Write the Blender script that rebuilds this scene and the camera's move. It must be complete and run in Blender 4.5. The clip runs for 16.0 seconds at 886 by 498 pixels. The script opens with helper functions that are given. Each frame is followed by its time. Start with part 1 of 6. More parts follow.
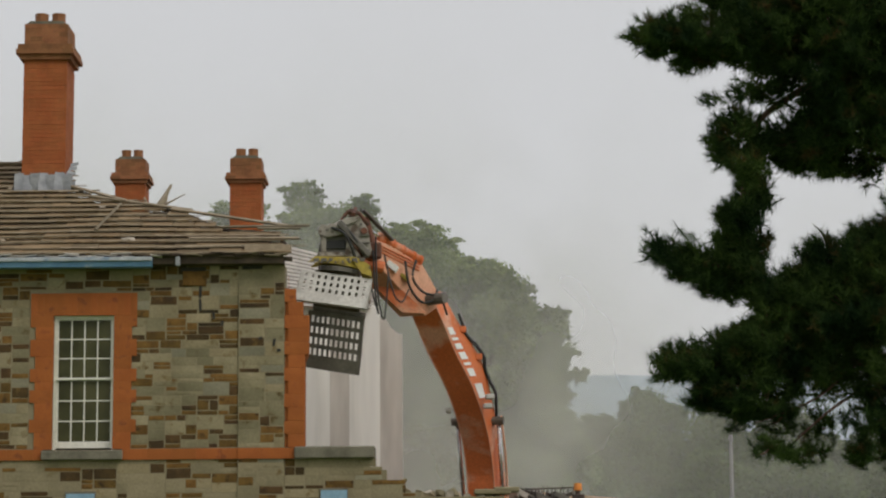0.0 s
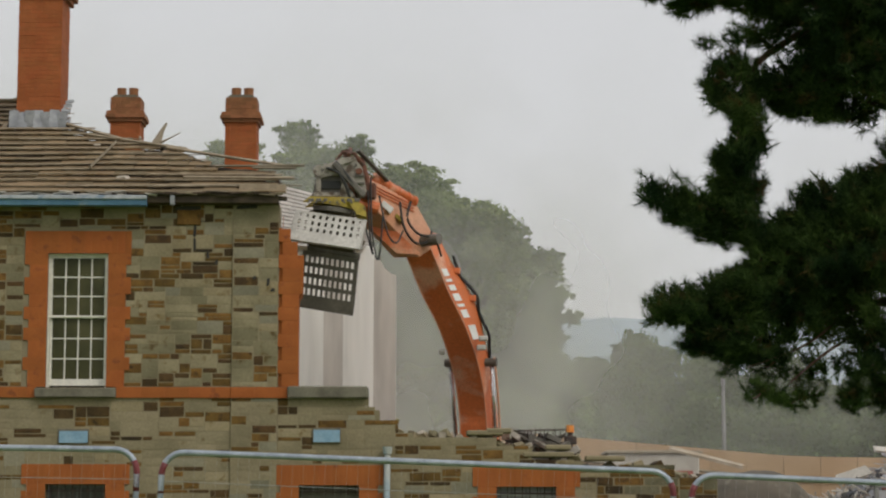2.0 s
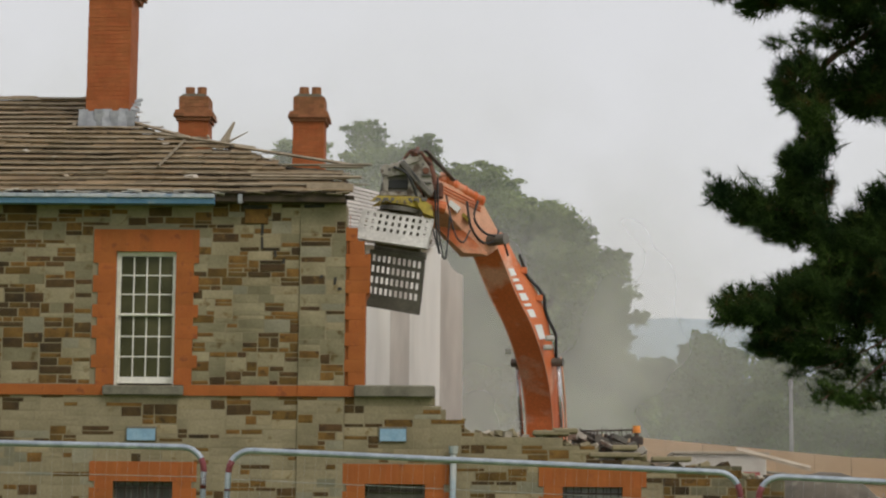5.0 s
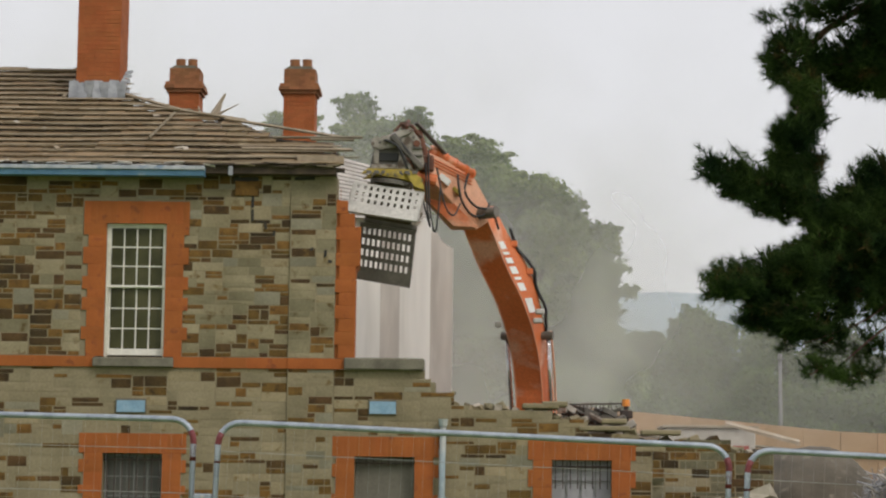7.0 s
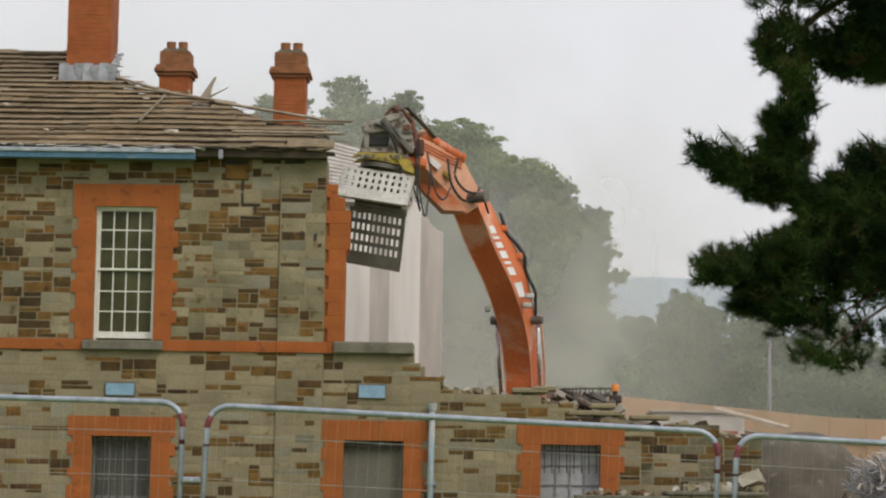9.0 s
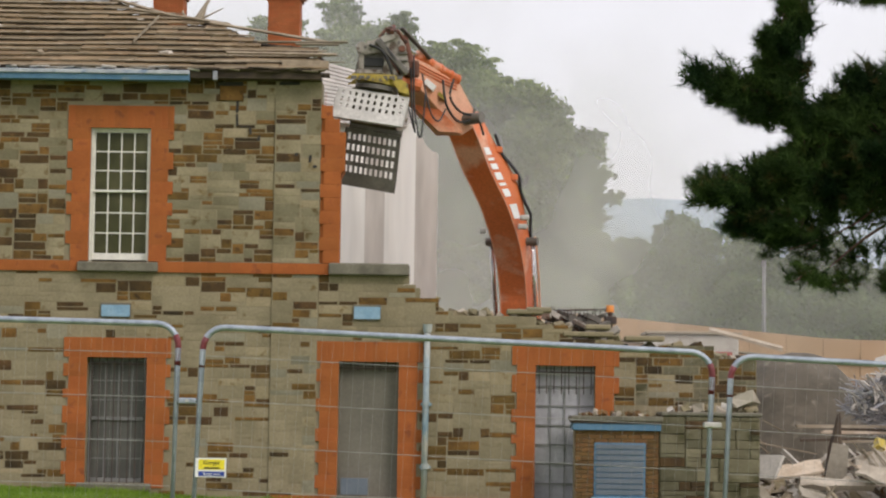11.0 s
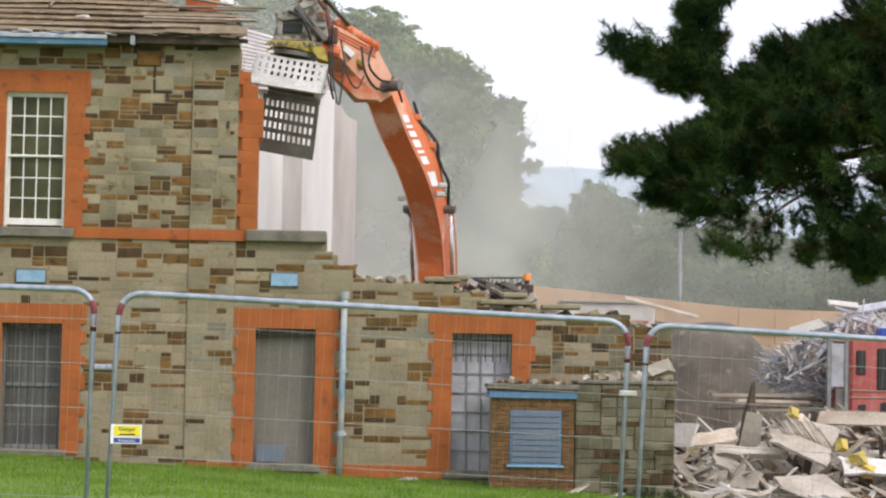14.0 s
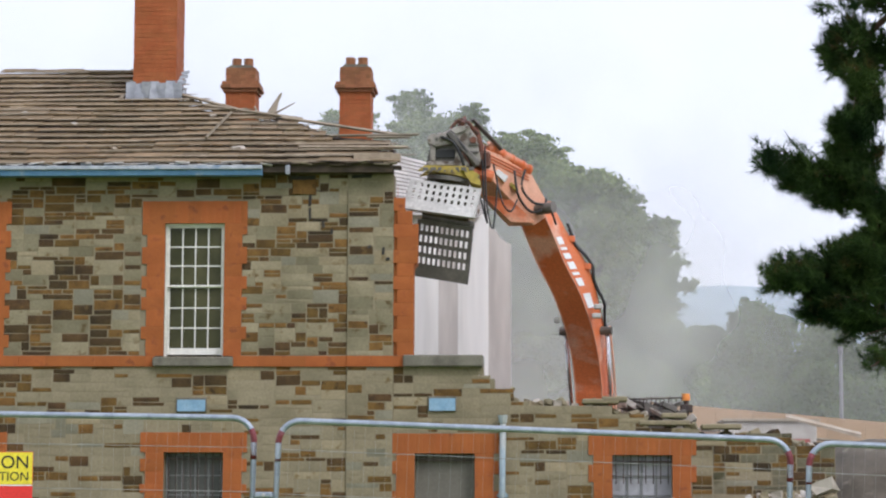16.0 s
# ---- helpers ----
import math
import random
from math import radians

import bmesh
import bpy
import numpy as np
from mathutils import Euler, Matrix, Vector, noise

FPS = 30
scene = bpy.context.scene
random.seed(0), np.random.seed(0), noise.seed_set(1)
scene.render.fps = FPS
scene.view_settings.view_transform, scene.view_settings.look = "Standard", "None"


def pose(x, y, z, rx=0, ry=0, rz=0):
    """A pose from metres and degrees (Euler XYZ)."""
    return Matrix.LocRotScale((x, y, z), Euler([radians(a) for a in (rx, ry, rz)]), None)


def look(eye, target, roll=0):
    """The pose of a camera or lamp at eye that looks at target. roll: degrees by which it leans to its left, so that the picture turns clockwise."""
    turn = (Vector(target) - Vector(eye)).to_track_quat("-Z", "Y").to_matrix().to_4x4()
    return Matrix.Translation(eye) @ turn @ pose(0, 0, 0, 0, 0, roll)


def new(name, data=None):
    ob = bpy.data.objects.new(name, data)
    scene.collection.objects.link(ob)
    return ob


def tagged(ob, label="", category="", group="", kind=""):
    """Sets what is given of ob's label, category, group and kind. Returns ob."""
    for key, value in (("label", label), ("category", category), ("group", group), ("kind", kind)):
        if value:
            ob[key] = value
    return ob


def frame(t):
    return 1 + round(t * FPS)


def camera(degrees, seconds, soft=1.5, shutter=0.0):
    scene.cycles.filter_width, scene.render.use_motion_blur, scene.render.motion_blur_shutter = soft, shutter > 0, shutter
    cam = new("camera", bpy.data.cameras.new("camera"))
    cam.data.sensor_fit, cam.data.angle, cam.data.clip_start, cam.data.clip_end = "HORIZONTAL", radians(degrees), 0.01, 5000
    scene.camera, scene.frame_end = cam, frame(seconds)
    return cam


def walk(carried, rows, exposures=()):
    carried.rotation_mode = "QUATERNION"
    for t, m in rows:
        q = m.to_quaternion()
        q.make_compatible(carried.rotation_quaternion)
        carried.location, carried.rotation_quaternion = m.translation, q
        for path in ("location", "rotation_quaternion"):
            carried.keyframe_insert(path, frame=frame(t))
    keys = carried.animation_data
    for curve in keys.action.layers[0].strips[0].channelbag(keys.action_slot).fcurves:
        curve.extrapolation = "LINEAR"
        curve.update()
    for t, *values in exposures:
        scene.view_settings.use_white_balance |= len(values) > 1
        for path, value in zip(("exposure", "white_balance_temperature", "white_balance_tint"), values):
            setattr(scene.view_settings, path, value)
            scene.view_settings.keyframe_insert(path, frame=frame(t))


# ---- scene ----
# ---- camera: a hand-held long lens on one spot, panning and tilting ----
cam = camera(22.17, 16.0, soft=2.2)
EYE = (0.0, 0.0, 1.4)
PATH = [
    (0.0, 98.7742, 0.428, -0.0565),
    (0.5, 98.1823, 0.3798, -0.151),
    (1.0, 97.6297, 0.1257, -0.0531),
    (1.5, 97.5636, 0.0427, 0.1751),
    (2.0, 97.2876, -0.1044, -0.2701),
    (2.5, 97.5044, 0.0687, -0.3946),
    (3.0, 98.0682, 0.0149, 0.3755),
    (3.5, 98.0942, -0.0487, 1.3183),
    (4.0, 97.8181, -0.1225, 1.6407),
    (4.5, 97.4784, -0.3417, 1.6472),
    (5.0, 97.2658, -0.5253, 1.3829),
    (7.5, 96.4827, -0.7396, 1.0602),
    (8.0, 96.4168, -0.7368, 0.9227),
    (10.5, 94.9652, -1.0901, 0.8434),
    (11.0, 94.2013, -0.8774, 0.7125),
    (11.5, 93.6578, -0.981, 0.8136),
    (12.0, 93.7141, -0.98, 0.6406),
    (12.5, 93.5626, -0.9981, -0.0621),
    (13.0, 93.1638, -0.985, -0.5425),
    (13.5, 92.7875, -1.3169, -1.0024),
    (14.0, 93.4154, -1.1099, -1.3945),
    (14.5, 94.5747, -0.6335, -0.5798),
    (15.0, 95.911, -0.5087, 0.9384),
    (15.5, 96.0658, -0.4338, 1.9872),
    (16.0, 96.4834, -0.1977, 2.6439),
]
EXPOSURES = [(0.0, -0.42, 6680, 10), (2.0, -0.34, 6680, 10), (5.0, -0.21, 6650, 11), (8.0, -0.05, 6620, 12), (10.5, 0.06, 6600, 14), (11.5, 0.28, 6480, 16), (12.5, 0.47, 6380, 16), (14.0, 0.58, 6150, 17), (15.0, 0.46, 5950, 17), (16.0, 0.33, 5850, 17)]
walk(cam, [(t, pose(*EYE, rx, ry, rz)) for t, rx, ry, rz in PATH], EXPOSURES)

# ---- overcast daylight ----
world = bpy.data.worlds.new("overcast_sky")
scene.world = world
world.use_nodes = True
wn, wl = world.node_tree.nodes, world.node_tree.links
sky = wn.new("ShaderNodeTexSky")
sky.sky_type, sky.sun_disc = "NISHITA", False
sky.sun_elevation, sky.sun_rotation = radians(48), radians(135)
sky.air_density, sky.dust_density, sky.ozone_density = 1.0, 6.0, 1.0
cloud = wn.new("ShaderNodeMix")
cloud.data_type = "RGBA"
cloud.inputs["Factor"].default_value = 0.9
cloud.inputs[7].default_value = (6.7, 6.85, 7.1, 1)
wl.new(sky.outputs["Color"], cloud.inputs[6])
wl.new(cloud.outputs[2], wn["Background"].inputs["Color"])
wn["Background"].inputs["Strength"].default_value = 0.13
sun_data = bpy.data.lights.new("sun", "SUN")
sun_data.energy, sun_data.angle, sun_data.color = 1.3, radians(20), (1.0, 0.96, 0.9)
sun = new("sun", sun_data)
sun.matrix_world = look((38, 0, 50), (0, 40, 0))
# ---- materials ----
def mat(name, c1, c2, scale=2.0, rough=0.8, bump=0.25, fine=40.0, vary=0.0, metal=0.0, stain=None, stain_scale=1.2, stain_at=0.58, trans=0.0, island=False, stretch=None):
    """Two colours mixed by noise, fine grain, stains with a shape, relief; vary: change from piece to piece."""
    m = bpy.data.materials.new(name)
    m.use_nodes = True
    n, l = m.node_tree.nodes, m.node_tree.links
    b = n["Principled BSDF"]
    geo = n.new("ShaderNodeNewGeometry")
    pos = geo.outputs["Position"]
    if stretch:
        mp = n.new("ShaderNodeMapping")
        mp.inputs["Scale"].default_value = stretch
        l.new(pos, mp.inputs["Vector"])
        pos = mp.outputs["Vector"]

    def noise_tex(s, detail=4.0):
        t = n.new("ShaderNodeTexNoise")
        t.inputs["Scale"].default_value, t.inputs["Detail"].default_value = s, detail
        l.new(pos, t.inputs["Vector"])
        return t.outputs["Fac"]

    def ramp(fac, lo, hi):
        r = n.new("ShaderNodeMapRange")
        r.inputs["From Min"].default_value, r.inputs["From Max"].default_value = lo, hi
        l.new(fac, r.inputs["Value"])
        return r.outputs["Result"]

    def mixc(fac, a, c, mode="MIX"):
        x = n.new("ShaderNodeMix")
        x.data_type, x.blend_type = "RGBA", mode
        if hasattr(fac, "node"):
            l.new(fac, x.inputs["Factor"])
        else:
            x.inputs["Factor"].default_value = fac
        for v, sock in ((a, x.inputs[6]), (c, x.inputs[7])):
            if hasattr(v, "node"):
                l.new(v, sock)
            else:
                sock.default_value = (*v, 1)
        return x.outputs[2]

    col = mixc(ramp(noise_tex(scale), 0.35, 0.65), c1, c2)
    if stain:
        col = mixc(ramp(noise_tex(stain_scale, 6.0), stain_at, stain_at + 0.12), col, stain)
    grain = noise_tex(fine, 3.0)
    hsv = n.new("ShaderNodeHueSaturation")
    l.new(col, hsv.inputs["Color"])
    val = ramp(grain, 0.2, 0.8)
    rr = n.new("ShaderNodeMapRange")
    rr.inputs["To Min"].default_value, rr.inputs["To Max"].default_value = 0.82, 1.18
    l.new(val, rr.inputs["Value"])
    out = rr.outputs["Result"]
    if vary:
        if island:
            rnd = geo.outputs["Random Per Island"]
        else:
            rnd = n.new("ShaderNodeObjectInfo").outputs["Random"]
        r2 = n.new("ShaderNodeMapRange")
        r2.inputs["To Min"].default_value, r2.inputs["To Max"].default_value = 1 - vary, 1 + vary
        l.new(rnd, r2.inputs["Value"])
        mul = n.new("ShaderNodeMath")
        mul.operation = "MULTIPLY"
        l.new(out, mul.inputs[0]), l.new(r2.outputs["Result"], mul.inputs[1])
        out = mul.outputs[0]
        r3 = n.new("ShaderNodeMapRange")
        r3.inputs["To Min"].default_value, r3.inputs["To Max"].default_value = 0.5 + vary * 0.03, 0.5 - vary * 0.02
        l.new(rnd, r3.inputs["Value"])
        l.new(r3.outputs["Result"], hsv.inputs["Hue"])
    l.new(out, hsv.inputs["Value"])
    l.new(hsv.outputs["Color"], b.inputs["Base Color"])
    b.inputs["Metallic"].default_value = metal
    rg = n.new("ShaderNodeMapRange")
    rg.inputs["To Min"].default_value, rg.inputs["To Max"].default_value = max(0.02, rough - 0.1), min(1, rough + 0.1)
    l.new(grain, rg.inputs["Value"])
    l.new(rg.outputs["Result"], b.inputs["Roughness"])
    if bump:
        bp = n.new("ShaderNodeBump")
        bp.inputs["Strength"].default_value, bp.inputs["Distance"].default_value = bump, 0.02
        l.new(grain, bp.inputs["Height"])
        l.new(bp.outputs["Normal"], b.inputs["Normal"])
    if trans:
        tr = n.new("ShaderNodeBsdfTranslucent")
        l.new(hsv.outputs["Color"], tr.inputs["Color"])
        ms = n.new("ShaderNodeMixShader")
        ms.inputs["Fac"].default_value = trans
        l.new(b.outputs[0], ms.inputs[1]), l.new(tr.outputs[0], ms.inputs[2])
        l.new(ms.outputs[0], n["Material Output"].inputs["Surface"])
    return m


STONE_L = mat("grey_green_sandstone", (0.190, 0.161, 0.092), (0.270, 0.231, 0.140), 1.6, 0.9, 0.2, 22, vary=0.26, stain=(0.118, 0.074, 0.022), stain_scale=4.5, stain_at=0.58)
STONE_C = mat("cream_sandstone", (0.250, 0.202, 0.116), (0.315, 0.257, 0.155), 1.8, 0.9, 0.2, 22, vary=0.15, stain=(0.170, 0.113, 0.041), stain_scale=5.0, stain_at=0.58)
STONE_G = mat("grey_sandstone", (0.195, 0.176, 0.118), (0.262, 0.238, 0.166), 1.8, 0.9, 0.2, 22, vary=0.18, stain=(0.130, 0.098, 0.046), stain_scale=4.0, stain_at=0.63)
STONE_P = mat("pale_sandstone", (0.215, 0.178, 0.106), (0.275, 0.229, 0.141), 1.6, 0.9, 0.2, 22, vary=0.10, stain=(0.140, 0.092, 0.032), stain_scale=4.0, stain_at=0.635)
STONE_D = mat("brown_ironstone", (0.042, 0.023, 0.007), (0.090, 0.050, 0.014), 3.0, 0.92, 0.5, 25, vary=0.35, stain=(0.15, 0.088, 0.024), stain_scale=5.0, stain_at=0.62)
STONE_O = mat("rusty_ochre_stone", (0.098, 0.050, 0.009), (0.176, 0.095, 0.020), 4.0, 0.92, 0.4, 25, vary=0.28, stain=(0.052, 0.027, 0.007), stain_scale=6.0, stain_at=0.57)
MORTAR = mat("lime_mortar", (0.215, 0.179, 0.109), (0.270, 0.227, 0.143), 3.0, 0.95, 0.3, 50)
BRICK = mat("orange_red_brick", (0.300, 0.082, 0.014), (0.368, 0.106, 0.020), 2.5, 0.85, 0.2, 45, vary=0.08, stain=(0.225, 0.060, 0.016), stain_scale=5.0, stain_at=0.58)
BRICK_C = mat("chimney_brick", (0.300, 0.080, 0.020), (0.365, 0.108, 0.032), 3.0, 0.88, 0.4, 30, vary=0.09, island=True, stain=(0.21, 0.072, 0.026), stain_scale=2.5, stain_at=0.62)
BRICK_H = mat("brown_hut_brick", (0.105, 0.050, 0.015), (0.160, 0.085, 0.026), 6.0, 0.9, 0.3, 40, vary=0.28)
CAPSTONE = mat("sooty_brick", (0.217, 0.088, 0.036), (0.285, 0.122, 0.051), 4.0, 0.9, 0.4, 30, vary=0.2, island=True)
SILL = mat("weathered_sill_stone", (0.118, 0.107, 0.079), (0.190, 0.174, 0.130), 4.0, 0.9, 0.4, 30)
SLATE = mat("brown_slate", (0.140, 0.092, 0.042), (0.225, 0.157, 0.080), 1.2, 0.8, 0.3, 18, vary=0.22, stain=(0.30, 0.235, 0.140), stain_scale=3.2, stain_at=0.6)
SLATE_G = mat("pale_dusty_slate", (0.42, 0.385, 0.35), (0.52, 0.48, 0.44), 2.0, 0.85, 0.2, 25, vary=0.1, island=True)
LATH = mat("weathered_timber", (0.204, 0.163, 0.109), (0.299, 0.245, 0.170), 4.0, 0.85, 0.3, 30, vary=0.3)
LATH_D = mat("old_timber_and_shade", (0.047, 0.033, 0.024), (0.095, 0.067, 0.043), 4.0, 0.9, 0.4, 30, vary=0.3)
LEAD = mat("lead_flashing", (0.25, 0.26, 0.28), (0.38, 0.39, 0.41), 5.0, 0.55, 0.6, 9, metal=0.2)
BLUE = mat("faded_blue_paint", (0.065, 0.162, 0.272), (0.110, 0.226, 0.337), 3.0, 0.6, 0.15, 30, stain=(0.272, 0.311, 0.324), stain_scale=2.5, stain_at=0.6)
LIP = mat("worn_gutter_lip", (0.30, 0.33, 0.37), (0.44, 0.46, 0.48), 4.0, 0.65, 0.3, 25, stain=(0.20, 0.27, 0.36), stain_scale=3.0, stain_at=0.56)
BLUE_V = mat("pale_blue_paint", (0.190, 0.332, 0.458), (0.253, 0.395, 0.506), 5.0, 0.6, 0.1, 40)
PIPE = mat("pipe_flaking_paint", (0.190, 0.292, 0.348), (0.395, 0.411, 0.379), 3.0, 0.65, 0.2, 20, stain=(0.490, 0.474, 0.411), stain_scale=4.0, stain_at=0.52, stretch=(1, 1, 0.5))
WHITE = mat("white_window_paint", (0.70, 0.68, 0.60), (0.80, 0.78, 0.70), 6.0, 0.5, 0.1, 40)
GREYP = mat("grey_window_paint", (0.174, 0.174, 0.166), (0.237, 0.237, 0.221), 6.0, 0.6, 0.1, 40)
# The dark olive reflection is painted into the opaque pane colour.
PANE = mat("painted_reflection_glass", (0.042, 0.043, 0.016), (0.082, 0.078, 0.034), 1.3, 0.35, 0.05, 3)
PANE.node_tree.nodes["Principled BSDF"].inputs["Specular IOR Level"].default_value = 0.2
BOARD = mat("grey_boarding", (0.134, 0.122, 0.095), (0.182, 0.166, 0.130), 1.0, 0.7, 0.1, 25)
BOARD_P = mat("pale_dusty_boarding", (0.32, 0.315, 0.33), (0.43, 0.425, 0.44), 1.2, 0.7, 0.1, 8, stain=(0.26, 0.25, 0.25), stain_scale=1.6, stain_at=0.6)
IRON = mat("rusty_iron", (0.040, 0.032, 0.028), (0.087, 0.055, 0.040), 8.0, 0.7, 0.3, 40)
PLASTER = mat("white_plaster", (0.90, 0.872, 0.815), (0.925, 0.905, 0.86), 1.0, 0.9, 0.03, 1.2, stain=(0.80, 0.74, 0.65), stain_scale=1.1, stain_at=0.64, stretch=(2.2, 2.2, 0.22))
PLASTER_P = mat("greyish_bare_strip", (0.56, 0.515, 0.465), (0.65, 0.605, 0.55), 1.5, 0.95, 0.05, 2, stain=(0.72, 0.67, 0.61), stain_scale=1.6, stain_at=0.6, stretch=(2.0, 2.0, 0.3))
GALV = mat("galvanised_steel", (0.29, 0.33, 0.38), (0.40, 0.44, 0.49), 12.0, 0.55, 0.05, 60, metal=0.6)
WIRE = mat("galvanised_wire", (0.26, 0.26, 0.24), (0.38, 0.37, 0.34), 10.0, 0.6, 0.0, 60, metal=0.4)
RED_T = mat("red_band_paint", (0.134, 0.020, 0.024), (0.198, 0.032, 0.036), 10.0, 0.5, 0.05, 60)
SIGN_Y = mat("sign_yellow", (0.80, 0.66, 0.02), (0.84, 0.70, 0.04), 3.0, 0.4, 0.0, 60)
SIGN_R = mat("sign_red", (0.72, 0.03, 0.02), (0.76, 0.04, 0.03), 3.0, 0.4, 0.0, 60)
SIGN_B = mat("sign_blue", (0.02, 0.05, 0.26), (0.03, 0.06, 0.30), 3.0, 0.4, 0.0, 60)
SIGN_W = mat("sign_white", (0.78, 0.78, 0.76), (0.82, 0.82, 0.80), 3.0, 0.4, 0.0, 60)
INK_AND_SHADE = mat("ink_and_shade_black", (0.012, 0.012, 0.01), (0.02, 0.02, 0.016), 3.0, 0.5, 0.0, 60)
ORANGE = mat("excavator_orange", (0.60, 0.142, 0.038), (0.70, 0.195, 0.062), 0.9, 0.5, 0.1, 25, stain=(0.70, 0.35, 0.22), stain_scale=1.6, stain_at=0.55)
ORANGE_P = mat("dusty_orange", (0.64, 0.29, 0.165), (0.72, 0.39, 0.26), 1.2, 0.6, 0.1, 25)
STEEL_P = mat("bare_pale_steel", (0.447, 0.431, 0.391), (0.559, 0.543, 0.495), 3.0, 0.5, 0.2, 20, metal=0.2, stain=(0.207, 0.176, 0.136), stain_scale=3.0, stain_at=0.6)
STEEL_D = mat("worn_dark_steel", (0.103, 0.095, 0.079), (0.174, 0.158, 0.134), 3.0, 0.6, 0.2, 20, metal=0.2)
MUDDY = mat("mud_brown_steel", (0.060, 0.047, 0.026), (0.115, 0.092, 0.055), 4.0, 0.8, 0.3, 20, metal=0.1, stain=(0.18, 0.15, 0.10), stain_scale=5.0, stain_at=0.6)
YELLOW = mat("dirty_yellow_paint", (0.36, 0.26, 0.035), (0.50, 0.38, 0.065), 4.0, 0.6, 0.2, 20, stain=(0.13, 0.09, 0.045), stain_scale=5.0, stain_at=0.55)
RUBBER = mat("black_rubber_hose", (0.016, 0.016, 0.016), (0.03, 0.03, 0.028), 5.0, 0.6, 0.0, 40)
CHROME = mat("piston_rod_steel", (0.6, 0.6, 0.6), (0.7, 0.7, 0.7), 5.0, 0.25, 0.0, 40, metal=0.9)
AMBER = mat("amber_lens", (0.75, 0.24, 0.03), (0.82, 0.30, 0.05), 5.0, 0.3, 0.0, 40)
GRASS = mat("lawn_soil_green", (0.095, 0.160, 0.018), (0.140, 0.215, 0.030), 0.8, 0.95, 0.6, 14, stain=(0.150, 0.180, 0.040), stain_scale=0.5, stain_at=0.58)
BLADE = mat("grass_blades", (0.125, 0.235, 0.015), (0.205, 0.325, 0.030), 0.9, 0.75, 0.0, 14, vary=0.22, island=True, trans=0.4)
SOIL = mat("grey_brown_earth", (0.066, 0.055, 0.038), (0.118, 0.099, 0.072), 1.3, 0.95, 1.0, 5, stain=(0.185, 0.160, 0.120), stain_scale=3.4, stain_at=0.60)
PLY = mat("tan_ply_hoarding", (0.395, 0.261, 0.146), (0.458, 0.316, 0.190), 0.8, 0.8, 0.1, 20, vary=0.08)
CONC = mat("broken_concrete", (0.300, 0.262, 0.205), (0.410, 0.362, 0.292), 2.0, 0.95, 0.5, 12, vary=0.25)
CRUMBS = mat("mixed_crumbs", (0.19, 0.15, 0.11), (0.43, 0.39, 0.33), 6.0, 0.95, 0.4, 12, vary=0.35, island=True)
RUBBLE_FINE = mat("crushed_rubble", (0.230, 0.200, 0.160), (0.350, 0.312, 0.258), 3.5, 0.95, 1.0, 9, stain=(0.150, 0.125, 0.095), stain_scale=5.0, stain_at=0.58)
WOOD = mat("splintered_wood", (0.363, 0.284, 0.198), (0.506, 0.427, 0.332), 2.0, 0.85, 0.3, 20, vary=0.3)
PALE = mat("pale_sheet_debris", (0.46, 0.425, 0.37), (0.61, 0.575, 0.515), 2.0, 0.75, 0.1, 20, vary=0.2)
SCRAP = mat("scrap_metal", (0.316, 0.324, 0.340), (0.458, 0.458, 0.474), 4.0, 0.45, 0.2, 20, metal=0.5, vary=0.3, island=True)
RED_M = mat("red_machine_paint", (0.36, 0.075, 0.060), (0.43, 0.12, 0.10), 1.5, 0.6, 0.1, 20, stain=(0.40, 0.20, 0.165), stain_scale=2.0, stain_at=0.56)
NEEDLE = mat("pine_needles", (0.011, 0.030, 0.009), (0.056, 0.096, 0.021), 2.6, 0.85, 0.0, 14, vary=0.5, island=True, trans=0.3, stain=(0.085, 0.055, 0.018), stain_scale=5.0, stain_at=0.58)
NEEDLE.node_tree.nodes["Principled BSDF"].inputs["Specular IOR Level"].default_value = 0.15
BARK = mat("pine_bark", (0.059, 0.032, 0.020), (0.103, 0.055, 0.036), 5.0, 0.95, 0.7, 20)
# Leaf green is paled for haze; its noise patches paint clump shading.
LEAF = mat("haze_pale_broadleaf", (0.095, 0.140, 0.048), (0.310, 0.375, 0.165), 0.6, 0.8, 0.0, 5, vary=0.28, island=True, trans=0.4)
WEED = mat("weed_leaves", (0.035, 0.055, 0.016), (0.075, 0.105, 0.030), 3.0, 0.7, 0.0, 14, vary=0.3, island=True, trans=0.3)
LEAF_F = mat("far_pale_leaf", (0.070, 0.112, 0.040), (0.150, 0.200, 0.080), 0.16, 0.9, 0.0, 5, vary=0.08, island=True, trans=0.4)
TRUNK = mat("grey_bark", (0.079, 0.067, 0.051), (0.134, 0.118, 0.095), 3.0, 0.95, 0.6, 15)
LAMPP = mat("lamp_column_paint", (0.196, 0.196, 0.187), (0.239, 0.239, 0.231), 3.0, 0.5, 0.0, 40)
# Distance haze is mixed into the hill's own blue-grey colour.
HILL = mat("haze_toned_hill", (0.42, 0.50, 0.60), (0.47, 0.545, 0.64), 0.004, 1.0, 0.0, 0.02)
# Near-black for painted shade: sheets behind windows, strips over cracks.
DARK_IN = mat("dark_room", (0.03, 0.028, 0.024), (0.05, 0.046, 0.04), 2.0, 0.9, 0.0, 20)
BLUEB = mat("blue_plastic", (0.024, 0.063, 0.316), (0.032, 0.079, 0.356), 3.0, 0.4, 0.0, 40)
STEEL_R = mat("rust_brown_steel", (0.105, 0.040, 0.024), (0.170, 0.065, 0.036), 4.0, 0.75, 0.3, 25, stain=(0.06, 0.04, 0.03), stain_scale=5.0, stain_at=0.55)
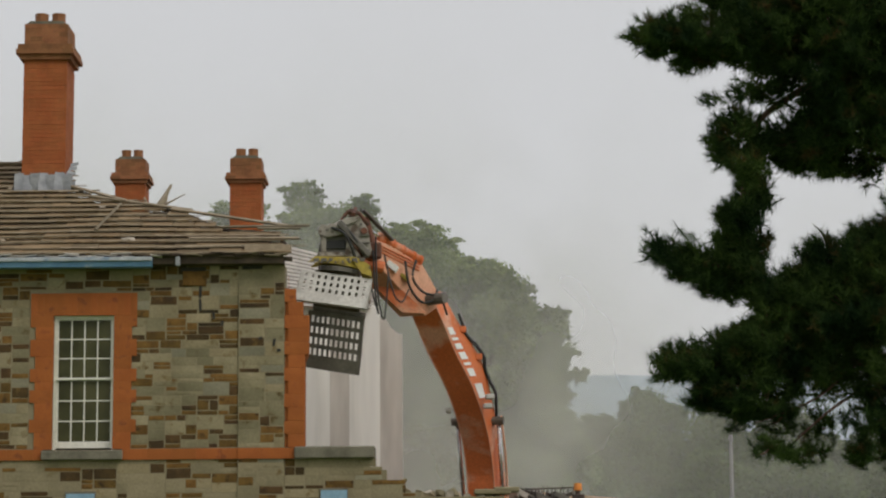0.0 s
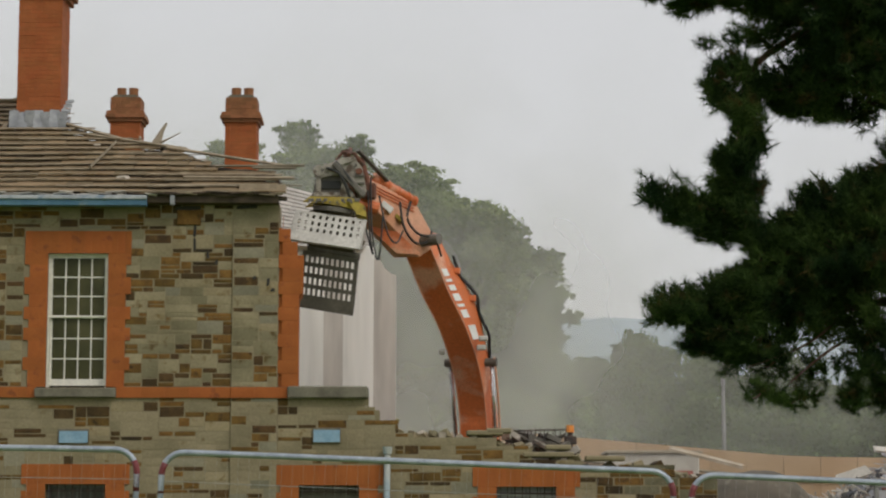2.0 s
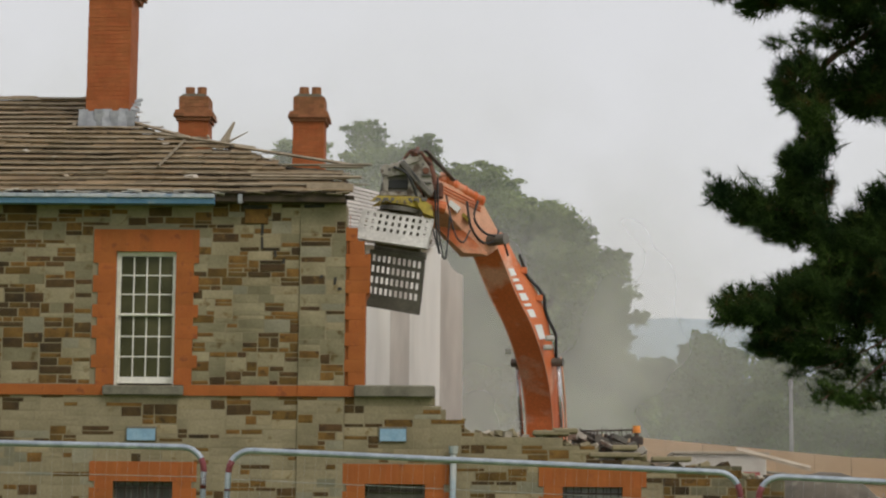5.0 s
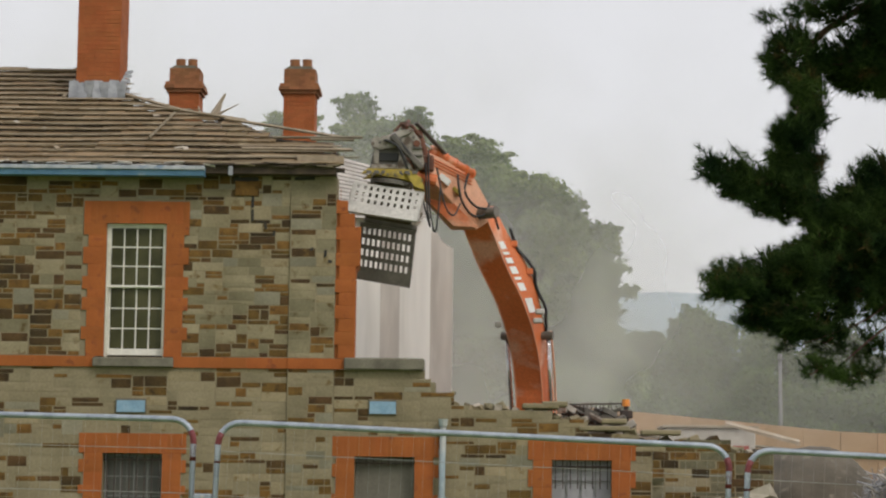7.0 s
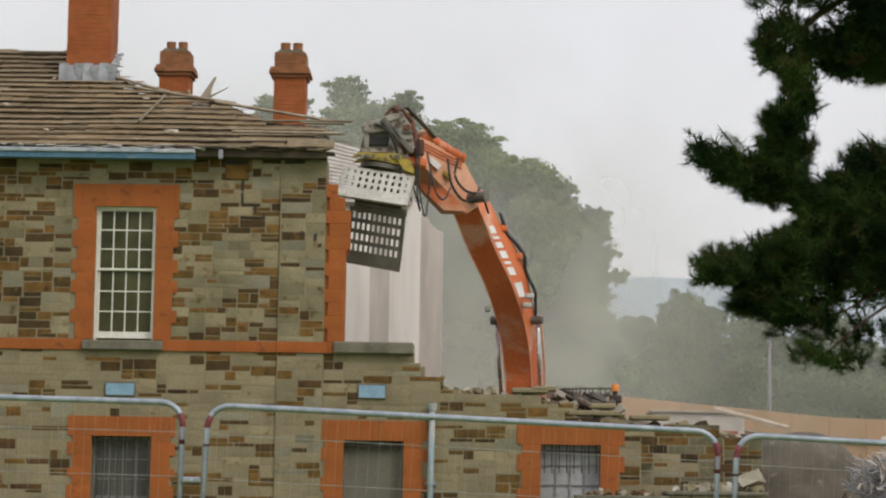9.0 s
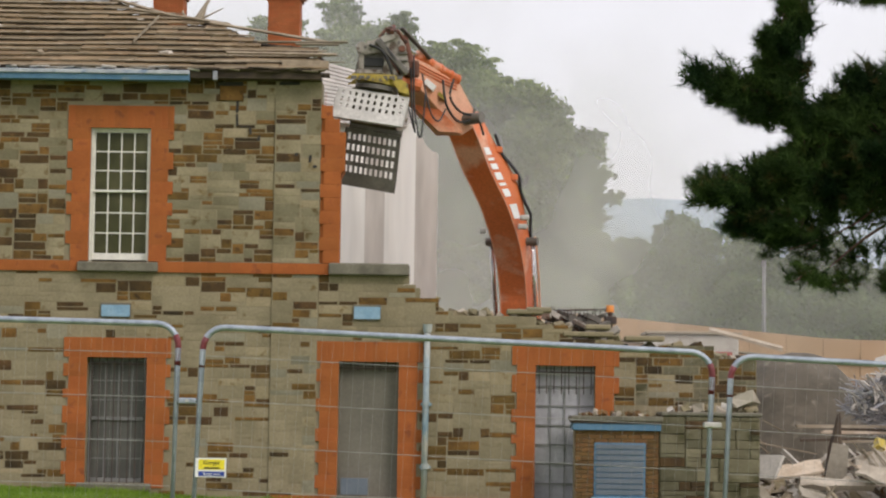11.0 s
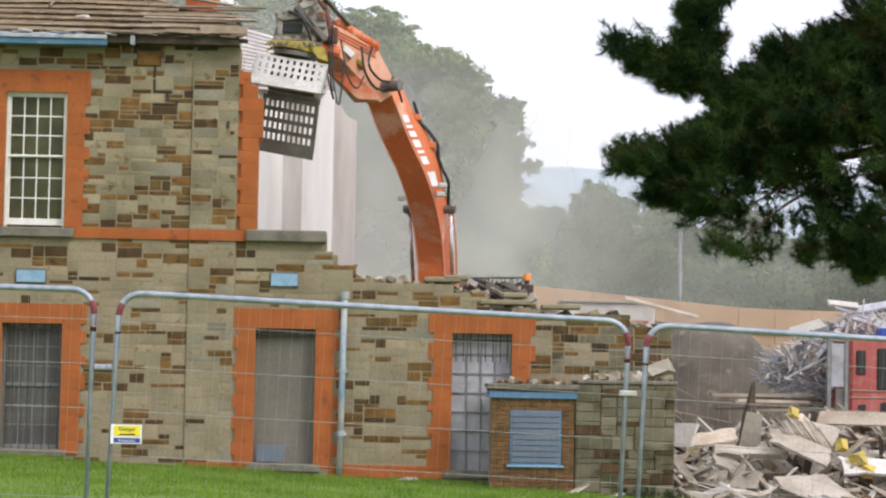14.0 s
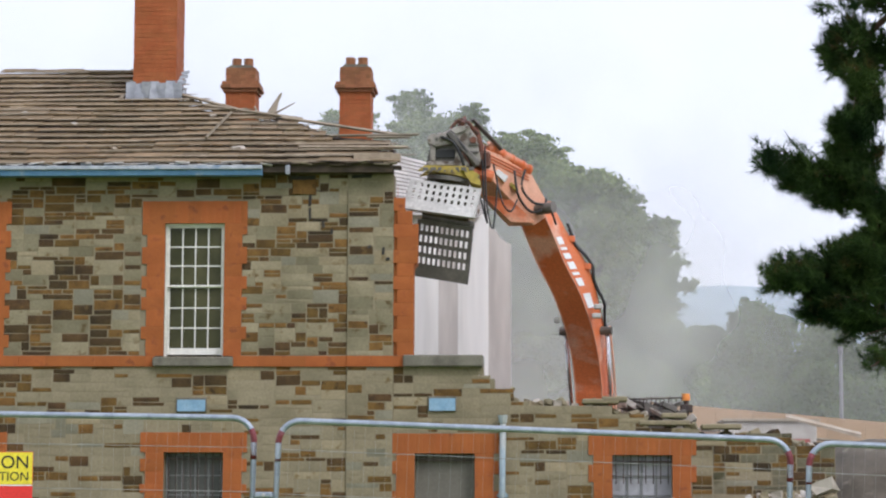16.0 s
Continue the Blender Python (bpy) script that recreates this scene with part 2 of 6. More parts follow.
STONE_M = mat("mossy_stone", (0.112, 0.098, 0.056), (0.172, 0.152, 0.094), 2.0, 0.95, 0.5, 18, vary=0.25, stain=(0.058, 0.052, 0.020), stain_scale=2.2, stain_at=0.55)
LOUVRE = mat("blue_grey_louvre", (0.115, 0.141, 0.175), (0.150, 0.173, 0.204), 2.0, 0.4, 0.05, 30)
HEADSTEEL = mat("dirty_head_steel", (0.25, 0.225, 0.185), (0.40, 0.37, 0.315), 5.0, 0.6, 0.4, 16, metal=0.15, stain=(0.105, 0.075, 0.05), stain_scale=5.5, stain_at=0.53)
FOAM = mat("dusty_yellow_foam", (0.490, 0.363, 0.055), (0.569, 0.442, 0.111), 9.0, 0.9, 0.5, 30, stain=(0.395, 0.332, 0.205), stain_scale=6.0, stain_at=0.55)
PANE_D = mat("dusty_glass", (0.079, 0.079, 0.067), (0.126, 0.122, 0.103), 1.3, 0.5, 0.05, 3)


def dust_haze_mat(name, colour, scale, low, high, z_full, z_none, most, x_full, x_thin, thin):
    """Dust haze painted on shells: mostly clear, thicker towards the ground and in wisps."""
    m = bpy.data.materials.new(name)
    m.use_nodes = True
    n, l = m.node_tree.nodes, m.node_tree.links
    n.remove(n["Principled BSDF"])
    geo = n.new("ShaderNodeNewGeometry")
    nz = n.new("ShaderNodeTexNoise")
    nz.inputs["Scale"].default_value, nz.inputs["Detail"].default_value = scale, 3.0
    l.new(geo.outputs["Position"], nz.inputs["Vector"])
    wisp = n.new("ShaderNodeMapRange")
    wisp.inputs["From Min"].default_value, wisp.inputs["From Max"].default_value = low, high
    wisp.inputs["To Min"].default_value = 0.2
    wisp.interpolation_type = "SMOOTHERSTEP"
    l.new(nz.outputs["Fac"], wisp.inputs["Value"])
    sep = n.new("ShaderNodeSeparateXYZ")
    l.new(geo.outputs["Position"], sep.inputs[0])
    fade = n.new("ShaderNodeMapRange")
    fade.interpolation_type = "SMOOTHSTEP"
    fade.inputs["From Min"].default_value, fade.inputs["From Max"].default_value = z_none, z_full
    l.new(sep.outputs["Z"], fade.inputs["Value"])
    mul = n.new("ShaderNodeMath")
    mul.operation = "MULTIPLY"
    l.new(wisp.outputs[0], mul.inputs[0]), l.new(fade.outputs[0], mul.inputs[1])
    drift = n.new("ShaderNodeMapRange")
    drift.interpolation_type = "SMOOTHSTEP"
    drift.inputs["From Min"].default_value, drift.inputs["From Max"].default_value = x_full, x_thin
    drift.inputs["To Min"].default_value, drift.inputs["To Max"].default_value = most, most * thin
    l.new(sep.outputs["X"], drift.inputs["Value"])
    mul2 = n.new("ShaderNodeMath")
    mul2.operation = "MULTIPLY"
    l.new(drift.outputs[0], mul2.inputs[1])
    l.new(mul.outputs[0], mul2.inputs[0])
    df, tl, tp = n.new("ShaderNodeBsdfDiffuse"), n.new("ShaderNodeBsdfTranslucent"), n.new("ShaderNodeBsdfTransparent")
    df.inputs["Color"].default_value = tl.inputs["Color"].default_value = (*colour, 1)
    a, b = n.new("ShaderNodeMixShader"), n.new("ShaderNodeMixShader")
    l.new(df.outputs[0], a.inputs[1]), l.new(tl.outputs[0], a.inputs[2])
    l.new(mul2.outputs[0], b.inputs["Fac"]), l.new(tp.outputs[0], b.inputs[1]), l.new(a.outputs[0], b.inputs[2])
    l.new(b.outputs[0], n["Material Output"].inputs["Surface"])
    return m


DUST_NEAR = dust_haze_mat("demolition_dust_haze", (0.90, 0.86, 0.77), 0.16, 0.35, 0.65, 2.0, 12.0, 0.50, 1.0, 7.5, 0.12)
DUST_FAR = dust_haze_mat("drifting_dust_haze", (0.86, 0.86, 0.81), 0.09, 0.35, 0.65, 2.0, 28.0, 0.60, 4.0, 12.0, 0.30)
# ---- helpers for meshes ----
def finish(bm, name, material, smooth=False):
    bmesh.ops.recalc_face_normals(bm, faces=bm.faces[:])
    me = bpy.data.meshes.new(name)
    bm.to_mesh(me)
    bm.free()
    me.materials.append(material)
    if smooth:
        for p in me.polygons:
            p.use_smooth = True
    return me


def part(name, bm, material, parent=None, label="", smooth=False):
    ob = new(name, finish(bm, name, material, smooth))
    if parent is not None:
        ob.parent = parent
        ob.matrix_parent_inverse = parent.matrix_basis.inverted()
    if label:
        ob["label"] = label
    return ob


def empty(name, loc, label, category, group="", kind=""):
    ob = new(name)
    ob.empty_display_size = 0.2
    ob.location = loc
    ob.matrix_basis = Matrix.Translation(loc)
    return tagged(ob, label, category, group, kind)


def box(bm, x0, x1, y0, y1, z0, z1, bevel=0.0, m=None):
    r = bmesh.ops.create_cube(bm, size=1.0)
    vs = r["verts"]
    for v in vs:
        v.co = Vector((x0 + (v.co.x + 0.5) * (x1 - x0), y0 + (v.co.y + 0.5) * (y1 - y0), z0 + (v.co.z + 0.5) * (z1 - z0)))
    if bevel:
        es = list({e for v in vs for e in v.link_edges})
        g = bmesh.ops.bevel(bm, geom=es, offset=bevel, segments=1, affect="EDGES")
        vs = list({v for f in g["faces"] for v in f.verts} | {v for v in vs if v.is_valid})
    if m is not None:
        for v in vs:
            v.co = m @ v.co
    return vs


def made(fn, *a, **k):
    bm = bmesh.new()
    fn(bm, *a, **k)
    return bm


def rod(bm, p, q, r, n=8, r2=None):
    p, q = Vector(p), Vector(q)
    d = q - p
    m = Matrix.Translation((p + q) / 2) @ d.to_track_quat("Z", "Y").to_matrix().to_4x4()
    bmesh.ops.create_cone(bm, cap_ends=True, segments=n, radius1=r, radius2=r if r2 is None else r2, depth=d.length, matrix=m)


def tube(bm, pts, r, n=6):
    pts = [Vector(p) for p in pts]
    rings = []
    for i, p in enumerate(pts):
        d = (pts[min(i + 1, len(pts) - 1)] - pts[max(i - 1, 0)]).normalized()
        q = d.to_track_quat("Z", "Y")
        rr = r[i] if isinstance(r, (list, tuple)) else r
        rings.append([bm.verts.new(p + q @ Vector((rr * math.cos(2 * math.pi * k / n), rr * math.sin(2 * math.pi * k / n), 0))) for k in range(n)])
    for a, b in zip(rings, rings[1:]):
        for k in range(n):
            bm.faces.new((a[k], a[(k + 1) % n], b[(k + 1) % n], b[k]))
    bm.faces.new(rings[0][::-1])
    bm.faces.new(rings[-1])


def smooth_path(pts, steps=6):
    """A soft curve through the points."""
    pts = [Vector(p) for p in pts]
    out = []
    for i in range(len(pts) - 1):
        p0, p1, p2, p3 = pts[max(i - 1, 0)], pts[i], pts[i + 1], pts[min(i + 2, len(pts) - 1)]
        for s in range(steps):
            t = s / steps
            out.append(0.5 * ((2 * p1) + (p2 - p0) * t + (2 * p0 - 5 * p1 + 4 * p2 - p3) * t * t + (3 * p1 - p0 - 3 * p2 + p3) * t ** 3))
    return out + [pts[-1]]


def prism(bm, outline, axis, a0, a1):
    """An outline in two coordinates carried along the third axis from a0 to a1."""
    def at(u, v, w):
        return {"x": (w, u, v), "y": (u, w, v), "z": (u, v, w)}[axis]
    lo = [bm.verts.new(at(u, v, a0)) for u, v in outline]
    hi = [bm.verts.new(at(u, v, a1)) for u, v in outline]
    bm.faces.new(lo), bm.faces.new(hi)
    for i in range(len(lo)):
        j = (i + 1) % len(lo)
        bm.faces.new((lo[i], lo[j], hi[j], hi[i]))


def text_bm(body, size, x, y, z, align="CENTER"):
    """Letters as a thin mesh that faces -y."""
    cu = bpy.data.curves.new("letters", "FONT")
    cu.body, cu.size, cu.align_x, cu.extrude = body, size, align, 0.001
    ob = bpy.data.objects.new("letters", cu)
    me = bpy.data.meshes.new_from_object(ob)
    bm = bmesh.new()
    bm.from_mesh(me)
    bmesh.ops.transform(bm, matrix=pose(x, y, z, 90, 0, 0), verts=bm.verts[:])
    bpy.data.objects.remove(ob)
    return bm


# ---- ground ----
def smoothstep(a, b, v):
    t = min(1, max(0, (v - a) / (b - a)))
    return t * t * (3 - 2 * t)


def ground_z(x, y):
    near = -0.09 - 0.033 * min(12, max(-12, x))
    rise = 2.4 * smoothstep(50, 76, y) + 2.2 * smoothstep(76, 130, y) - 3.0 * smoothstep(160, 400, y)
    rough = 0.05 * noise.noise((x * 0.4, y * 0.4, 3.1)) + (0.15 * noise.noise((x * 0.2, y * 0.2, 7.7)) if y > 42 else 0)
    near -= (0.21 + 0.008 * min(12, max(-12, x))) * smoothstep(18, 37, y)
    return near * (1 - smoothstep(60, 90, y)) + rise + rough


def ground_sheet():
    xs = [-2500, -1200, -500, -200, -80, -40, -25, -18] + [-14 + 0.7 * i for i in range(44)] + [18, 22, 28, 40, 80, 200, 500, 1200, 2500]
    ys = [-300, -80, -20, 0, 6, 10] + [12 + 0.8 * i for i in range(36)] + [40.4, 41, 42, 43.5, 45, 47, 49, 51, 53, 55, 58, 61, 64, 67, 70, 74, 78, 84, 92, 102, 115, 130, 150, 180, 240, 400, 800, 1500, 3000]
    vs = [(x, y, ground_z(x, y)) for y in ys for x in xs]
    w = len(xs)
    fs = [(j * w + i, j * w + i + 1, (j + 1) * w + i + 1, (j + 1) * w + i) for j in range(len(ys) - 1) for i in range(w - 1)]
    me = bpy.data.meshes.new("ground")
    me.from_pydata(vs, [], fs)
    me.materials.append(GRASS), me.materials.append(SOIL)
    for p in me.polygons:
        p.use_smooth = True
        c = p.center
        p.material_index = 1 if (c.y > 40 and c.y < 84) or (c.x > 5.6 and c.y > 37.5 and c.y < 84) else 0
    return tagged(new("ground", me), "green lawn before the house, bare grey earth behind", "ground", kind="structure")


ground_sheet()


# ---- masonry ----
def block_mesh(name, material, chamfer, jitter, seed):
    """A stone one metre wide and high with a worn rim: its face at y = 0, its tail at y = 1."""
    rnd = random.Random(seed)
    j = lambda: rnd.uniform(-jitter, jitter)
    h, c = 0.5, 0.5 - chamfer
    fr = [(sx * c + j() * 0.5, 0.12 * j(), sz * c + j()) for sx, sz in ((-1, -1), (1, -1), (1, 1), (-1, 1))]
    mid = [(sx * h + j() * 0.3, 0.28, sz * h + j() * 0.6) for sx, sz in ((-1, -1), (1, -1), (1, 1), (-1, 1))]
    bk = [(x, 1.0, z) for x, _, z in mid]
    ctr = [(j() * 2, -0.06 + 0.1 * j(), j() * 2)]
    vs = fr + mid + bk + ctr
    fs = [(0, 1, 12), (1, 2, 12), (2, 3, 12), (3, 0, 12)]
    for a in range(4):
        b = (a + 1) % 4
        fs += [(a + 4, b + 4, b, a), (a + 8, b + 8, b + 4, a + 4)]
    me = bpy.data.meshes.new(name)
    me.from_pydata(vs, [], fs)
    me.materials.append(material)
    me.update()
    return me


LIGHT = [block_mesh("stone", STONE_L, 0.014, 0.03, 10 + i) for i in range(5)]
PALES = [block_mesh("stone", STONE_P, 0.012, 0.028, 30 + i) for i in range(5)]
MOSSY = [block_mesh("stone", STONE_M, 0.04, 0.03, 40 + i) for i in range(5)]
DARKS = [block_mesh("stone", STONE_D, 0.04, 0.045, 50 + i) for i in range(5)]
CREAM = [block_mesh("stone", STONE_C, 0.014, 0.03, 90 + i) for i in range(4)]
GREYS = [block_mesh("stone", STONE_G, 0.014, 0.03, 95 + i) for i in range(4)]
RUSTY = [block_mesh("stone", STONE_O, 0.035, 0.04, 60 + i) for i in range(5)]
QUOIN = [block_mesh("brick_block", BRICK, 0.003, 0.002, 70 + i) for i in range(3)]
SOLDIER = [block_mesh("brick", BRICK, 0.004, 0.003, 80 + i) for i in range(3)]


def piece(name, me, parent, x0, x1, z0, z1, y, depth=0.1):
    ob = bpy.data.objects.new(name, me)
    scene.collection.objects.link(ob)
    ob.location = ((x0 + x1) / 2, y, (z0 + z1) / 2)
    ob.scale = (x1 - x0, depth, z1 - z0)
    ob.parent = parent
    ob.matrix_parent_inverse = parent.matrix_basis.inverted()
    return ob


def lay_stones(parent, x0, x1, z0, z1, y, holes=(), limit=None, dark=0.34, pale=False, mossy=False, seed=1, moss_from=None):
    """Squared rubble laid without regular courses: pale blocks, with flat brown ones in loose groups between them."""
    rnd = random.Random(seed)
    light = MOSSY if mossy else PALES if pale else LIGHT

    def lines(a, b, lo, hi):
        out = [a]
        while out[-1] < b - hi:
            out.append(out[-1] + rnd.uniform(lo, hi))
        return out + [b]

    xs, zs = lines(x0, x1, 0.065, 0.115), lines(z0, z1, 0.062, 0.098)
    nx, nz = len(xs) - 1, len(zs) - 1
    used = [[False] * nx for _ in range(nz)]
    for j in range(nz):
        for i in range(nx):
            mx, mz = (xs[i] + xs[i + 1]) / 2, (zs[j] + zs[j + 1]) / 2
            if any(h[0] < mx < h[1] and h[2] < mz < h[3] for h in holes) or (limit and zs[j + 1] > limit(mx) + 0.03):
                used[j][i] = True
    for j in range(nz):
        for i in range(nx):
            if used[j][i]:
                continue
            group = noise.noise((xs[i] * 1.3 + seed, zs[j] * 2.4, 0.7 * seed))
            is_dark = rnd.random() < dark * (1.0 + 0.55 * group)
            if is_dark:
                w, h = rnd.choice((2, 3, 4, 4, 5, 6)), rnd.choice((1, 1, 1, 2, 2))
            else:
                w, h = rnd.choice((3, 4, 4, 5, 6, 7)), rnd.choice((1, 2, 2, 2, 3))
            n = 0
            while n < w and i + n < nx and not used[j][i + n]:
                n += 1
            if i + n < nx and not used[j][i + n] and n == w and (i + n + 1 >= nx or used[j][i + n + 1]):
                n += 1
            w = n
            m = 1
            while m < h and j + m < nz and not any(used[j + m][i:i + w]):
                m += 1
            for jj in range(j, j + m):
                for ii in range(i, i + w):
                    used[jj][ii] = True
            if w == 1 and m == 1 and rnd.random() < 0.5:
                is_dark = True
            kind = (RUSTY if rnd.random() < 0.6 and not mossy else DARKS) if is_dark else light
            if moss_from is not None and not is_dark and xs[i] > moss_from + rnd.uniform(-0.3, 0.6):
                kind = MOSSY
            a, b, c, d = xs[i], xs[i + w], zs[j], zs[j + m]
            gx0, gx1, gz0, gz1 = (rnd.uniform(0.001, 0.009 if is_dark else 0.005) for _ in range(4))
            out = rnd.uniform(0.002, 0.009) if is_dark else rnd.uniform(0.0015, 0.006)
            if not is_dark and kind is not MOSSY and rnd.random() < (0.15 if pale else 0.3):
                kind = rnd.choice((CREAM, GREYS))
            ob = piece("stone", rnd.choice(kind), parent, a + gx0, b - gx1, c + gz0, d - gz1, y - out, 0.07)
            ob.rotation_euler = (0, rnd.uniform(-0.012, 0.012), 0)


def wall_core(name, x0, x1, z0, z1, y0, y1, holes, label, top=None):
    """The mortared body of a wall, cut into cells so that the openings go right through."""
    bm = bmesh.new()
    xs = sorted({x0, x1, *[v for h in holes for v in h[:2] if x0 < v < x1]})
    zs = sorted({z0, z1, *[v for h in holes for v in h[2:] if z0 < v < z1]})
    if top:
        xs = sorted({*xs, *[x0 + 0.3 * i for i in range(1, int((x1 - x0) / 0.3))]})
    for a, b in zip(xs, xs[1:]):
        for c, d in zip(zs, zs[1:]):
            mx, mz = (a + b) / 2, (c + d) / 2
            if any(h[0] < mx < h[1] and h[2] < mz < h[3] for h in holes):
                continue
            if top:
                d = min(d, top(mx) - 0.04)
                if d <= c:
                    continue
            box(bm, a, b, y0, y1, c, d)
    bmesh.ops.remove_doubles(bm, verts=bm.verts[:], dist=0.0005)
    ob = part(name, bm, MORTAR)
    return tagged(ob, label, "wall", kind="structure")


WALL_Y = 40.0
UP_WIN = [(-11.12, -10.05, 4.02, 6.42), (-6.85, -5.78, 4.02, 6.42)]
LO_WIN = [(-11.10, -10.04, 0.12, 2.33), (-6.81, -5.75, 0.12, 2.33), (-2.35, -1.29, -0.06, 2.32), (1.13, 2.18, -0.12, 2.30)]
SUR_U = [(a - 0.40, b + 0.34, 4.02, 6.84) for a, b, c, d in UP_WIN]
SUR_L = [(a - 0.38, b + 0.38, c - 0.1, 2.68) for a, b, c, d in LO_WIN]


def broken_top(x):
    """The ragged edge that the machine has left."""
    steps = ((-2.60, 7.3), (-1.13, 3.88), (-0.98, 3.68), (-0.62, 3.50), (-0.42, 3.28), (1.0, 3.20), (1.7, 3.02), (2.56, 2.79), (3.3, 2.62), (4.3, 2.68), (5.2, 2.48))
    for lim, z in steps:
        if x < lim:
            return z
    return 2.4


wall_up = wall_core("wall_upper_1", -14.0, -6.32, 3.94, 7.30, 40.0, 40.5, UP_WIN, "upper storey wall of grey-green and brown coursed rubble stone")
wall_up2 = wall_core("wall_upper_2", -6.32, -2.74, 3.94, 7.30, 40.0, 40.5, UP_WIN, "upper storey wall of grey-green and brown coursed rubble stone")
wall_lo2 = wall_core("wall_lower_2", -6.32, -2.74, -0.7, 3.94, 40.0, 40.5, LO_WIN[:2], "lower storey wall of pale and brown coursed rubble stone")
wall_lo = wall_core("wall_lower_1", -14.0, -6.32, -0.7, 3.94, 40.0, 40.5, LO_WIN[:2], "lower storey wall of pale and brown coursed rubble stone")
wall_br = wall_core("wall_broken", -2.74, 5.02, -0.8, 4.2, 40.0, 40.5, LO_WIN[2:], "half demolished stone wall with a ragged stepped top", top=broken_top)
lay_stones(wall_up, -10.1, -6.32, 4.05, 7.30, WALL_Y, SUR_U, dark=0.60, seed=3)
lay_stones(wall_up2, -6.32, -3.56, 4.05, 7.30, WALL_Y, SUR_U, dark=0.60, seed=4)
lay_stones(wall_lo, -10.1, -6.32, -0.4, 3.85, WALL_Y, SUR_L[:2], dark=0.40, pale=True, seed=5)
lay_stones(wall_lo2, -6.32, -3.56, -0.4, 3.85, WALL_Y, SUR_L[:2], dark=0.40, pale=True, seed=6)
lay_stones(wall_br, -2.74, 5.02, -0.6, 4.06, WALL_Y, SUR_L[2:], limit=broken_top, dark=0.40, pale=True, seed=8, moss_from=2.9)

# the corner pilaster stands a little proud of the wall
pil = tagged(part("wall_pilaster", made(box, -3.56, -2.745, 39.966, 40.03, -0.6, 7.28), MORTAR), "corner pilaster of large squared sandstone blocks", "pilaster", kind="structure")
lay_stones(pil, -3.56, -2.745, 4.05, 7.30, 39.968, seed=11, dark=0.36)
lay_stones(pil, -3.56, -2.745, -0.4, 3.85, 39.968, seed=12, dark=0.3, pale=True)


def band(parent, x0, x1, z0, z1, y, seed):
    rnd = random.Random(seed)
    x = x0
    while x < x1 - 0.01:
        w = min(rnd.uniform(0.42, 0.48), x1 - x)
        piece("brick_block", rnd.choice(QUOIN), parent, x, x + w, z0, z1, y, 0.05)
        x += w


trim = tagged(part("string_course", made(box, -14, -2.745, 39.99, 40.03, 3.86, 4.03), MORTAR), "orange brick string course between the two storeys", "string course", kind="structure")
for a, b, yy in ((-12.2, -11.6, 39.955), (-9.9, -7.0, 39.955), (-5.6, -3.56, 39.955), (-3.56, -2.55, 39.93)):
    band(trim, a, b, 3.85, 4.04, yy, int(a * 10) + 200)


def surround(parent, x0, x1, z0, z1, wide, seed, head=0.36, y=39.975, left=True, right=True):
    """Toothed brick jambs and a flat brick head round an opening."""
    rnd = random.Random(seed)
    z, k = z0, 0
    while z < z1 - 0.02:
        h = min(rnd.choice((0.15, 0.225, 0.225, 0.3)), z1 - z)
        w = wide + (0.05 if k % 2 else -0.04)
        if left:
            piece("brick_block", rnd.choice(QUOIN), parent, x0 - w, x0, z, z + h, y, 0.06)
        if right:
            piece("brick_block", rnd.choice(QUOIN), parent, x1, x1 + w, z, z + h, y, 0.06)
        z += h
        k += 1
    if head:
        x = x0 - wide - 0.05
        n = round((x1 - x0 + 2 * wide + 0.1) / 0.115)
        w = (x1 - x0 + 2 * wide + 0.1) / n
        for i in range(n):
            piece("brick", rnd.choice(SOLDIER), parent, x + i * w, x + (i + 1) * w, z1, z1 + head, y, 0.06)


def grid_bars(bm, x0, x1, z0, z1, y, cols, rows, w=0.022, d=0.03):
    for i in range(1, cols):
        x = x0 + (x1 - x0) * i / cols
        box(bm, x - w / 2, x + w / 2, y, y + d, z0, z1)
    for j in range(1, rows):
        z = z0 + (z1 - z0) * j / rows
        box(bm, x0, x1, y + 0.004, y + d + 0.004, z - w / 2, z + w / 2)


def sash(parent, name, x0, x1, z0, z1, y, cols, rows, material, rail=0.05, foot=0.09):
    bm = bmesh.new()
    box(bm, x0, x0 + rail, y, y + 0.05, z0, z1, 0.006), box(bm, x1 - rail, x1, y, y + 0.05, z0, z1, 0.006)
    box(bm, x0 + rail, x1 - rail, y, y + 0.05, z0, z0 + foot, 0.006), box(bm, x0 + rail, x1 - rail, y, y + 0.05, z1 - rail, z1, 0.006)
    f = part(name, bm, material, parent)
    part("glazing_bars", made(grid_bars, x0 + rail, x1 - rail, z0 + foot, z1 - rail, y + 0.005, cols, rows), material, f)
    pw, ph = (x1 - x0 - 2 * rail) / cols, (z1 - z0 - rail - foot) / rows
    for i in range(cols):
        for j in range(rows):
            bm = bmesh.new()
            box(bm, x0 + rail + i * pw + 0.006, x0 + rail + (i + 1) * pw - 0.006, y + 0.022, y + 0.026, z0 + foot + j * ph + 0.006, z0 + foot + (j + 1) * ph - 0.006)
            part("pane", bm, PANE if material is WHITE else PANE_D, f)
    return f


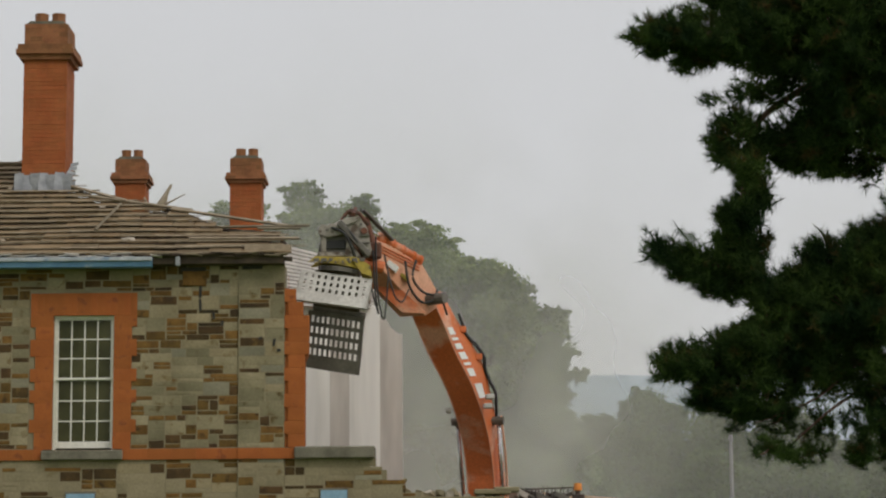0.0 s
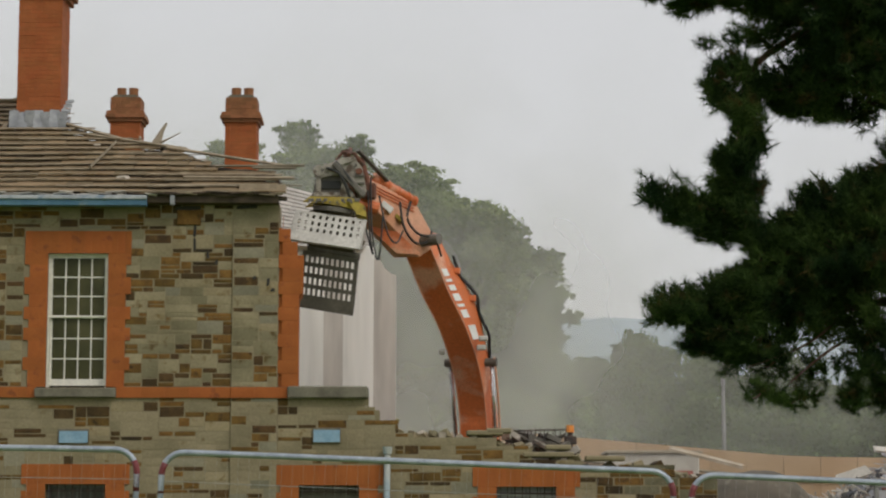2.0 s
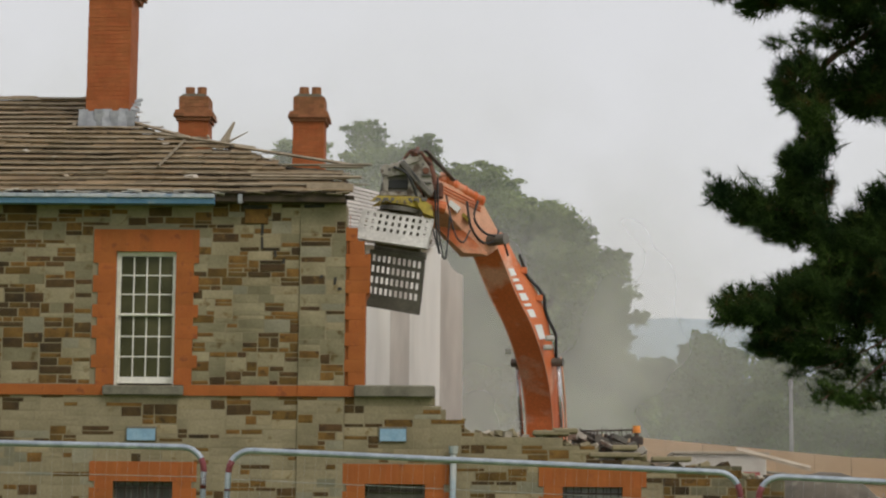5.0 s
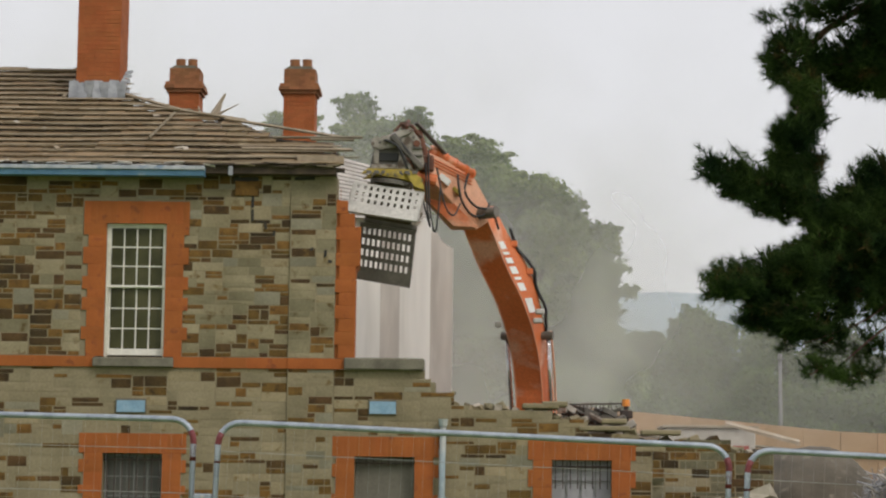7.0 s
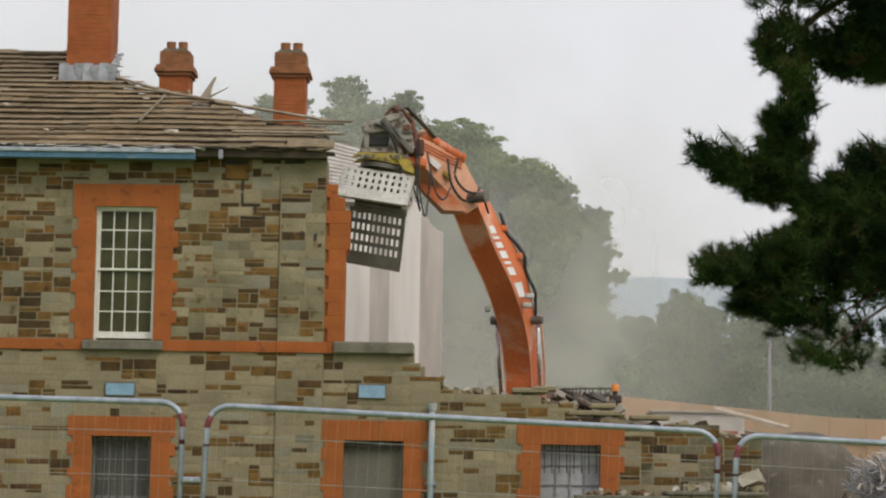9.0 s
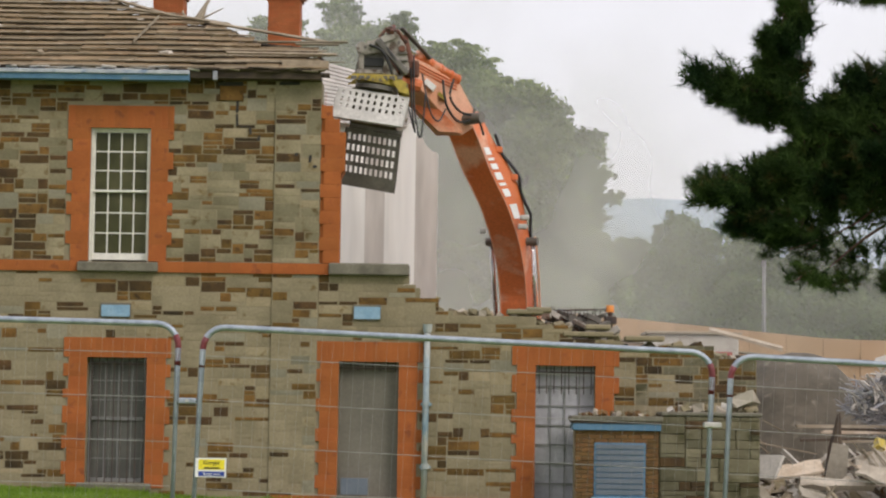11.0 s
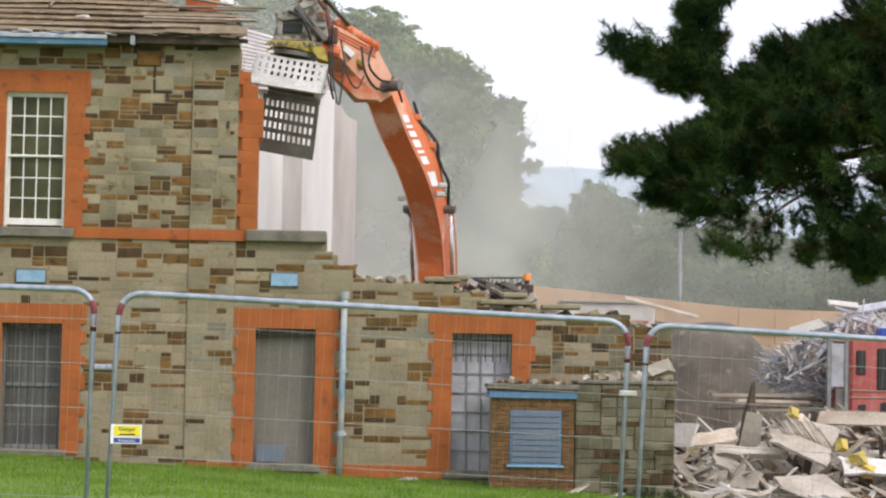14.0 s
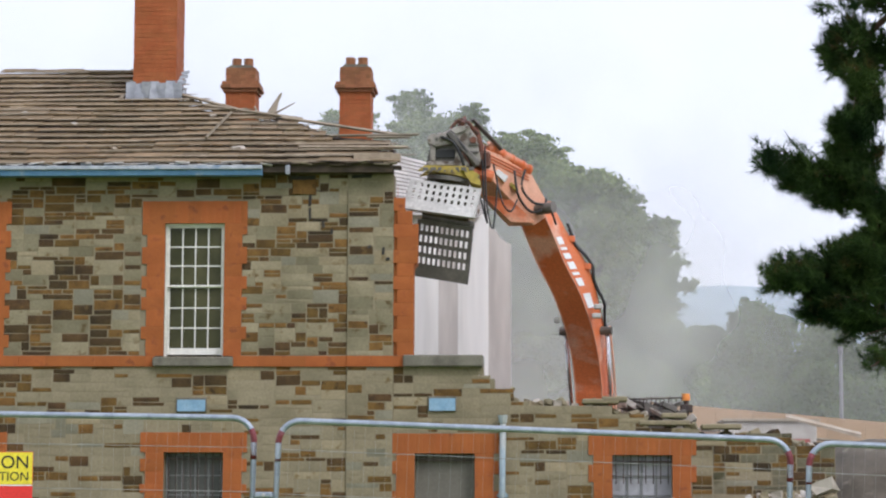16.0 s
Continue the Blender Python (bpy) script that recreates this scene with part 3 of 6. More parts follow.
def upper_window(i, x0, x1, z0, z1):
    w = empty(f"window_{i}", (x0, 40, z0), "white painted sash window with small panes in a brick surround", "window", kind="structure")
    surround(w, x0, x1, z0 + 0.02, z1, 0.36, 90 + i, head=0.40)
    bm = bmesh.new()
    box(bm, x0, x0 + 0.035, 40.07, 40.24, z0, z1), box(bm, x1 - 0.035, x1, 40.07, 40.24, z0, z1), box(bm, x0 + 0.035, x1 - 0.035, 40.07, 40.24, z1 - 0.035, z1)
    part("window_frame", bm, WHITE, w)
    zm = z0 + 0.12 + (z1 - z0 - 0.12) * 0.5
    sash(w, "upper_sash", x0 + 0.036, x1 - 0.036, zm, z1 - 0.036, 40.10, 4, 3, WHITE, 0.035, 0.04)
    sash(w, "lower_sash", x0 + 0.036, x1 - 0.036, z0 + 0.05, zm + 0.03, 40.16, 4, 3, WHITE, 0.035, 0.12)
    part("window_sill", made(box, x0 - 0.17, x1 + 0.19, 39.86, 40.2, z0 - 0.17, z0 - 0.005, 0.015), SILL, w, "weathered grey stone sill")
    # A near-black sheet stands in for the unlit room behind.
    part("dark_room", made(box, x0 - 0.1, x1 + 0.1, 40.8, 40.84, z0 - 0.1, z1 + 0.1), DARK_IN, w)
    return w


for i, o in enumerate(UP_WIN):
    upper_window(i + 1, *o)


def barred_window(i, x0, x1, z0, z1, kind):
    labels = {"sash": "dark sash window behind iron bars in a brick surround", "board": "tall window closed with grey boarding behind iron bars", "pale": "tall window with dusty pale boarding and white glazing bars"}
    w = empty(f"window_{i}", (x0, 40, z0), labels[kind], "window", kind="structure")
    surround(w, x0, x1, z0 - 0.08, z1, 0.37, 120 + i, head=0.35)
    part("window_sill", made(box, x0 - 0.12, x1 + 0.12, 39.88, 40.2, z0 - 0.13, z0 - 0.002, 0.012), SILL, w, "grey stone sill")
    if kind == "sash":
        sash(w, "sash", x0 + 0.01, x1 - 0.01, z0, z1 - 0.01, 40.22, 4, 6, GREYP, 0.05, 0.08)
        part("meeting_rail", made(box, x0 + 0.06, x1 - 0.06, 40.2, 40.25, z0 + 1.1, z0 + 1.16, 0.005), GREYP, w)
        # Same painted darkness behind the barred sash.
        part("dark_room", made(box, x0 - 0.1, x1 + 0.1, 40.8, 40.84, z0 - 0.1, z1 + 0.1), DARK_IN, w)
    else:
        part("boarding", made(box, x0 + 0.005, x1 - 0.005, 40.22, 40.25, z0, z1 - 0.005), BOARD if kind == "board" else BOARD_P, w)
        if kind == "pale":
            part("glazing_bars", made(grid_bars, x0 + 0.02, x1 - 0.02, z0, z1 - 0.02, 40.185, 4, 7), GREYP, w)
    for k in range(8):
        x = x0 + (k + 0.5) * (x1 - x0) / 8
        zb = z0 if kind == "sash" else z1 - (0.5 if kind == "pale" else 0.16)
        part("iron_bar", made(rod, (x, 40.13, zb), (x, 40.13, z1 + 0.01), 0.011, 6), IRON, w)
    part("iron_crossbar", made(box, x0, x1, 40.12, 40.14, z1 - 0.13, z1 - 0.10), IRON, w)
    return w


for i, (o, k) in enumerate(zip(LO_WIN, ("sash", "sash", "board", "pale"))):
    barred_window(i + 3, *o, k)
# A thin upright panel stands for a small blue-grey crate.
tagged(part("leaning_sheet", made(box, -2.28, -1.8, 39.93, 39.96, -0.02, 0.27, 0.004, pose(0, 0, 0)), LOUVRE), "thin panel for a blue-grey crate in the boarded window", "sheet")

# what is left of the second upper window: brick jamb and sill
jamb = tagged(part("broken_jamb", made(prism, [(-2.735, 4.05), (-2.39, 4.05), (-2.39, 5.6), (-2.33, 5.7), (-2.33, 6.25), (-2.62, 6.85), (-2.735, 6.9)], "y", 40.0, 40.45), BRICK), "broken orange brick jamb of a demolished window", "jamb", kind="structure")
rj = random.Random(4)
z = 4.05
while z < 6.95:
    h = 0.235
    right = -2.38 if z < 5.6 else (-2.30 if z < 6.3 else -2.30 - (z - 6.2) * 0.55)
    piece("brick_block", rj.choice(QUOIN), jamb, -2.745 + (0.07 if int(z / h) % 2 else 0.0), right, z, z + h - 0.002, 39.96, 0.06)
    z += h
tagged(part("window_sill_remains", made(box, -2.56, -1.14, 39.85, 40.5, 3.845, 4.055, 0.02), SILL), "long grey stone sill left on the broken wall", "sill", kind="structure")
# brick plinth course at the foot of the wall
plinth = tagged(part("plinth", made(box, -3.5, 5.0, 39.98, 40.02, -0.75, -0.12), MORTAR), "red brick plinth course at the foot of the wall", "plinth", kind="structure")
rq = random.Random(17)
x = -3.5
while x < 1.75:
    if not (-2.5 < x < -1.2 or 1.0 < x):
        piece("brick", rq.choice(SOLDIER), plinth, x, x + 0.222, -0.20, -0.125, 39.955, 0.08)
        piece("brick", rq.choice(SOLDIER), plinth, x, x + 0.222, -0.122, -0.05, 39.955, 0.08)
        piece("brick", rq.choice(SOLDIER), plinth, x, x + 0.222, -0.275, -0.202, 39.955, 0.08)
    x += 0.225
# ---- interior cross wall laid open, and the wing behind ----
inner = empty("wall_interior", (-2.7, 46, 0), "white plastered inner wall laid open by the demolition", "wall", kind="structure")
for nm, a, b, top, y, m in (("plaster_panel", -4.6, -2.25, 7.55, 46.4, PLASTER), ("bare_strip", -2.25, -1.85, 7.5, 46.404, PLASTER_P), ("plaster_panel", -1.85, -1.22, 7.40, 46.4, PLASTER), ("broken_end", -1.22, -0.76, 7.2, 46.41, PLASTER_P)):
    bm = bmesh.new()
    rw = random.Random(int((a + 9) * 10))
    n = max(2, int((b - a) / 0.11))
    tops = [top + rw.uniform(-0.08, 0.06) - (0.45 * (n - i) / n if nm == "broken_end" else 0) for i in range(n + 1)]
    prism(bm, [(a, -0.3)] + [(b, -0.3)] + [(b + (a - b) * i / n, tops[i]) for i in range(n + 1)], "y", y, y + 0.35)
    part(nm, bm, m, inner)

rear = empty("rear_roof", (-4, 47, 7), "pale dusty slate roof of the wing behind", "roof", kind="structure")
rr = random.Random(5)
A, B, C, D = Vector((-5.2, 49.0, 9.55)), Vector((-0.66, 49.0, 8.38)), Vector((-1.45, 46.2, 7.30)), Vector((-5.2, 46.2, 7.45))
rows_n = 16
bm = bmesh.new()
for i in range(rows_n):
    t0, t1 = i / rows_n, (i + 1) / rows_n
    p0, p1, q0, q1 = D.lerp(A, t0), C.lerp(B, t0), D.lerp(A, t1), C.lerp(B, t1)
    x = 0.0
    while x < 1:
        w = rr.uniform(0.05, 0.075)
        x2 = min(1, x + w)
        lift = Vector((0, -0.02, 0.025 + rr.uniform(0, 0.008)))
        q = [p0.lerp(p1, x + 0.002) + lift, p0.lerp(p1, x2) + lift, q0.lerp(q1, x2), q0.lerp(q1, x + 0.002)]
        top_v = [bm.verts.new(v) for v in q]
        low = [bm.verts.new(v - Vector((0, 0, 0.02))) for v in q]
        bm.faces.new(top_v), bm.faces.new(low[::-1])
        for k in range(4):
            bm.faces.new((low[k], low[(k + 1) % 4], top_v[(k + 1) % 4], top_v[k]))
        x = x2
tagged(part("slate_courses", bm, SLATE_G, rear), kind="stuff")
part("fallen_edge", made(rod, (-2.9, 46.1, 7.85), (-1.4, 46.1, 7.42), 0.05, 6), LATH, rear)
part("torn_edge", made(prism, [(-1.5, 7.4), (-0.66, 8.1), (-0.75, 8.2), (-1.6, 7.55)], "y", 46.9, 47.0), SLATE_G, rear)

# ---- main roof ----
EAVE_Z, EAVE_Y, RIDGE_Z, RIDGE_Y = 7.38, 39.72, 10.14, 45.0
roof = empty("main_roof", (-8, 42, EAVE_Z), "brown weathered slate roof with torn slates and loose laths", "roof", kind="structure")


def roof_pt(x, s, up=0.0):
    """A point of the front slope: s from 0 at the eaves to 1 at the ridge."""
    sag = 0.05 * noise.noise((x * 0.5, s * 3, 0.3))
    return Vector((x, EAVE_Y + (RIDGE_Y - EAVE_Y) * s - up * 0.47, EAVE_Z + (RIDGE_Z - EAVE_Z) * s + up * 0.88 + sag))


def hip_x(s):
    """Where the torn hip cuts the slope."""
    knots = ((-0.1, -2.6), (0.06, -2.69), (0.20, -2.97), (0.24, -3.90), (0.31, -4.25), (0.39, -4.65), (0.465, -5.23), (0.55, -6.38), (0.70, -7.2), (0.8, -7.6), (1.1, -8.0))
    for (a, xa), (b, xb) in zip(knots, knots[1:]):
        if s <= b:
            return xa + (xb - xa) * (s - a) / (b - a)
    return -8.0


deck = bmesh.new()
ns = 12
for i in range(ns):
    s0, s1 = i / ns, (i + 1) / ns
    q = [roof_pt(-14, s0, -0.05), roof_pt(hip_x(s0) - 0.15, s0, -0.05), roof_pt(hip_x(s1) - 0.15, s1, -0.05), roof_pt(-14, s1, -0.05)]
    deck.faces.new([deck.verts.new(v) for v in q])
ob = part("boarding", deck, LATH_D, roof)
md = ob.modifiers.new("thick", "SOLIDIFY")
md.thickness = 0.05
# rear slope and hip close the roof
bm = bmesh.new()
rv = [bm.verts.new(v) for v in ((-14, 45, RIDGE_Z - 0.06), (-7.6, 45, RIDGE_Z - 0.06), (-7.0, 48.2, EAVE_Z + 0.4), (-14, 50.2, EAVE_Z))]
bm.faces.new(rv)
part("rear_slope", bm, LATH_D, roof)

SLATES = []
for i in range(6):
    rnd = random.Random(300 + i)
    w, l, t = 0.5, 1.0, 1.0
    n = 4
    front = [(-w + 2 * w * k / n, rnd.uniform(-0.10, 0.06), 0.0) for k in range(n + 1)]
    vs = front + [(w, l, 0), (-w, l, 0)]
    m_ = len(vs)
    vs = vs + [(x, y, t) for x, y, _ in vs]
    fs = [tuple(range(m_, 2 * m_)), tuple(range(m_ - 1, -1, -1))] + [(k, (k + 1) % m_, m_ + (k + 1) % m_, m_ + k) for k in range(m_)]
    me = bpy.data.meshes.new("slate")
    me.from_pydata(vs, [], fs)
    me.materials.append(SLATE)
    me.update()
    SLATES.append(me)

rs = random.Random(21)
COURSES = 19
slope = math.atan2(RIDGE_Z - EAVE_Z, RIDGE_Y - EAVE_Y)
run_len = math.hypot(RIDGE_Z - EAVE_Z, RIDGE_Y - EAVE_Y)
far_slates = bmesh.new()
count = 0
for c in range(COURSES):
    s = c / COURSES
    # A dark rod draws the shadow line under this course of slates.
    part("batten", made(rod, roof_pt(-11.6, s, 0.05), roof_pt(hip_x(s) - 0.1, s, 0.05), 0.03, 4), LATH_D, roof)
    x = -11.2 + rs.uniform(0, 0.3)
    end = hip_x(s + 0.6 / COURSES) + rs.uniform(-0.05, 0.1)
    while x < end - 0.08:
        w = min(rs.uniform(0.3, 0.6), end - x)
        if rs.random() > 0.012:
            p = roof_pt(x + w / 2, s, 0.095)
            m = Matrix.Translation(p) @ Matrix.Rotation(slope - 0.15 + rs.uniform(-0.02, 0.025), 4, "X") @ Matrix.Rotation(rs.gauss(0, 0.012), 4, "Z") @ Matrix.Diagonal((w - 0.006, run_len / COURSES * 1.25, rs.uniform(0.016, 0.028), 1))
            if x > -9.9 and c < 19 and count < 420:
                ob = bpy.data.objects.new("slate", rs.choice(SLATES))
                scene.collection.objects.link(ob)
                ob.parent = roof
                ob.matrix_parent_inverse = roof.matrix_basis.inverted()
                ob.matrix_basis = m
                count += 1
            else:
                tmp = bmesh.new()
                tmp.from_mesh(rs.choice(SLATES))
                bmesh.ops.transform(tmp, matrix=m, verts=tmp.verts[:])
                me = bpy.data.meshes.new("tmp")
                tmp.to_mesh(me), tmp.free()
                far_slates.from_mesh(me)
                bpy.data.meshes.remove(me)
        x += w
tagged(part("far_slates", far_slates, SLATE, roof), kind="stuff")
# long pale laths showing between the courses, broken off at the torn hip
# They also paint the pale highlight along the edge of each course.
for k in range(250):
    c = rs.randrange(0, COURSES)
    s = (c + rs.uniform(-0.1, 0.1)) / COURSES
    xe = hip_x(s)
    x0 = rs.uniform(-11, xe - 0.3)
    x1 = min(xe + rs.uniform(-0.3, 0.5), x0 + rs.uniform(0.6, 2.6))
    part("lath", made(rod, roof_pt(x0, s, 0.115), roof_pt(x1, s, 0.12), rs.choice((0.006, 0.009, 0.013)), 4), LATH, roof)
for x0, s0, x1, s1, r in ((-7.2, 0.68, -5.9, 0.50, 0.03), (-6.6, 0.56, -4.6, 0.40, 0.03), (-5.0, 0.42, -2.75, 0.23, 0.03), (-4.0, 0.24, -2.35, 0.225, 0.025), (-4.5, 0.12, -2.5, 0.10, 0.03), (-6.0, 0.48, -6.25, 0.20, 0.03), (-3.3, 0.22, -2.5, 0.20, 0.025)):
    part("loose_lath", made(rod, roof_pt(x0, s0, 0.14), roof_pt(x1, s1, 0.16), r, 4), LATH, roof)
for k in range(15):
    x, s = rs.uniform(-10.5, -4), rs.uniform(0.02, 0.9)
    if x < hip_x(s) - 0.2:
        m = Matrix.Translation(roof_pt(x, s, 0.11)) @ Matrix.Rotation(slope, 4, "X") @ Matrix.Rotation(rs.uniform(0, 3), 4, "Z")
        w = rs.uniform(0.03, 0.09)
        part("slate_chip", made(box, -w, w, -0.04, 0.04, -0.008, 0.012, 0, m), CONC if k % 2 else LATH, roof)
# torn pale roofing edge over the eaves
for k in range(60):
    x = -10.6 + 7.9 * k / 60
    m = Matrix.Translation((x + rs.uniform(-0.05, 0.05), 39.66, 7.44 + rs.uniform(-0.02, 0.03))) @ pose(0, 0, 0, rs.uniform(-30, 15), rs.uniform(-8, 8), rs.uniform(-10, 10))
    part("torn_edge", made(box, -rs.uniform(0.08, 0.2), rs.uniform(0.08, 0.2), -0.05, 0.06, -0.006, 0.008, 0, m), PALE if x < -5 and rs.random() < 0.6 else LATH_D if rs.random() < 0.5 else LATH, roof)
for x0, x1, z0, z1 in ((-3.45, -2.62, 7.50, 7.64), (-4.6, -3.0, 7.42, 7.50), (-3.2, -2.60, 7.36, 7.42)):
    part("loose_board", made(box, x0, x1, 39.75, 39.9, z0, z1, 0.005), LATH if z0 > 7.45 else LATH_D, roof)
gut = empty("gutter", (-5.1, 39.6, 7.2), "faded blue timber gutter board along the eaves", "gutter")
bm = bmesh.new()
prism(bm, [(39.55, 7.23), (39.72, 7.22), (39.72, 7.40), (39.53, 7.39)], "x", -14, -5.07)
part("gutter_board", bm, BLUE, gut)
part("gutter_lip", made(box, -14, -5.06, 39.50, 39.56, 7.33, 7.40, 0.008), LIP, gut, "pale worn lip")
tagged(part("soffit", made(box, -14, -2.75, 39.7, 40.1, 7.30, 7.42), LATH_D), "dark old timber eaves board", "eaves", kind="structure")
for x in (-4.62,):
    tagged(part("gutter_bracket", made(box, x - 0.04, x + 0.04, 39.62, 39.71, 7.25, 7.42, 0.01), LEAD), "grey metal gutter bracket under the eaves", "bracket", group="gutter brackets")
# dark strips paint an open crack's shade, stepping down from eaves between the stones
rc = random.Random(13)
for x0, x1, z0, z1 in ((-4.27, -4.22, 6.72, 6.95), (-4.27, -4.22, 6.48, 6.70), (-4.20, -4.02, 6.465, 6.485), (-4.03, -3.98, 6.33, 6.46), (-3.97, -3.84, 6.315, 6.33), (-3.88, -3.83, 6.22, 6.31), (-3.20, -3.14, 5.96, 6.02), (-2.95, -2.90, 5.84, 5.98), (-2.88, -2.80, 5.74, 5.80), (-4.50, -4.05, 6.99, 7.01), (-4.6, -4.1, 7.2, 7.28), (-3.5, -3.1, 7.22, 7.29)):
    yf = 39.98 if x0 < -3.56 else 39.948
    dx = rc.uniform(-0.012, 0.012)
    if z1 - z0 > 0.05:
        x1 = x0 + (x1 - x0) * 0.9
    tagged(part("wall_crack", made(prism, [(x0 + dx, z0), (x1 + dx * 0.4, z0 + 0.01), (x1 - dx, z1), (x0 - dx * 0.5, z1 - 0.01)], "y", yf, yf + 0.05), DARK_IN), "dark strip painted as crack shade between the stones", "crack", group="wall cracks", kind="structure")


shifted = piece("stone", RUSTY[1], wall_up2, -4.57, -4.14, 6.93, 7.20, 39.955, 0.1)
shifted.rotation_euler = (0.03, 0.02, 0.03)


# ---- chimneys ----
def brick_shell(bm, x0, x1, y0, y1, z0, z1, seed, course=0.085):
    """Courses of single bricks round a stack."""
    rnd = random.Random(seed)
    n = max(1, round((z1 - z0) / course))
    h = (z1 - z0) / n
    for k in range(n):
        z = z0 + k * h
        for face in range(4):
            a, b = (x0, x1) if face % 2 == 0 else (y0, y1)
            u = a - (0.11 if k % 2 else 0)
            while u < b - 0.005:
                w = 0.225
                c, d = max(a, u), min(b, u + w)
                u += w
                if d - c < 0.02:
                    continue
                pr = rnd.uniform(0, 0.006)
                g = 0.002
                if face == 0:
                    q = (c + g, d - g, y0 - pr, y0 + 0.03)
                elif face == 2:
                    q = (c + g, d - g, y1 - 0.03, y1 + pr)
                elif face == 1:
                    q = (x1 - 0.03, x1 + pr, c + g, d - g)
                else:
                    q = (x0 - pr, x0 + 0.03, c + g, d - g)
                quick_box(bm, q[0], q[1], q[2], q[3], z + g, z + h - g)


def quick_box(bm, x0, x1, y0, y1, z0, z1):
    v = [bm.verts.new(p) for p in ((x0, y0, z0), (x1, y0, z0), (x1, y1, z0), (x0, y1, z0), (x0, y0, z1), (x1, y0, z1), (x1, y1, z1), (x0, y1, z1))]
    for f in ((0, 3, 2, 1), (4, 5, 6, 7), (0, 1, 5, 4), (1, 2, 6, 5), (2, 3, 7, 6), (3, 0, 4, 7)):
        bm.faces.new([v[i] for i in f])


def chimney(x0, x1, y, z0, zc0, zc1, zt, ztop, lip, label, flash=None, depth=0.9):
    y0, y1 = y, y + depth
    c = empty("chimney", ((x0 + x1) / 2, y, z0), label, "chimney", group="brick chimneys")
    core = part("core", made(box, x0 + 0.01, x1 - 0.01, y0 + 0.01, y1 - 0.01, z0, zt - 0.02), CAPSTONE, c)
    bm = bmesh.new()
    brick_shell(bm, x0, x1, y0, y1, max(z0, zc0 - 4), zc0, 7)
    tagged(part("shaft_bricks", bm, BRICK_C, c), kind="stuff")
    bm = bmesh.new()
    hh = (zc1 - zc0) / 3
    for k, e in enumerate((lip * 0.5, lip, lip * 0.8)):
        brick_shell(bm, x0 - e, x1 + e, y0 - e, y1 + e, zc0 + k * hh, zc0 + (k + 1) * hh, 9 + k)
        quick_box(bm, x0 - e + 0.01, x1 + e - 0.01, y0 - e + 0.01, y1 + e - 0.01, zc0 + k * hh + 0.003, zc0 + (k + 1) * hh - 0.003)
    part("corbel", bm, CAPSTONE, c, "sooty corbelled brick course")
    bm = bmesh.new()
    brick_shell(bm, x0, x1, y0, y1, zc1, zt, 15)
    part("head", bm, CAPSTONE, c, "sooty brick head")
    prism_bm = bmesh.new()
    prism(prism_bm, [(x0 + 0.0, zt - 0.03), (x1 - 0.0, zt - 0.03), (x1 - 0.1, zt + 0.06), (x0 + 0.1, zt + 0.06)], "y", y0 + 0.02, y1 - 0.02)
    part("flaunching", prism_bm, SILL, c)
    w = x1 - x0
    for f in (0.30, 0.70):
        bm = bmesh.new()
        rod(bm, (x0 + w * f, y + depth / 2, zt + 0.02), (x0 + w * f, y + depth / 2, ztop), w * 0.165, 8, w * 0.155)
        rod(bm, (x0 + w * f, y + depth / 2, ztop - 0.05), (x0 + w * f, y + depth / 2, ztop), w * 0.162, 8)
        part("chimney_pot", bm, CAPSTONE, c)
    if flash:
        fz0, fz1 = flash
        rnd = random.Random(3)
        for i in range(7):
            a = x0 - 0.12 + (w + 0.24) * i / 7
            m = Matrix.Translation((a, y0 - 0.05, (fz0 + fz1) / 2)) @ pose(0, 0, 0, rnd.uniform(-9, 9), rnd.uniform(-5, 5), rnd.uniform(-8, 8))
            part("flashing", made(box, -0.01, (w + 0.24) / 7 + 0.015, -0.02, 0.015, -(fz1 - fz0) / 2 + rnd.uniform(-0.03, 0.03), (fz1 - fz0) / 2 + rnd.uniform(-0.04, 0.06), 0, m), LEAD, c, "crumpled lead flashing")
        for sx in (x0 - 0.06, x1 + 0.03):
            part("side_flashing", made(box, sx, sx + 0.03, y0 - 0.03, y1, fz0, fz1 + 0.05), LEAD, c, "crumpled lead flashing")
        for k in range(5):
            m = Matrix.Translation((x1 + 0.06 + 0.03 * k, y0 - 0.02, fz1 - 0.12 + 0.08 * k)) @ pose(0, 0, 0, rnd.uniform(-30, 30), rnd.uniform(-50, 20), 0)
            part("torn_flashing", made(box, -0.07, 0.09, -0.01, 0.01, -0.03, 0.03, 0, m), LEAD, c)
    return c


chimney(-8.08, -7.24, 43.2, 8.6, 11.87, 12.17, 12.60, 12.90, 0.14, "tall orange brick chimney with a lead flashed foot", flash=(9.25, 9.58))
chimney(-7.25, -6.58, 50.0, 8.6, 10.66, 10.90, 11.22, 11.48, 0.10, "short orange brick chimney behind the ridge", depth=0.7)
chimney(-4.48, -3.81, 48.0, 7.3, 10.28, 10.50, 10.83, 11.09, 0.10, "orange brick chimney standing behind the torn hip of the roof", depth=0.7)
# splintered rafters by the ridge
for a, b, r in (((-5.42, 42.8, 8.75), (-5.12, 42.8, 9.30), 0.085), ((-5.35, 42.8, 8.85), (-4.86, 42.8, 9.11), 0.03), ((-5.30, 42.85, 8.8), (-5.18, 42.85, 9.2), 0.06), ((-5.55, 42.8, 8.8), (-5.64, 42.8, 9.05), 0.05)):
    tagged(part("broken_rafter", made(rod, a, b, r, 5, r * 0.3), WOOD), "splintered pale rafter end above the roof", "rafter", group="broken rafters")
hip_pts = [roof_pt(hip_x(s / 20), s / 20, 0.06) for s in range(1, 15)]
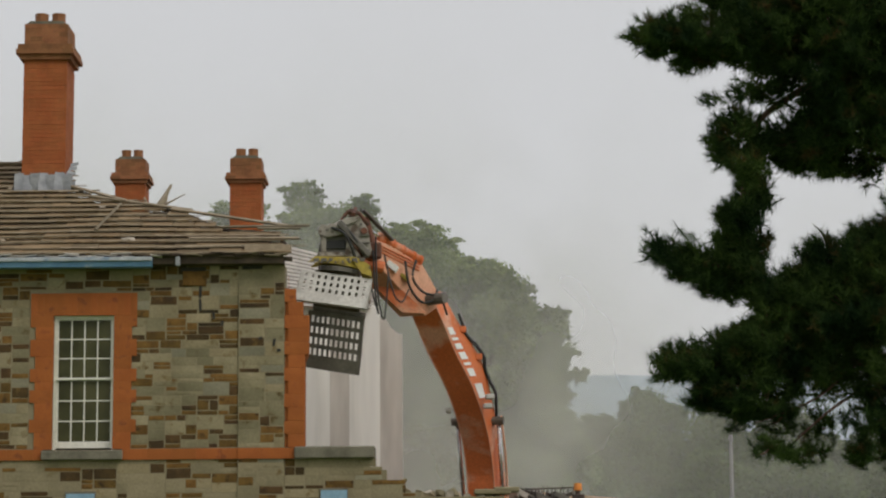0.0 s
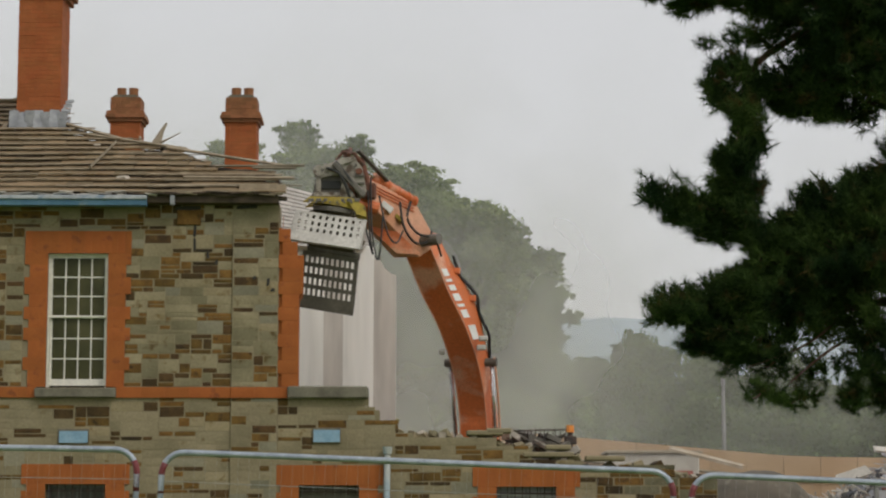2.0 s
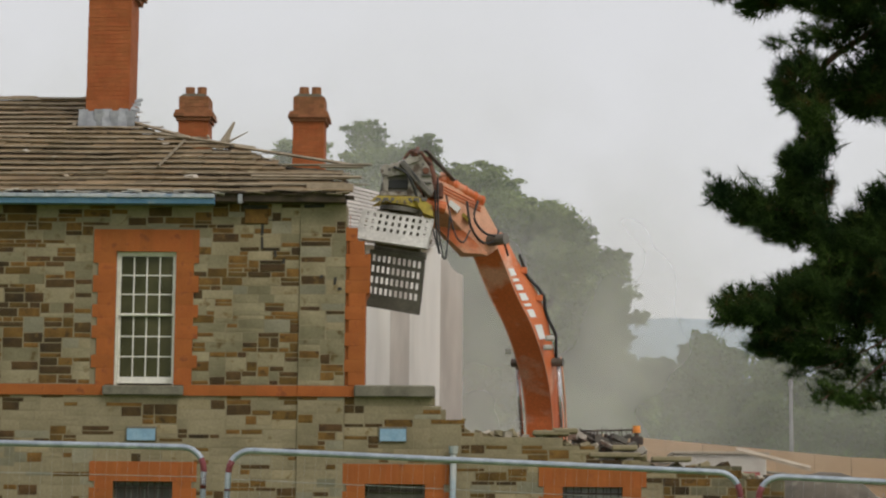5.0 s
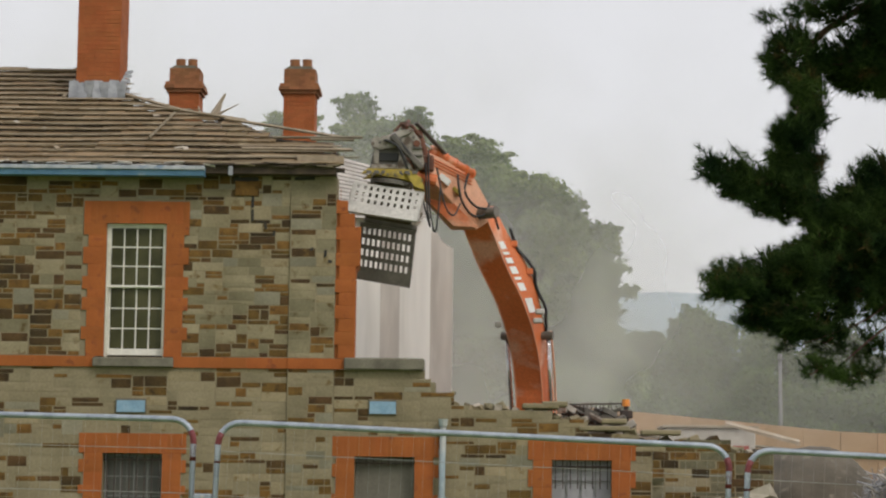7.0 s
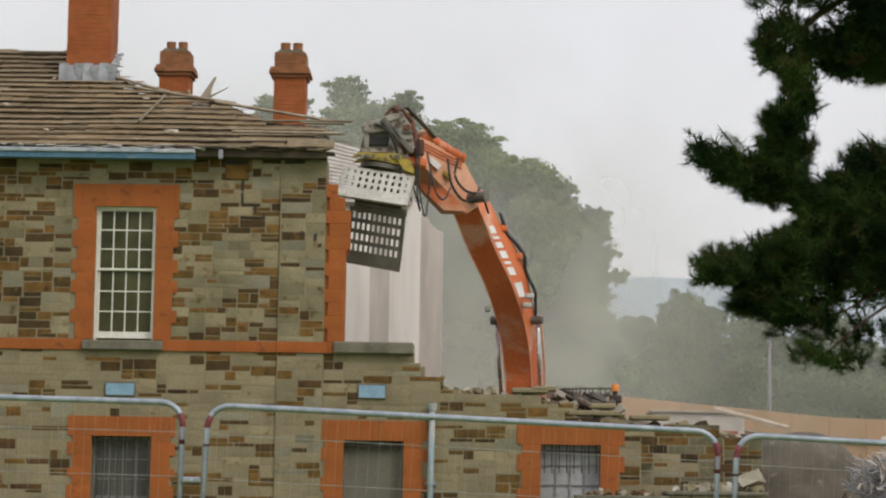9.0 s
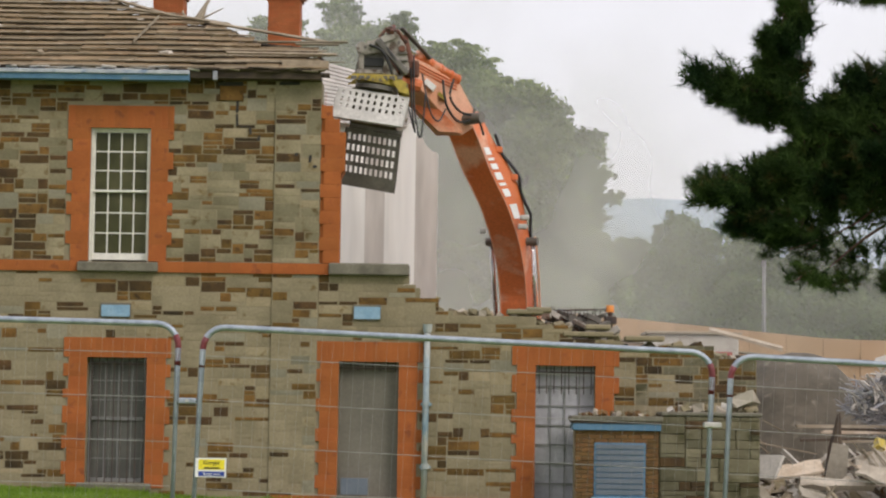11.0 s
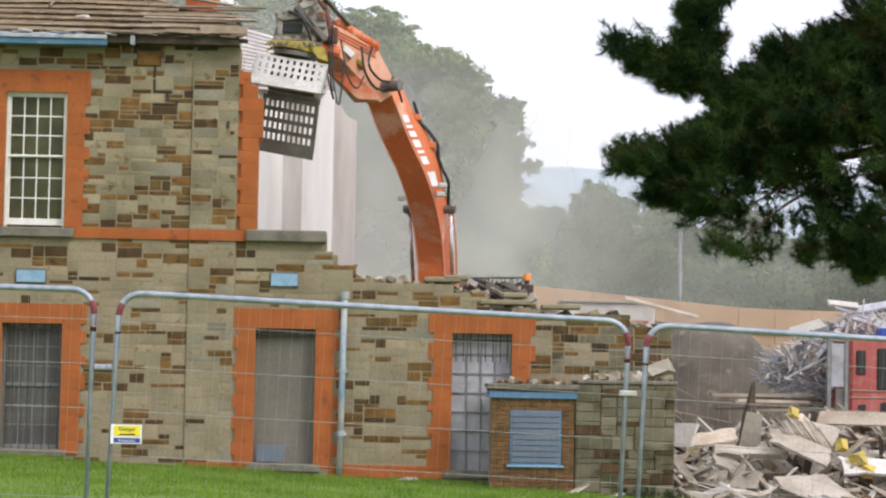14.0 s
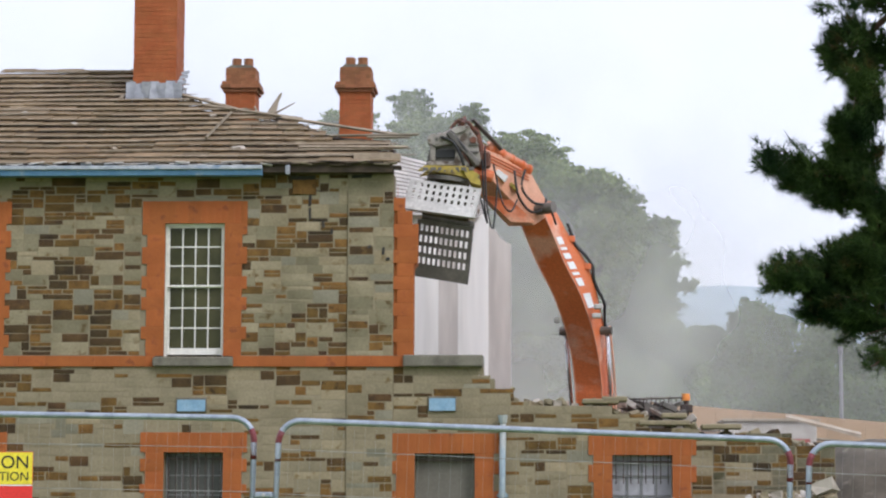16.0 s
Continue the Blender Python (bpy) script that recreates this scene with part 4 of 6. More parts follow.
part("hip_board", made(tube, hip_pts, 0.04, 5), LATH_D, roof)
# vents and downpipe
for x0, x1, z0, z1 in ((-6.58, -6.07, 3.05, 3.28), (-2.1, -1.63, 3.07, 3.31)):
    v = empty("wall_vent", (x0, 39.98, z0), "pale blue painted square vent in the stone wall", "vent", group="wall vents")
    part("frame", made(box, x0 - 0.012, x1 + 0.012, 39.95, 40.03, z0 - 0.012, z1 + 0.018, 0.005), SILL, v)
    part("cover", made(box, x0 + 0.004, x1 - 0.004, 39.94, 39.952, z0 + 0.004, z1 - 0.02), BLUE_V, v)
pipe = empty("downpipe", (-0.8, 39.85, -0.2), "flaking blue and white cast-iron downpipe on the wall", "downpipe")
part("pipe", made(rod, (-0.82, 39.86, -0.25), (-0.79, 39.86, 2.95), 0.055, 10), PIPE, pipe, smooth=True)
part("hopper", made(rod, (-0.79, 39.86, 2.86), (-0.79, 39.86, 2.99), 0.075, 10, 0.09), PIPE, pipe)
for zz in (2.7, 1.55, 0.45):
    part("collar", made(rod, (-0.80, 39.86, zz), (-0.80, 39.86, zz + 0.09), 0.072, 10), PIPE, pipe)
    part("bracket", made(box, -0.9, -0.7, 39.9, 39.99, zz + 0.01, zz + 0.06), PIPE, pipe)
# ---- hut and annex wall before the house ----
HY = 39.0
hut = empty("brick_hut", (2.5, HY, -0.2), "small brown brick outhouse with a blue fascia and flat roof", "outhouse")
part("wall", made(box, 1.80, 3.22, HY + 0.02, 39.97, -0.7, 1.18), MORTAR, hut)
HB = [block_mesh("brick", BRICK_H, 0.03, 0.015, 150 + i) for i in range(4)]
rh = random.Random(31)
zc, k = -0.493, 0
HWIN = (2.12, 3.00, 0.04, 0.97)
while zc < 1.15:
    h = 0.0765
    x = 1.79 - (0.113 if k % 2 else 0)
    while x < 3.23:
        a, b = max(1.79, x), min(3.23, x + 0.226)
        x += 0.226
        cm = (a + b) / 2
        if b - a < 0.04:
            continue
        if HWIN[2] < zc + h / 2 < HWIN[3]:
            if a < HWIN[0] < b:
                b = HWIN[0]
            elif a < HWIN[1] < b:
                a = HWIN[1]
            elif HWIN[0] <= a and b <= HWIN[1]:
                continue
        if b - a > 0.03:
            piece("brick", rh.choice(HB), hut, a + 0.004, b - 0.004, zc + 0.004, zc + h - 0.004, HY + rh.uniform(-0.004, 0.004), 0.05)
    zc += h
    k += 1
part("fascia", made(box, 1.75, 3.26, HY - 0.06, 39.95, 1.18, 1.30, 0.008), BLUE, hut, "faded blue timber fascia")
part("felt_edge", made(box, 1.74, 3.27, HY - 0.08, 39.95, 1.303, 1.335), LATH_D, hut, "thin dark edge strip")
part("roof_slab", made(box, 1.71, 3.29, HY - 0.11, 39.95, 1.338, 1.43, 0.015), SILL, hut, "weathered concrete roof slab")
hw = part("window_frame", made(box, HWIN[0], HWIN[1], HY - 0.01, HY + 0.012, HWIN[2], HWIN[3], 0.005), BLUE, hut)
for i in range(9):
    z0 = HWIN[2] + 0.04 + i * 0.098
    part("louvre", made(box, HWIN[0] + 0.03, HWIN[1] - 0.03, HY - 0.03, HY - 0.012, z0, z0 + 0.08, 0.004), LOUVRE, hw)
part("sill", made(box, HWIN[0] - 0.05, HWIN[1] + 0.05, HY - 0.06, HY, HWIN[2] - 0.04, HWIN[2] - 0.002, 0.006), BLUE_V, hut)
annex = tagged(part("wall_annex", made(box, 3.24, 4.96, HY + 0.03, 39.97, -0.8, 1.42), MORTAR), "low mossy stone annex wall with a rubble top", "wall", kind="structure")
lay_stones(annex, 3.24, 4.96, -0.65, 1.44, HY, seed=41, dark=0.24, mossy=True)
tagged(part("annex_coping", made(box, 3.26, 5.0, HY - 0.03, 39.98, 1.445, 1.52, 0.02), SILL), "dark stone coping of the annex wall", "coping", kind="structure")


def rock(bm, c, r, rnd, flat=0.7):
    """One broken lump."""
    m = Matrix.Translation(c) @ Euler((rnd.uniform(-0.5, 0.5), rnd.uniform(-0.5, 0.5), rnd.uniform(0, 3))).to_matrix().to_4x4() @ Matrix.Diagonal((r * rnd.uniform(0.7, 1.4), r * rnd.uniform(0.7, 1.2), r * flat * rnd.uniform(0.7, 1.2), 1))
    v = bmesh.ops.create_cube(bm, size=1.6)["verts"]
    for q in v:
        q.co = m @ (q.co + Vector((rnd.uniform(-0.25, 0.25), rnd.uniform(-0.25, 0.25), rnd.uniform(-0.25, 0.25))))


rk = random.Random(61)
for i in range(34):
    x = rk.uniform(1.85, 3.2)
    bm = bmesh.new()
    r = rk.uniform(0.03, 0.085)
    rock(bm, (x, rk.uniform(38.95, 39.6), 1.43 + r * 0.45), r, rk)
    tagged(part("rubble_lump", bm, rk.choice((CONC, BRICK_H, BRICK_H, STONE_P, STONE_L))), "broken lump of masonry lying on the outhouse roof", "rubble", group="lumps on the roof")
for i in range(26):
    x = rk.uniform(3.3, 4.95)
    r = rk.uniform(0.05, 0.13)
    bm = bmesh.new()
    rock(bm, (x, rk.uniform(39.1, 39.7), 1.52 + r * 0.45), r, rk)
    tagged(part("rubble_lump", bm, rk.choice((CONC, STONE_P, STONE_L, PALE))), "broken lump of masonry lying on the annex wall", "rubble", group="lumps on the annex")
bm = bmesh.new()
rock(bm, (4.72, 39.3, 1.72), 0.26, rk, 0.5)
tagged(part("concrete_slab", bm, CONC), "large pale slab of broken concrete on the annex", "concrete slab")
# loose stones along the broken top of the wall
for i in range(60):
    x = rk.uniform(-1.0, 4.95)
    r = rk.uniform(0.04, 0.12)
    bm = bmesh.new()
    rock(bm, (x, rk.uniform(40.1, 40.4), broken_top(x) - 0.05 + r * 0.5), r, rk)
    tagged(part("loose_stone", bm, rk.choice((STONE_L, STONE_P, STONE_D, CONC))), "loose stone lying on the broken wall top", "stone", group="loose stones")
for x0, x1, z in ((0.6, 1.25, 3.20), (0.95, 1.4, 3.24), (1.6, 2.5, 2.82), (2.0, 2.45, 2.95), (2.7, 3.4, 2.76)):
    tagged(part("capping_slab", made(box, x0, x1, 39.97, 40.42, z, z + 0.09, 0.02), STONE_P), "flat stone slab on the broken wall top", "stone slab", group="capping slabs")

# ---- site fence ----
FY = 15.4


def fence_panel(xl, zl, slope_deg, left=True):
    """A mesh panel 3.5 m wide and 2 m high, its tubes bent round at the top."""
    W, H, R = 3.47, 2.02, 0.15
    f = new("site_fence")
    f.empty_display_size = 0.2
    tagged(f, "galvanised steel mesh site fence panel standing on the lawn", "fence panel", group="site fence panels")
    arc = [(R - R * math.cos(a), H - R + R * math.sin(a)) for a in [math.pi / 2 * i / 6 for i in range(7)]]
    pts = [(0, 0, 0)] + [(x, 0, z) for x, z in arc] + [(W - x, 0, z) for x, z in arc[::-1]] + [(W, 0, 0)]
    part("frame_tube", made(tube, pts, 0.021, 8), GALV, f, smooth=True)
    for x in (0, W):
        a = [(x, 0, H - R - 0.13)] + [((cx if x == 0 else W - cx), 0, cz) for cx, cz in arc[:3]]
        part("red_band", made(tube, a, 0.0222, 8), RED_T, f, "dark red painted band", smooth=True)
    part("lower_rail", made(rod, (0.02, 0, 0.12), (W - 0.02, 0, 0.12), 0.016, 6), GALV, f)
    for i in range(6):
        z = H - 0.2 - i * 0.3
        part("cross_wire", made(rod, (0.02, -0.012, z), (W - 0.02, -0.012, z), 0.0024, 4), WIRE, f)
    for i in range(1, 47):
        x = W * i / 47
        part("upright_wire", made(rod, (x, -0.016, 0.12), (x, -0.016, H - 0.0), 0.0007, 3), WIRE, f)
    f.matrix_basis = pose(xl, FY, zl, 0, slope_deg, 0)
    return f


PANELS = ((-5.50, 0.02, 0.8), (-1.905, -0.04, 2.15), (1.68, -0.185, 2.4))
for xl, zl, sl in PANELS:
    fence_panel(xl, zl, sl)
for x, z in ((-1.93, 1.47), (-1.93, 0.52), (1.635, 1.36), (1.635, 0.42)):
    c = empty("fence_clamp", (x, FY, z), "steel clamp joining two fence panels", "clamp", group="fence clamps")
    part("plate", made(box, x - 0.06, x + 0.06, FY - 0.04, FY - 0.024, z - 0.02, z + 0.02, 0.008), GALV if x < 0 else STEEL_P, c)
    part("plate", made(box, x - 0.06, x + 0.06, FY + 0.024, FY + 0.04, z - 0.02, z + 0.02, 0.008), GALV, c)
    part("bolt", made(rod, (x, FY - 0.055, z), (x, FY + 0.05, z), 0.012, 6), STEEL_P, c)
sg = empty("warning_sign", (-1.75, FY - 0.03, 1.1), "small yellow and blue warning sign on the fence", "sign")
SX0, SX1, SZ0, SZ1 = -1.865, -1.655, 0.955, 1.085
part("plate", made(box, SX0, SX1, FY - 0.034, FY - 0.028, SZ0, SZ1, 0.001), SIGN_W, sg)
part("yellow_field", made(box, SX0 + 0.022, SX1 - 0.01, FY - 0.036, FY - 0.0345, SZ0 + 0.052, SZ1 - 0.008), SIGN_Y, sg)
part("blue_field", made(box, SX0 + 0.022, SX1 - 0.01, FY - 0.036, FY - 0.0345, SZ0 + 0.008, SZ0 + 0.04), SIGN_B, sg)
part("lettering", text_bm("Danger", 0.038, (SX0 + SX1) / 2 + 0.006, FY - 0.0372, SZ1 - 0.042), INK_AND_SHADE, sg)
part("lettering", text_bm("Keep out", 0.030, (SX0 + SX1) / 2 + 0.006, FY - 0.0372, SZ0 + 0.014), SIGN_W, sg)
part("text_bar", made(box, SX0 + 0.06, SX1 - 0.045, FY - 0.0375, FY - 0.0365, SZ0 + 0.058, SZ0 + 0.068), INK_AND_SHADE, sg)
bs = empty("demolition_sign", (-3.8, FY - 0.03, 1.0), "yellow and red warning sign board on the fence", "sign")
BX1, BZ1 = -3.515, 1.758
part("board", made(box, BX1 - 0.62, BX1, FY - 0.035, FY - 0.028, BZ1 - 0.62, BZ1, 0.002), SIGN_R, bs)
part("yellow_field", made(box, BX1 - 0.618, BX1 - 0.002, FY - 0.038, FY - 0.0355, BZ1 - 0.222, BZ1 - 0.004), SIGN_Y, bs)
part("white_line", made(box, BX1 - 0.618, BX1 - 0.002, FY - 0.038, FY - 0.0355, BZ1 - 0.232, BZ1 - 0.224), SIGN_W, bs)
part("lettering", text_bm("ON", 0.125, BX1 - 0.022, FY - 0.0395, BZ1 - 0.112, "RIGHT"), INK_AND_SHADE, bs)
part("lettering", text_bm("TION", 0.085, BX1 - 0.022, FY - 0.0395, BZ1 - 0.196, "RIGHT"), INK_AND_SHADE, bs)
for x0, x1, zz in ((BX1 - 0.6, BX1 - 0.24, BZ1 - 0.11), (BX1 - 0.6, BX1 - 0.30, BZ1 - 0.195)):
    part("text_bar", made(box, x0, x1, FY - 0.0395, FY - 0.0385, zz, zz + 0.075), INK_AND_SHADE, bs)
# ---- excavator behind the wall ----
ex = empty("excavator", (2.0, 47.0, -0.2), "orange tracked demolition excavator with a sorting grapple", "excavator")
U = Vector((0.50, -0.13, 0.0))


def sweep(bm, path, width, back):
    rings = []
    for i, p in enumerate(path):
        w = width(i / (len(path) - 1))
        v = back(i / (len(path) - 1))
        u = U.normalized() * w
        rings.append([bm.verts.new(q) for q in (p - u / 2, p + u / 2, p + u / 2 + v, p - u / 2 + v)])
    for a, b in zip(rings, rings[1:]):
        for k in range(4):
            bm.faces.new((a[k], a[(k + 1) % 4], b[(k + 1) % 4], b[k]))
    bm.faces.new(rings[0]), bm.faces.new(rings[-1])


path = smooth_path([(0.93, 46.2, 1.3), (0.83, 45.2, 3.2), (0.79, 45.0, 3.9), (0.668, 44.55, 4.66), (0.395, 43.9, 5.43), (0.06, 43.5, 6.07), (-0.198, 43.2, 6.67), (-0.43, 43.0, 7.18)], 6)


def back(t):
    """From the front plate of the boom to its rear plate: deepest where the boom bends."""
    return Vector((0.25 + 0.18 * math.exp(-((t - 0.69) / 0.14) ** 2), 0.62, 0.10))


bm = bmesh.new()
sweep(bm, path, lambda t: 0.53, back)
bmesh.ops.bevel(bm, geom=bm.edges[:], offset=0.012, segments=1, affect="EDGES", clamp_overlap=True)
boom = part("boom", bm, ORANGE, ex, "orange steel box boom")
un = U.normalized()
for s in (-1, 1):
    bm = bmesh.new()
    tube(bm, [p + un * s * 0.27 + Vector((0, -0.012, 0)) for p in path], 0.012, 5)
    part("weld_edge", bm, ORANGE_P, boom)


def on_side(i, f, out=0.01):
    """A spot on the side plate of the boom."""
    k = min(int(i), len(path) - 2)
    p = path[k].lerp(path[k + 1], i - k) + un * 0.268 + back(i / (len(path) - 1)) * f
    return p + Vector((0.93, -0.37, 0)) * out


def side_patch(name, i0, i1, f0, f1, material, label):
    """A thin painted shape that follows the side plate."""
    bm = bmesh.new()
    q = [on_side(i0, f0), on_side(i1, f0), on_side(i1, f1), on_side(i0, f1)]
    t_ = [bm.verts.new(v) for v in q]
    lo = [bm.verts.new(v - Vector((0.93, -0.37, 0)) * 0.012) for v in q]
    bm.faces.new(t_), bm.faces.new(lo)
    for n_ in range(4):
        bm.faces.new((lo[n_], lo[(n_ + 1) % 4], t_[(n_ + 1) % 4], t_[n_]))
    part(name, bm, material, boom, label)


# the maker's lettering on the boom as plain pale shapes
i_ = 34.6
for wide in (1.35, 0.5, 1.0, 1.3, 0.5, 1.35):
    side_patch("logo_bar", i_, i_ - wide, 0.12, 0.42, SIGN_W, "pale lettering shape")
    i_ -= wide + 0.55
side_patch("logo_patch", 24.6, 22.4, 0.16, 0.56, SIGN_W, "pale sticker")
# hoist rams either side of the boom
for x, xb, y in ((1.17, 1.27, 44.75), (0.36, 0.50, 45.0)):
    r_ = part("ram_rod", made(rod, (x, y, 4.85), (xb, y + 0.6, 3.0), 0.045, 10), CHROME, ex, "bright piston rod", smooth=True)
    part("ram_barrel", made(rod, (xb - 0.03, y + 0.55, 3.15), (xb + 0.02, y + 0.9, 1.2), 0.09, 10), ORANGE, ex, smooth=True)
part("pivot_pin", made(rod, (0.25, 45.0, 4.86), (1.27, 44.72, 4.86), 0.085, 12), STEEL_D, ex)
part("hoist_hose", made(tube, smooth_path([(1.22, 44.7, 4.95), (1.28, 44.8, 4.4), (1.33, 45.1, 3.8), (1.36, 45.3, 3.2)]), 0.022, 6), ORANGE_P, ex, smooth=True)
for x, z in ((0.99, 5.28), (0.95, 5.10)):
    lp = part("work_lamp", made(box, x - 0.09, x + 0.09, 44.05, 44.2, z - 0.05, z + 0.05, 0.02), STEEL_P, boom, "pale work lamp")
part("work_lamp", made(box, 0.12, 0.24, 44.25, 44.4, 4.98, 5.08, 0.02), STEEL_P, boom, "pale work lamp")
# hoses down the back of the boom
for off in (0.0, 0.05):
    pts = [on_side(i, 0.95 + off, 0.05) + Vector((0.05 * math.sin(i * 0.9), 0, 0)) for i in range(19, 39, 2)]
    part("hose", made(tube, smooth_path(pts, 3), 0.024, 6), RUBBER, boom, "black hydraulic hose", smooth=True)
for i in (34, 29):
    p = on_side(i, 0.9, 0.02)
    part("hose_clip", made(box, p.x - 0.07, p.x + 0.07, p.y - 0.05, p.y + 0.05, p.z - 0.06, p.z + 0.06, 0.015), ORANGE, boom)


# stick, coming forward from the head of the boom
def stick_y(x):
    return 42.75 + (x + 0.1) * 1.1


OUT = [(-1.20, 8.02), (-0.58, 7.87), (-0.30, 7.68), (0.03, 7.12), (-0.04, 6.86), (-0.25, 6.69), (-1.09, 7.50), (-1.29, 7.72)]
bm = bmesh.new()
near = [bm.verts.new((x, stick_y(x), z)) for x, z in OUT]
far = [bm.verts.new((x - 0.5, stick_y(x) + 0.14, z)) for x, z in OUT]
bm.faces.new(near), bm.faces.new(far)
for i in range(8):
    bm.faces.new((near[i], near[(i + 1) % 8], far[(i + 1) % 8], far[i]))
bmesh.ops.bevel(bm, geom=bm.edges[:], offset=0.015, segments=1, affect="EDGES")
stick = part("stick", bm, ORANGE_P, ex, "dusty pale orange stick")
# A darker orange plate paints the shade on the stick's underside.
part("under_plate", made(prism, [(-1.05, 7.47), (-0.22, 6.68), (-0.68, 6.70), (-1.48, 7.45)], "y", 42.1, 42.12), ORANGE, stick)
for k in range(3):
    z = 0.06 * k
    part("hydraulic_pipe", made(rod, (-1.16, stick_y(-1.16) - 0.02, 7.93 - z), (-0.36, stick_y(-0.36) - 0.02, 7.66 - z), 0.014, 6), ORANGE, stick)
part("white_patch", made(prism, [(-0.98, 7.58), (-0.80, 7.42), (-0.74, 7.52), (-0.92, 7.66)], "y", stick_y(-0.95) - 0.012, stick_y(-0.95) + 0.3), SIGN_W, stick)
part("yellow_patch", made(prism, [(-0.72, 7.40), (-0.58, 7.27), (-0.55, 7.33), (-0.68, 7.45)], "y", stick_y(-0.72) - 0.012, stick_y(-0.72) + 0.3), YELLOW, stick)
ram = part("crowd_ram", made(rod, (-1.12, 41.75, 8.08), (-0.36, 42.55, 7.74), 0.10, 12), ORANGE, ex, "orange hydraulic ram", smooth=True)
for f in (0.08, 0.3, 0.55, 0.8, 0.97):
    p = Vector((-1.12, 41.75, 8.08)).lerp(Vector((-0.36, 42.55, 7.74)), f)
    q = Vector((-1.12, 41.75, 8.08)).lerp(Vector((-0.36, 42.55, 7.74)), f + 0.03)
    part("ram_band", made(rod, p, q, 0.115, 12), ORANGE, ram)
part("ram_rod", made(rod, (-1.55, 41.3, 8.32), (-1.1, 41.77, 8.08), 0.04, 8), CHROME, ram)
part("ram_guard", made(box, -0.45, 0.45, -0.05, 0.05, -0.02, 0.02, 0.005, Matrix.Translation((-1.12, 41.55, 8.27)) @ pose(0, 0, 0, 0, 33, 45)), STEEL_D, ram)
# tipping link and head
for x in (-1.33, -1.18):
    part("link_arm", made(tube, [(x - 0.18, 41.3 + (x + 1.33), 8.40), (x - 0.08, 41.3 + (x + 1.33), 8.05), (x - 0.02, 41.35 + (x + 1.33), 7.62)], 0.075, 8), STEEL_R, ex)
part("stick_nose", made(rod, (-1.42, 41.35, 7.55), (-1.02, 41.45, 7.45), 0.12, 10), ORANGE, ex)
head = part("grapple_head", made(prism, [(-2.15, 8.06), (-2.03, 8.18), (-1.66, 8.34), (-1.46, 8.36), (-1.30, 8.14), (-1.22, 7.72), (-1.36, 7.54), (-1.44, 7.78), (-1.56, 8.06), (-2.06, 7.97)], "y", 41.05, 41.13), HEADSTEEL, ex, "pale steel hanger plate")
part("hanger_plate", made(prism, [(-2.15, 8.06), (-2.03, 8.18), (-1.66, 8.34), (-1.46, 8.36), (-1.30, 8.14), (-1.22, 7.72), (-1.36, 7.54), (-1.44, 7.78), (-1.56, 8.06), (-2.06, 7.97)], "y", 41.48, 41.56), HEADSTEEL, head)
part("top_plate", made(box, -2.02, -1.36, 41.12, 41.5, 8.14, 8.24, 0.01), HEADSTEEL, head)
# Its dark colour stands for the shade inside the open hanger.
part("hanger_box", made(prism, [(-2.24, 7.62), (-2.14, 8.02), (-1.62, 8.02), (-1.5, 7.62)], "y", 41.14, 41.48), STEEL_D, head, "dark steel box painted as the shaded opening of the hanger")
part("box_rib", made(box, -2.2, -1.72, 41.08, 41.14, 7.62, 7.70, 0.01), HEADSTEEL, head)
part("box_rib", made(box, -2.16, -2.06, 41.08, 41.14, 7.70, 8.0, 0.01), HEADSTEEL, head)
part("side_plate", made(prism, [(-1.72, 7.62), (-1.66, 7.98), (-1.46, 7.66), (-1.38, 7.55)], "y", 41.02, 41.05), HEADSTEEL, head)
part("lug", made(rod, (-1.60, 41.1, 8.44), (-1.60, 41.5, 8.44), 0.07, 8), STEEL_R, head)
part("lug_pin", made(rod, (-1.55, 41.0, 8.38), (-1.53, 41.3, 8.54), 0.04, 6), STEEL_R, head)
for x, z in ((-2.04, 8.1), (-1.88, 8.12), (-1.42, 8.2), (-1.36, 7.75)):
    part("bolt", made(rod, (x, 41.02, z), (x, 41.06, z), 0.03, 8), STEEL_D, head)
part("tilt_lever", made(box, -0.42, 0.42, -0.05, 0.05, -0.055, 0.055, 0.02, Matrix.Translation((-1.54, 40.98, 7.92)) @ pose(0, 0, 0, 0, 47, 0)), STEEL_D, head, "dark worn tilt lever")
part("nose_roll", made(rod, (-2.10, 41.03, 8.10), (-2.10, 41.58, 8.10), 0.105, 14), HEADSTEEL, head)
part("crown_plate", made(prism, [(-1.98, 8.17), (-1.60, 8.33), (-1.42, 8.34), (-1.50, 8.26), (-1.94, 8.10)], "y", 40.99, 41.05), HEADSTEEL, head)
part("guard_arch", made(tube, [(-1.78, 41.1, 8.30), (-1.66, 41.1, 8.46), (-1.45, 41.1, 8.42), (-1.28, 41.2, 8.22)], 0.035, 6), STEEL_R, head)
for zz in (7.72, 7.86, 8.00):
    part("wear_bar", made(box, -1.44, -1.26, 41.0, 41.05, zz - 0.02, zz + 0.02, 0.008, pose(0, 0, 0)), STEEL_D, head)
for k in range(6):
    part("ring_bolt", made(rod, (-2.14 + 0.13 * k, 40.86, 7.485), (-2.14 + 0.13 * k, 40.90, 7.485), 0.022, 6), STEEL_D, head)
rot = part("rotator", made(rod, (-1.82, 41.3, 7.44), (-1.80, 41.3, 7.56), 0.42, 20), YELLOW, ex, "dirty yellow slewing ring")
part("gear_ring", made(rod, (-1.83, 41.3, 7.33), (-1.82, 41.3, 7.41), 0.40, 20), STEEL_D, rot)
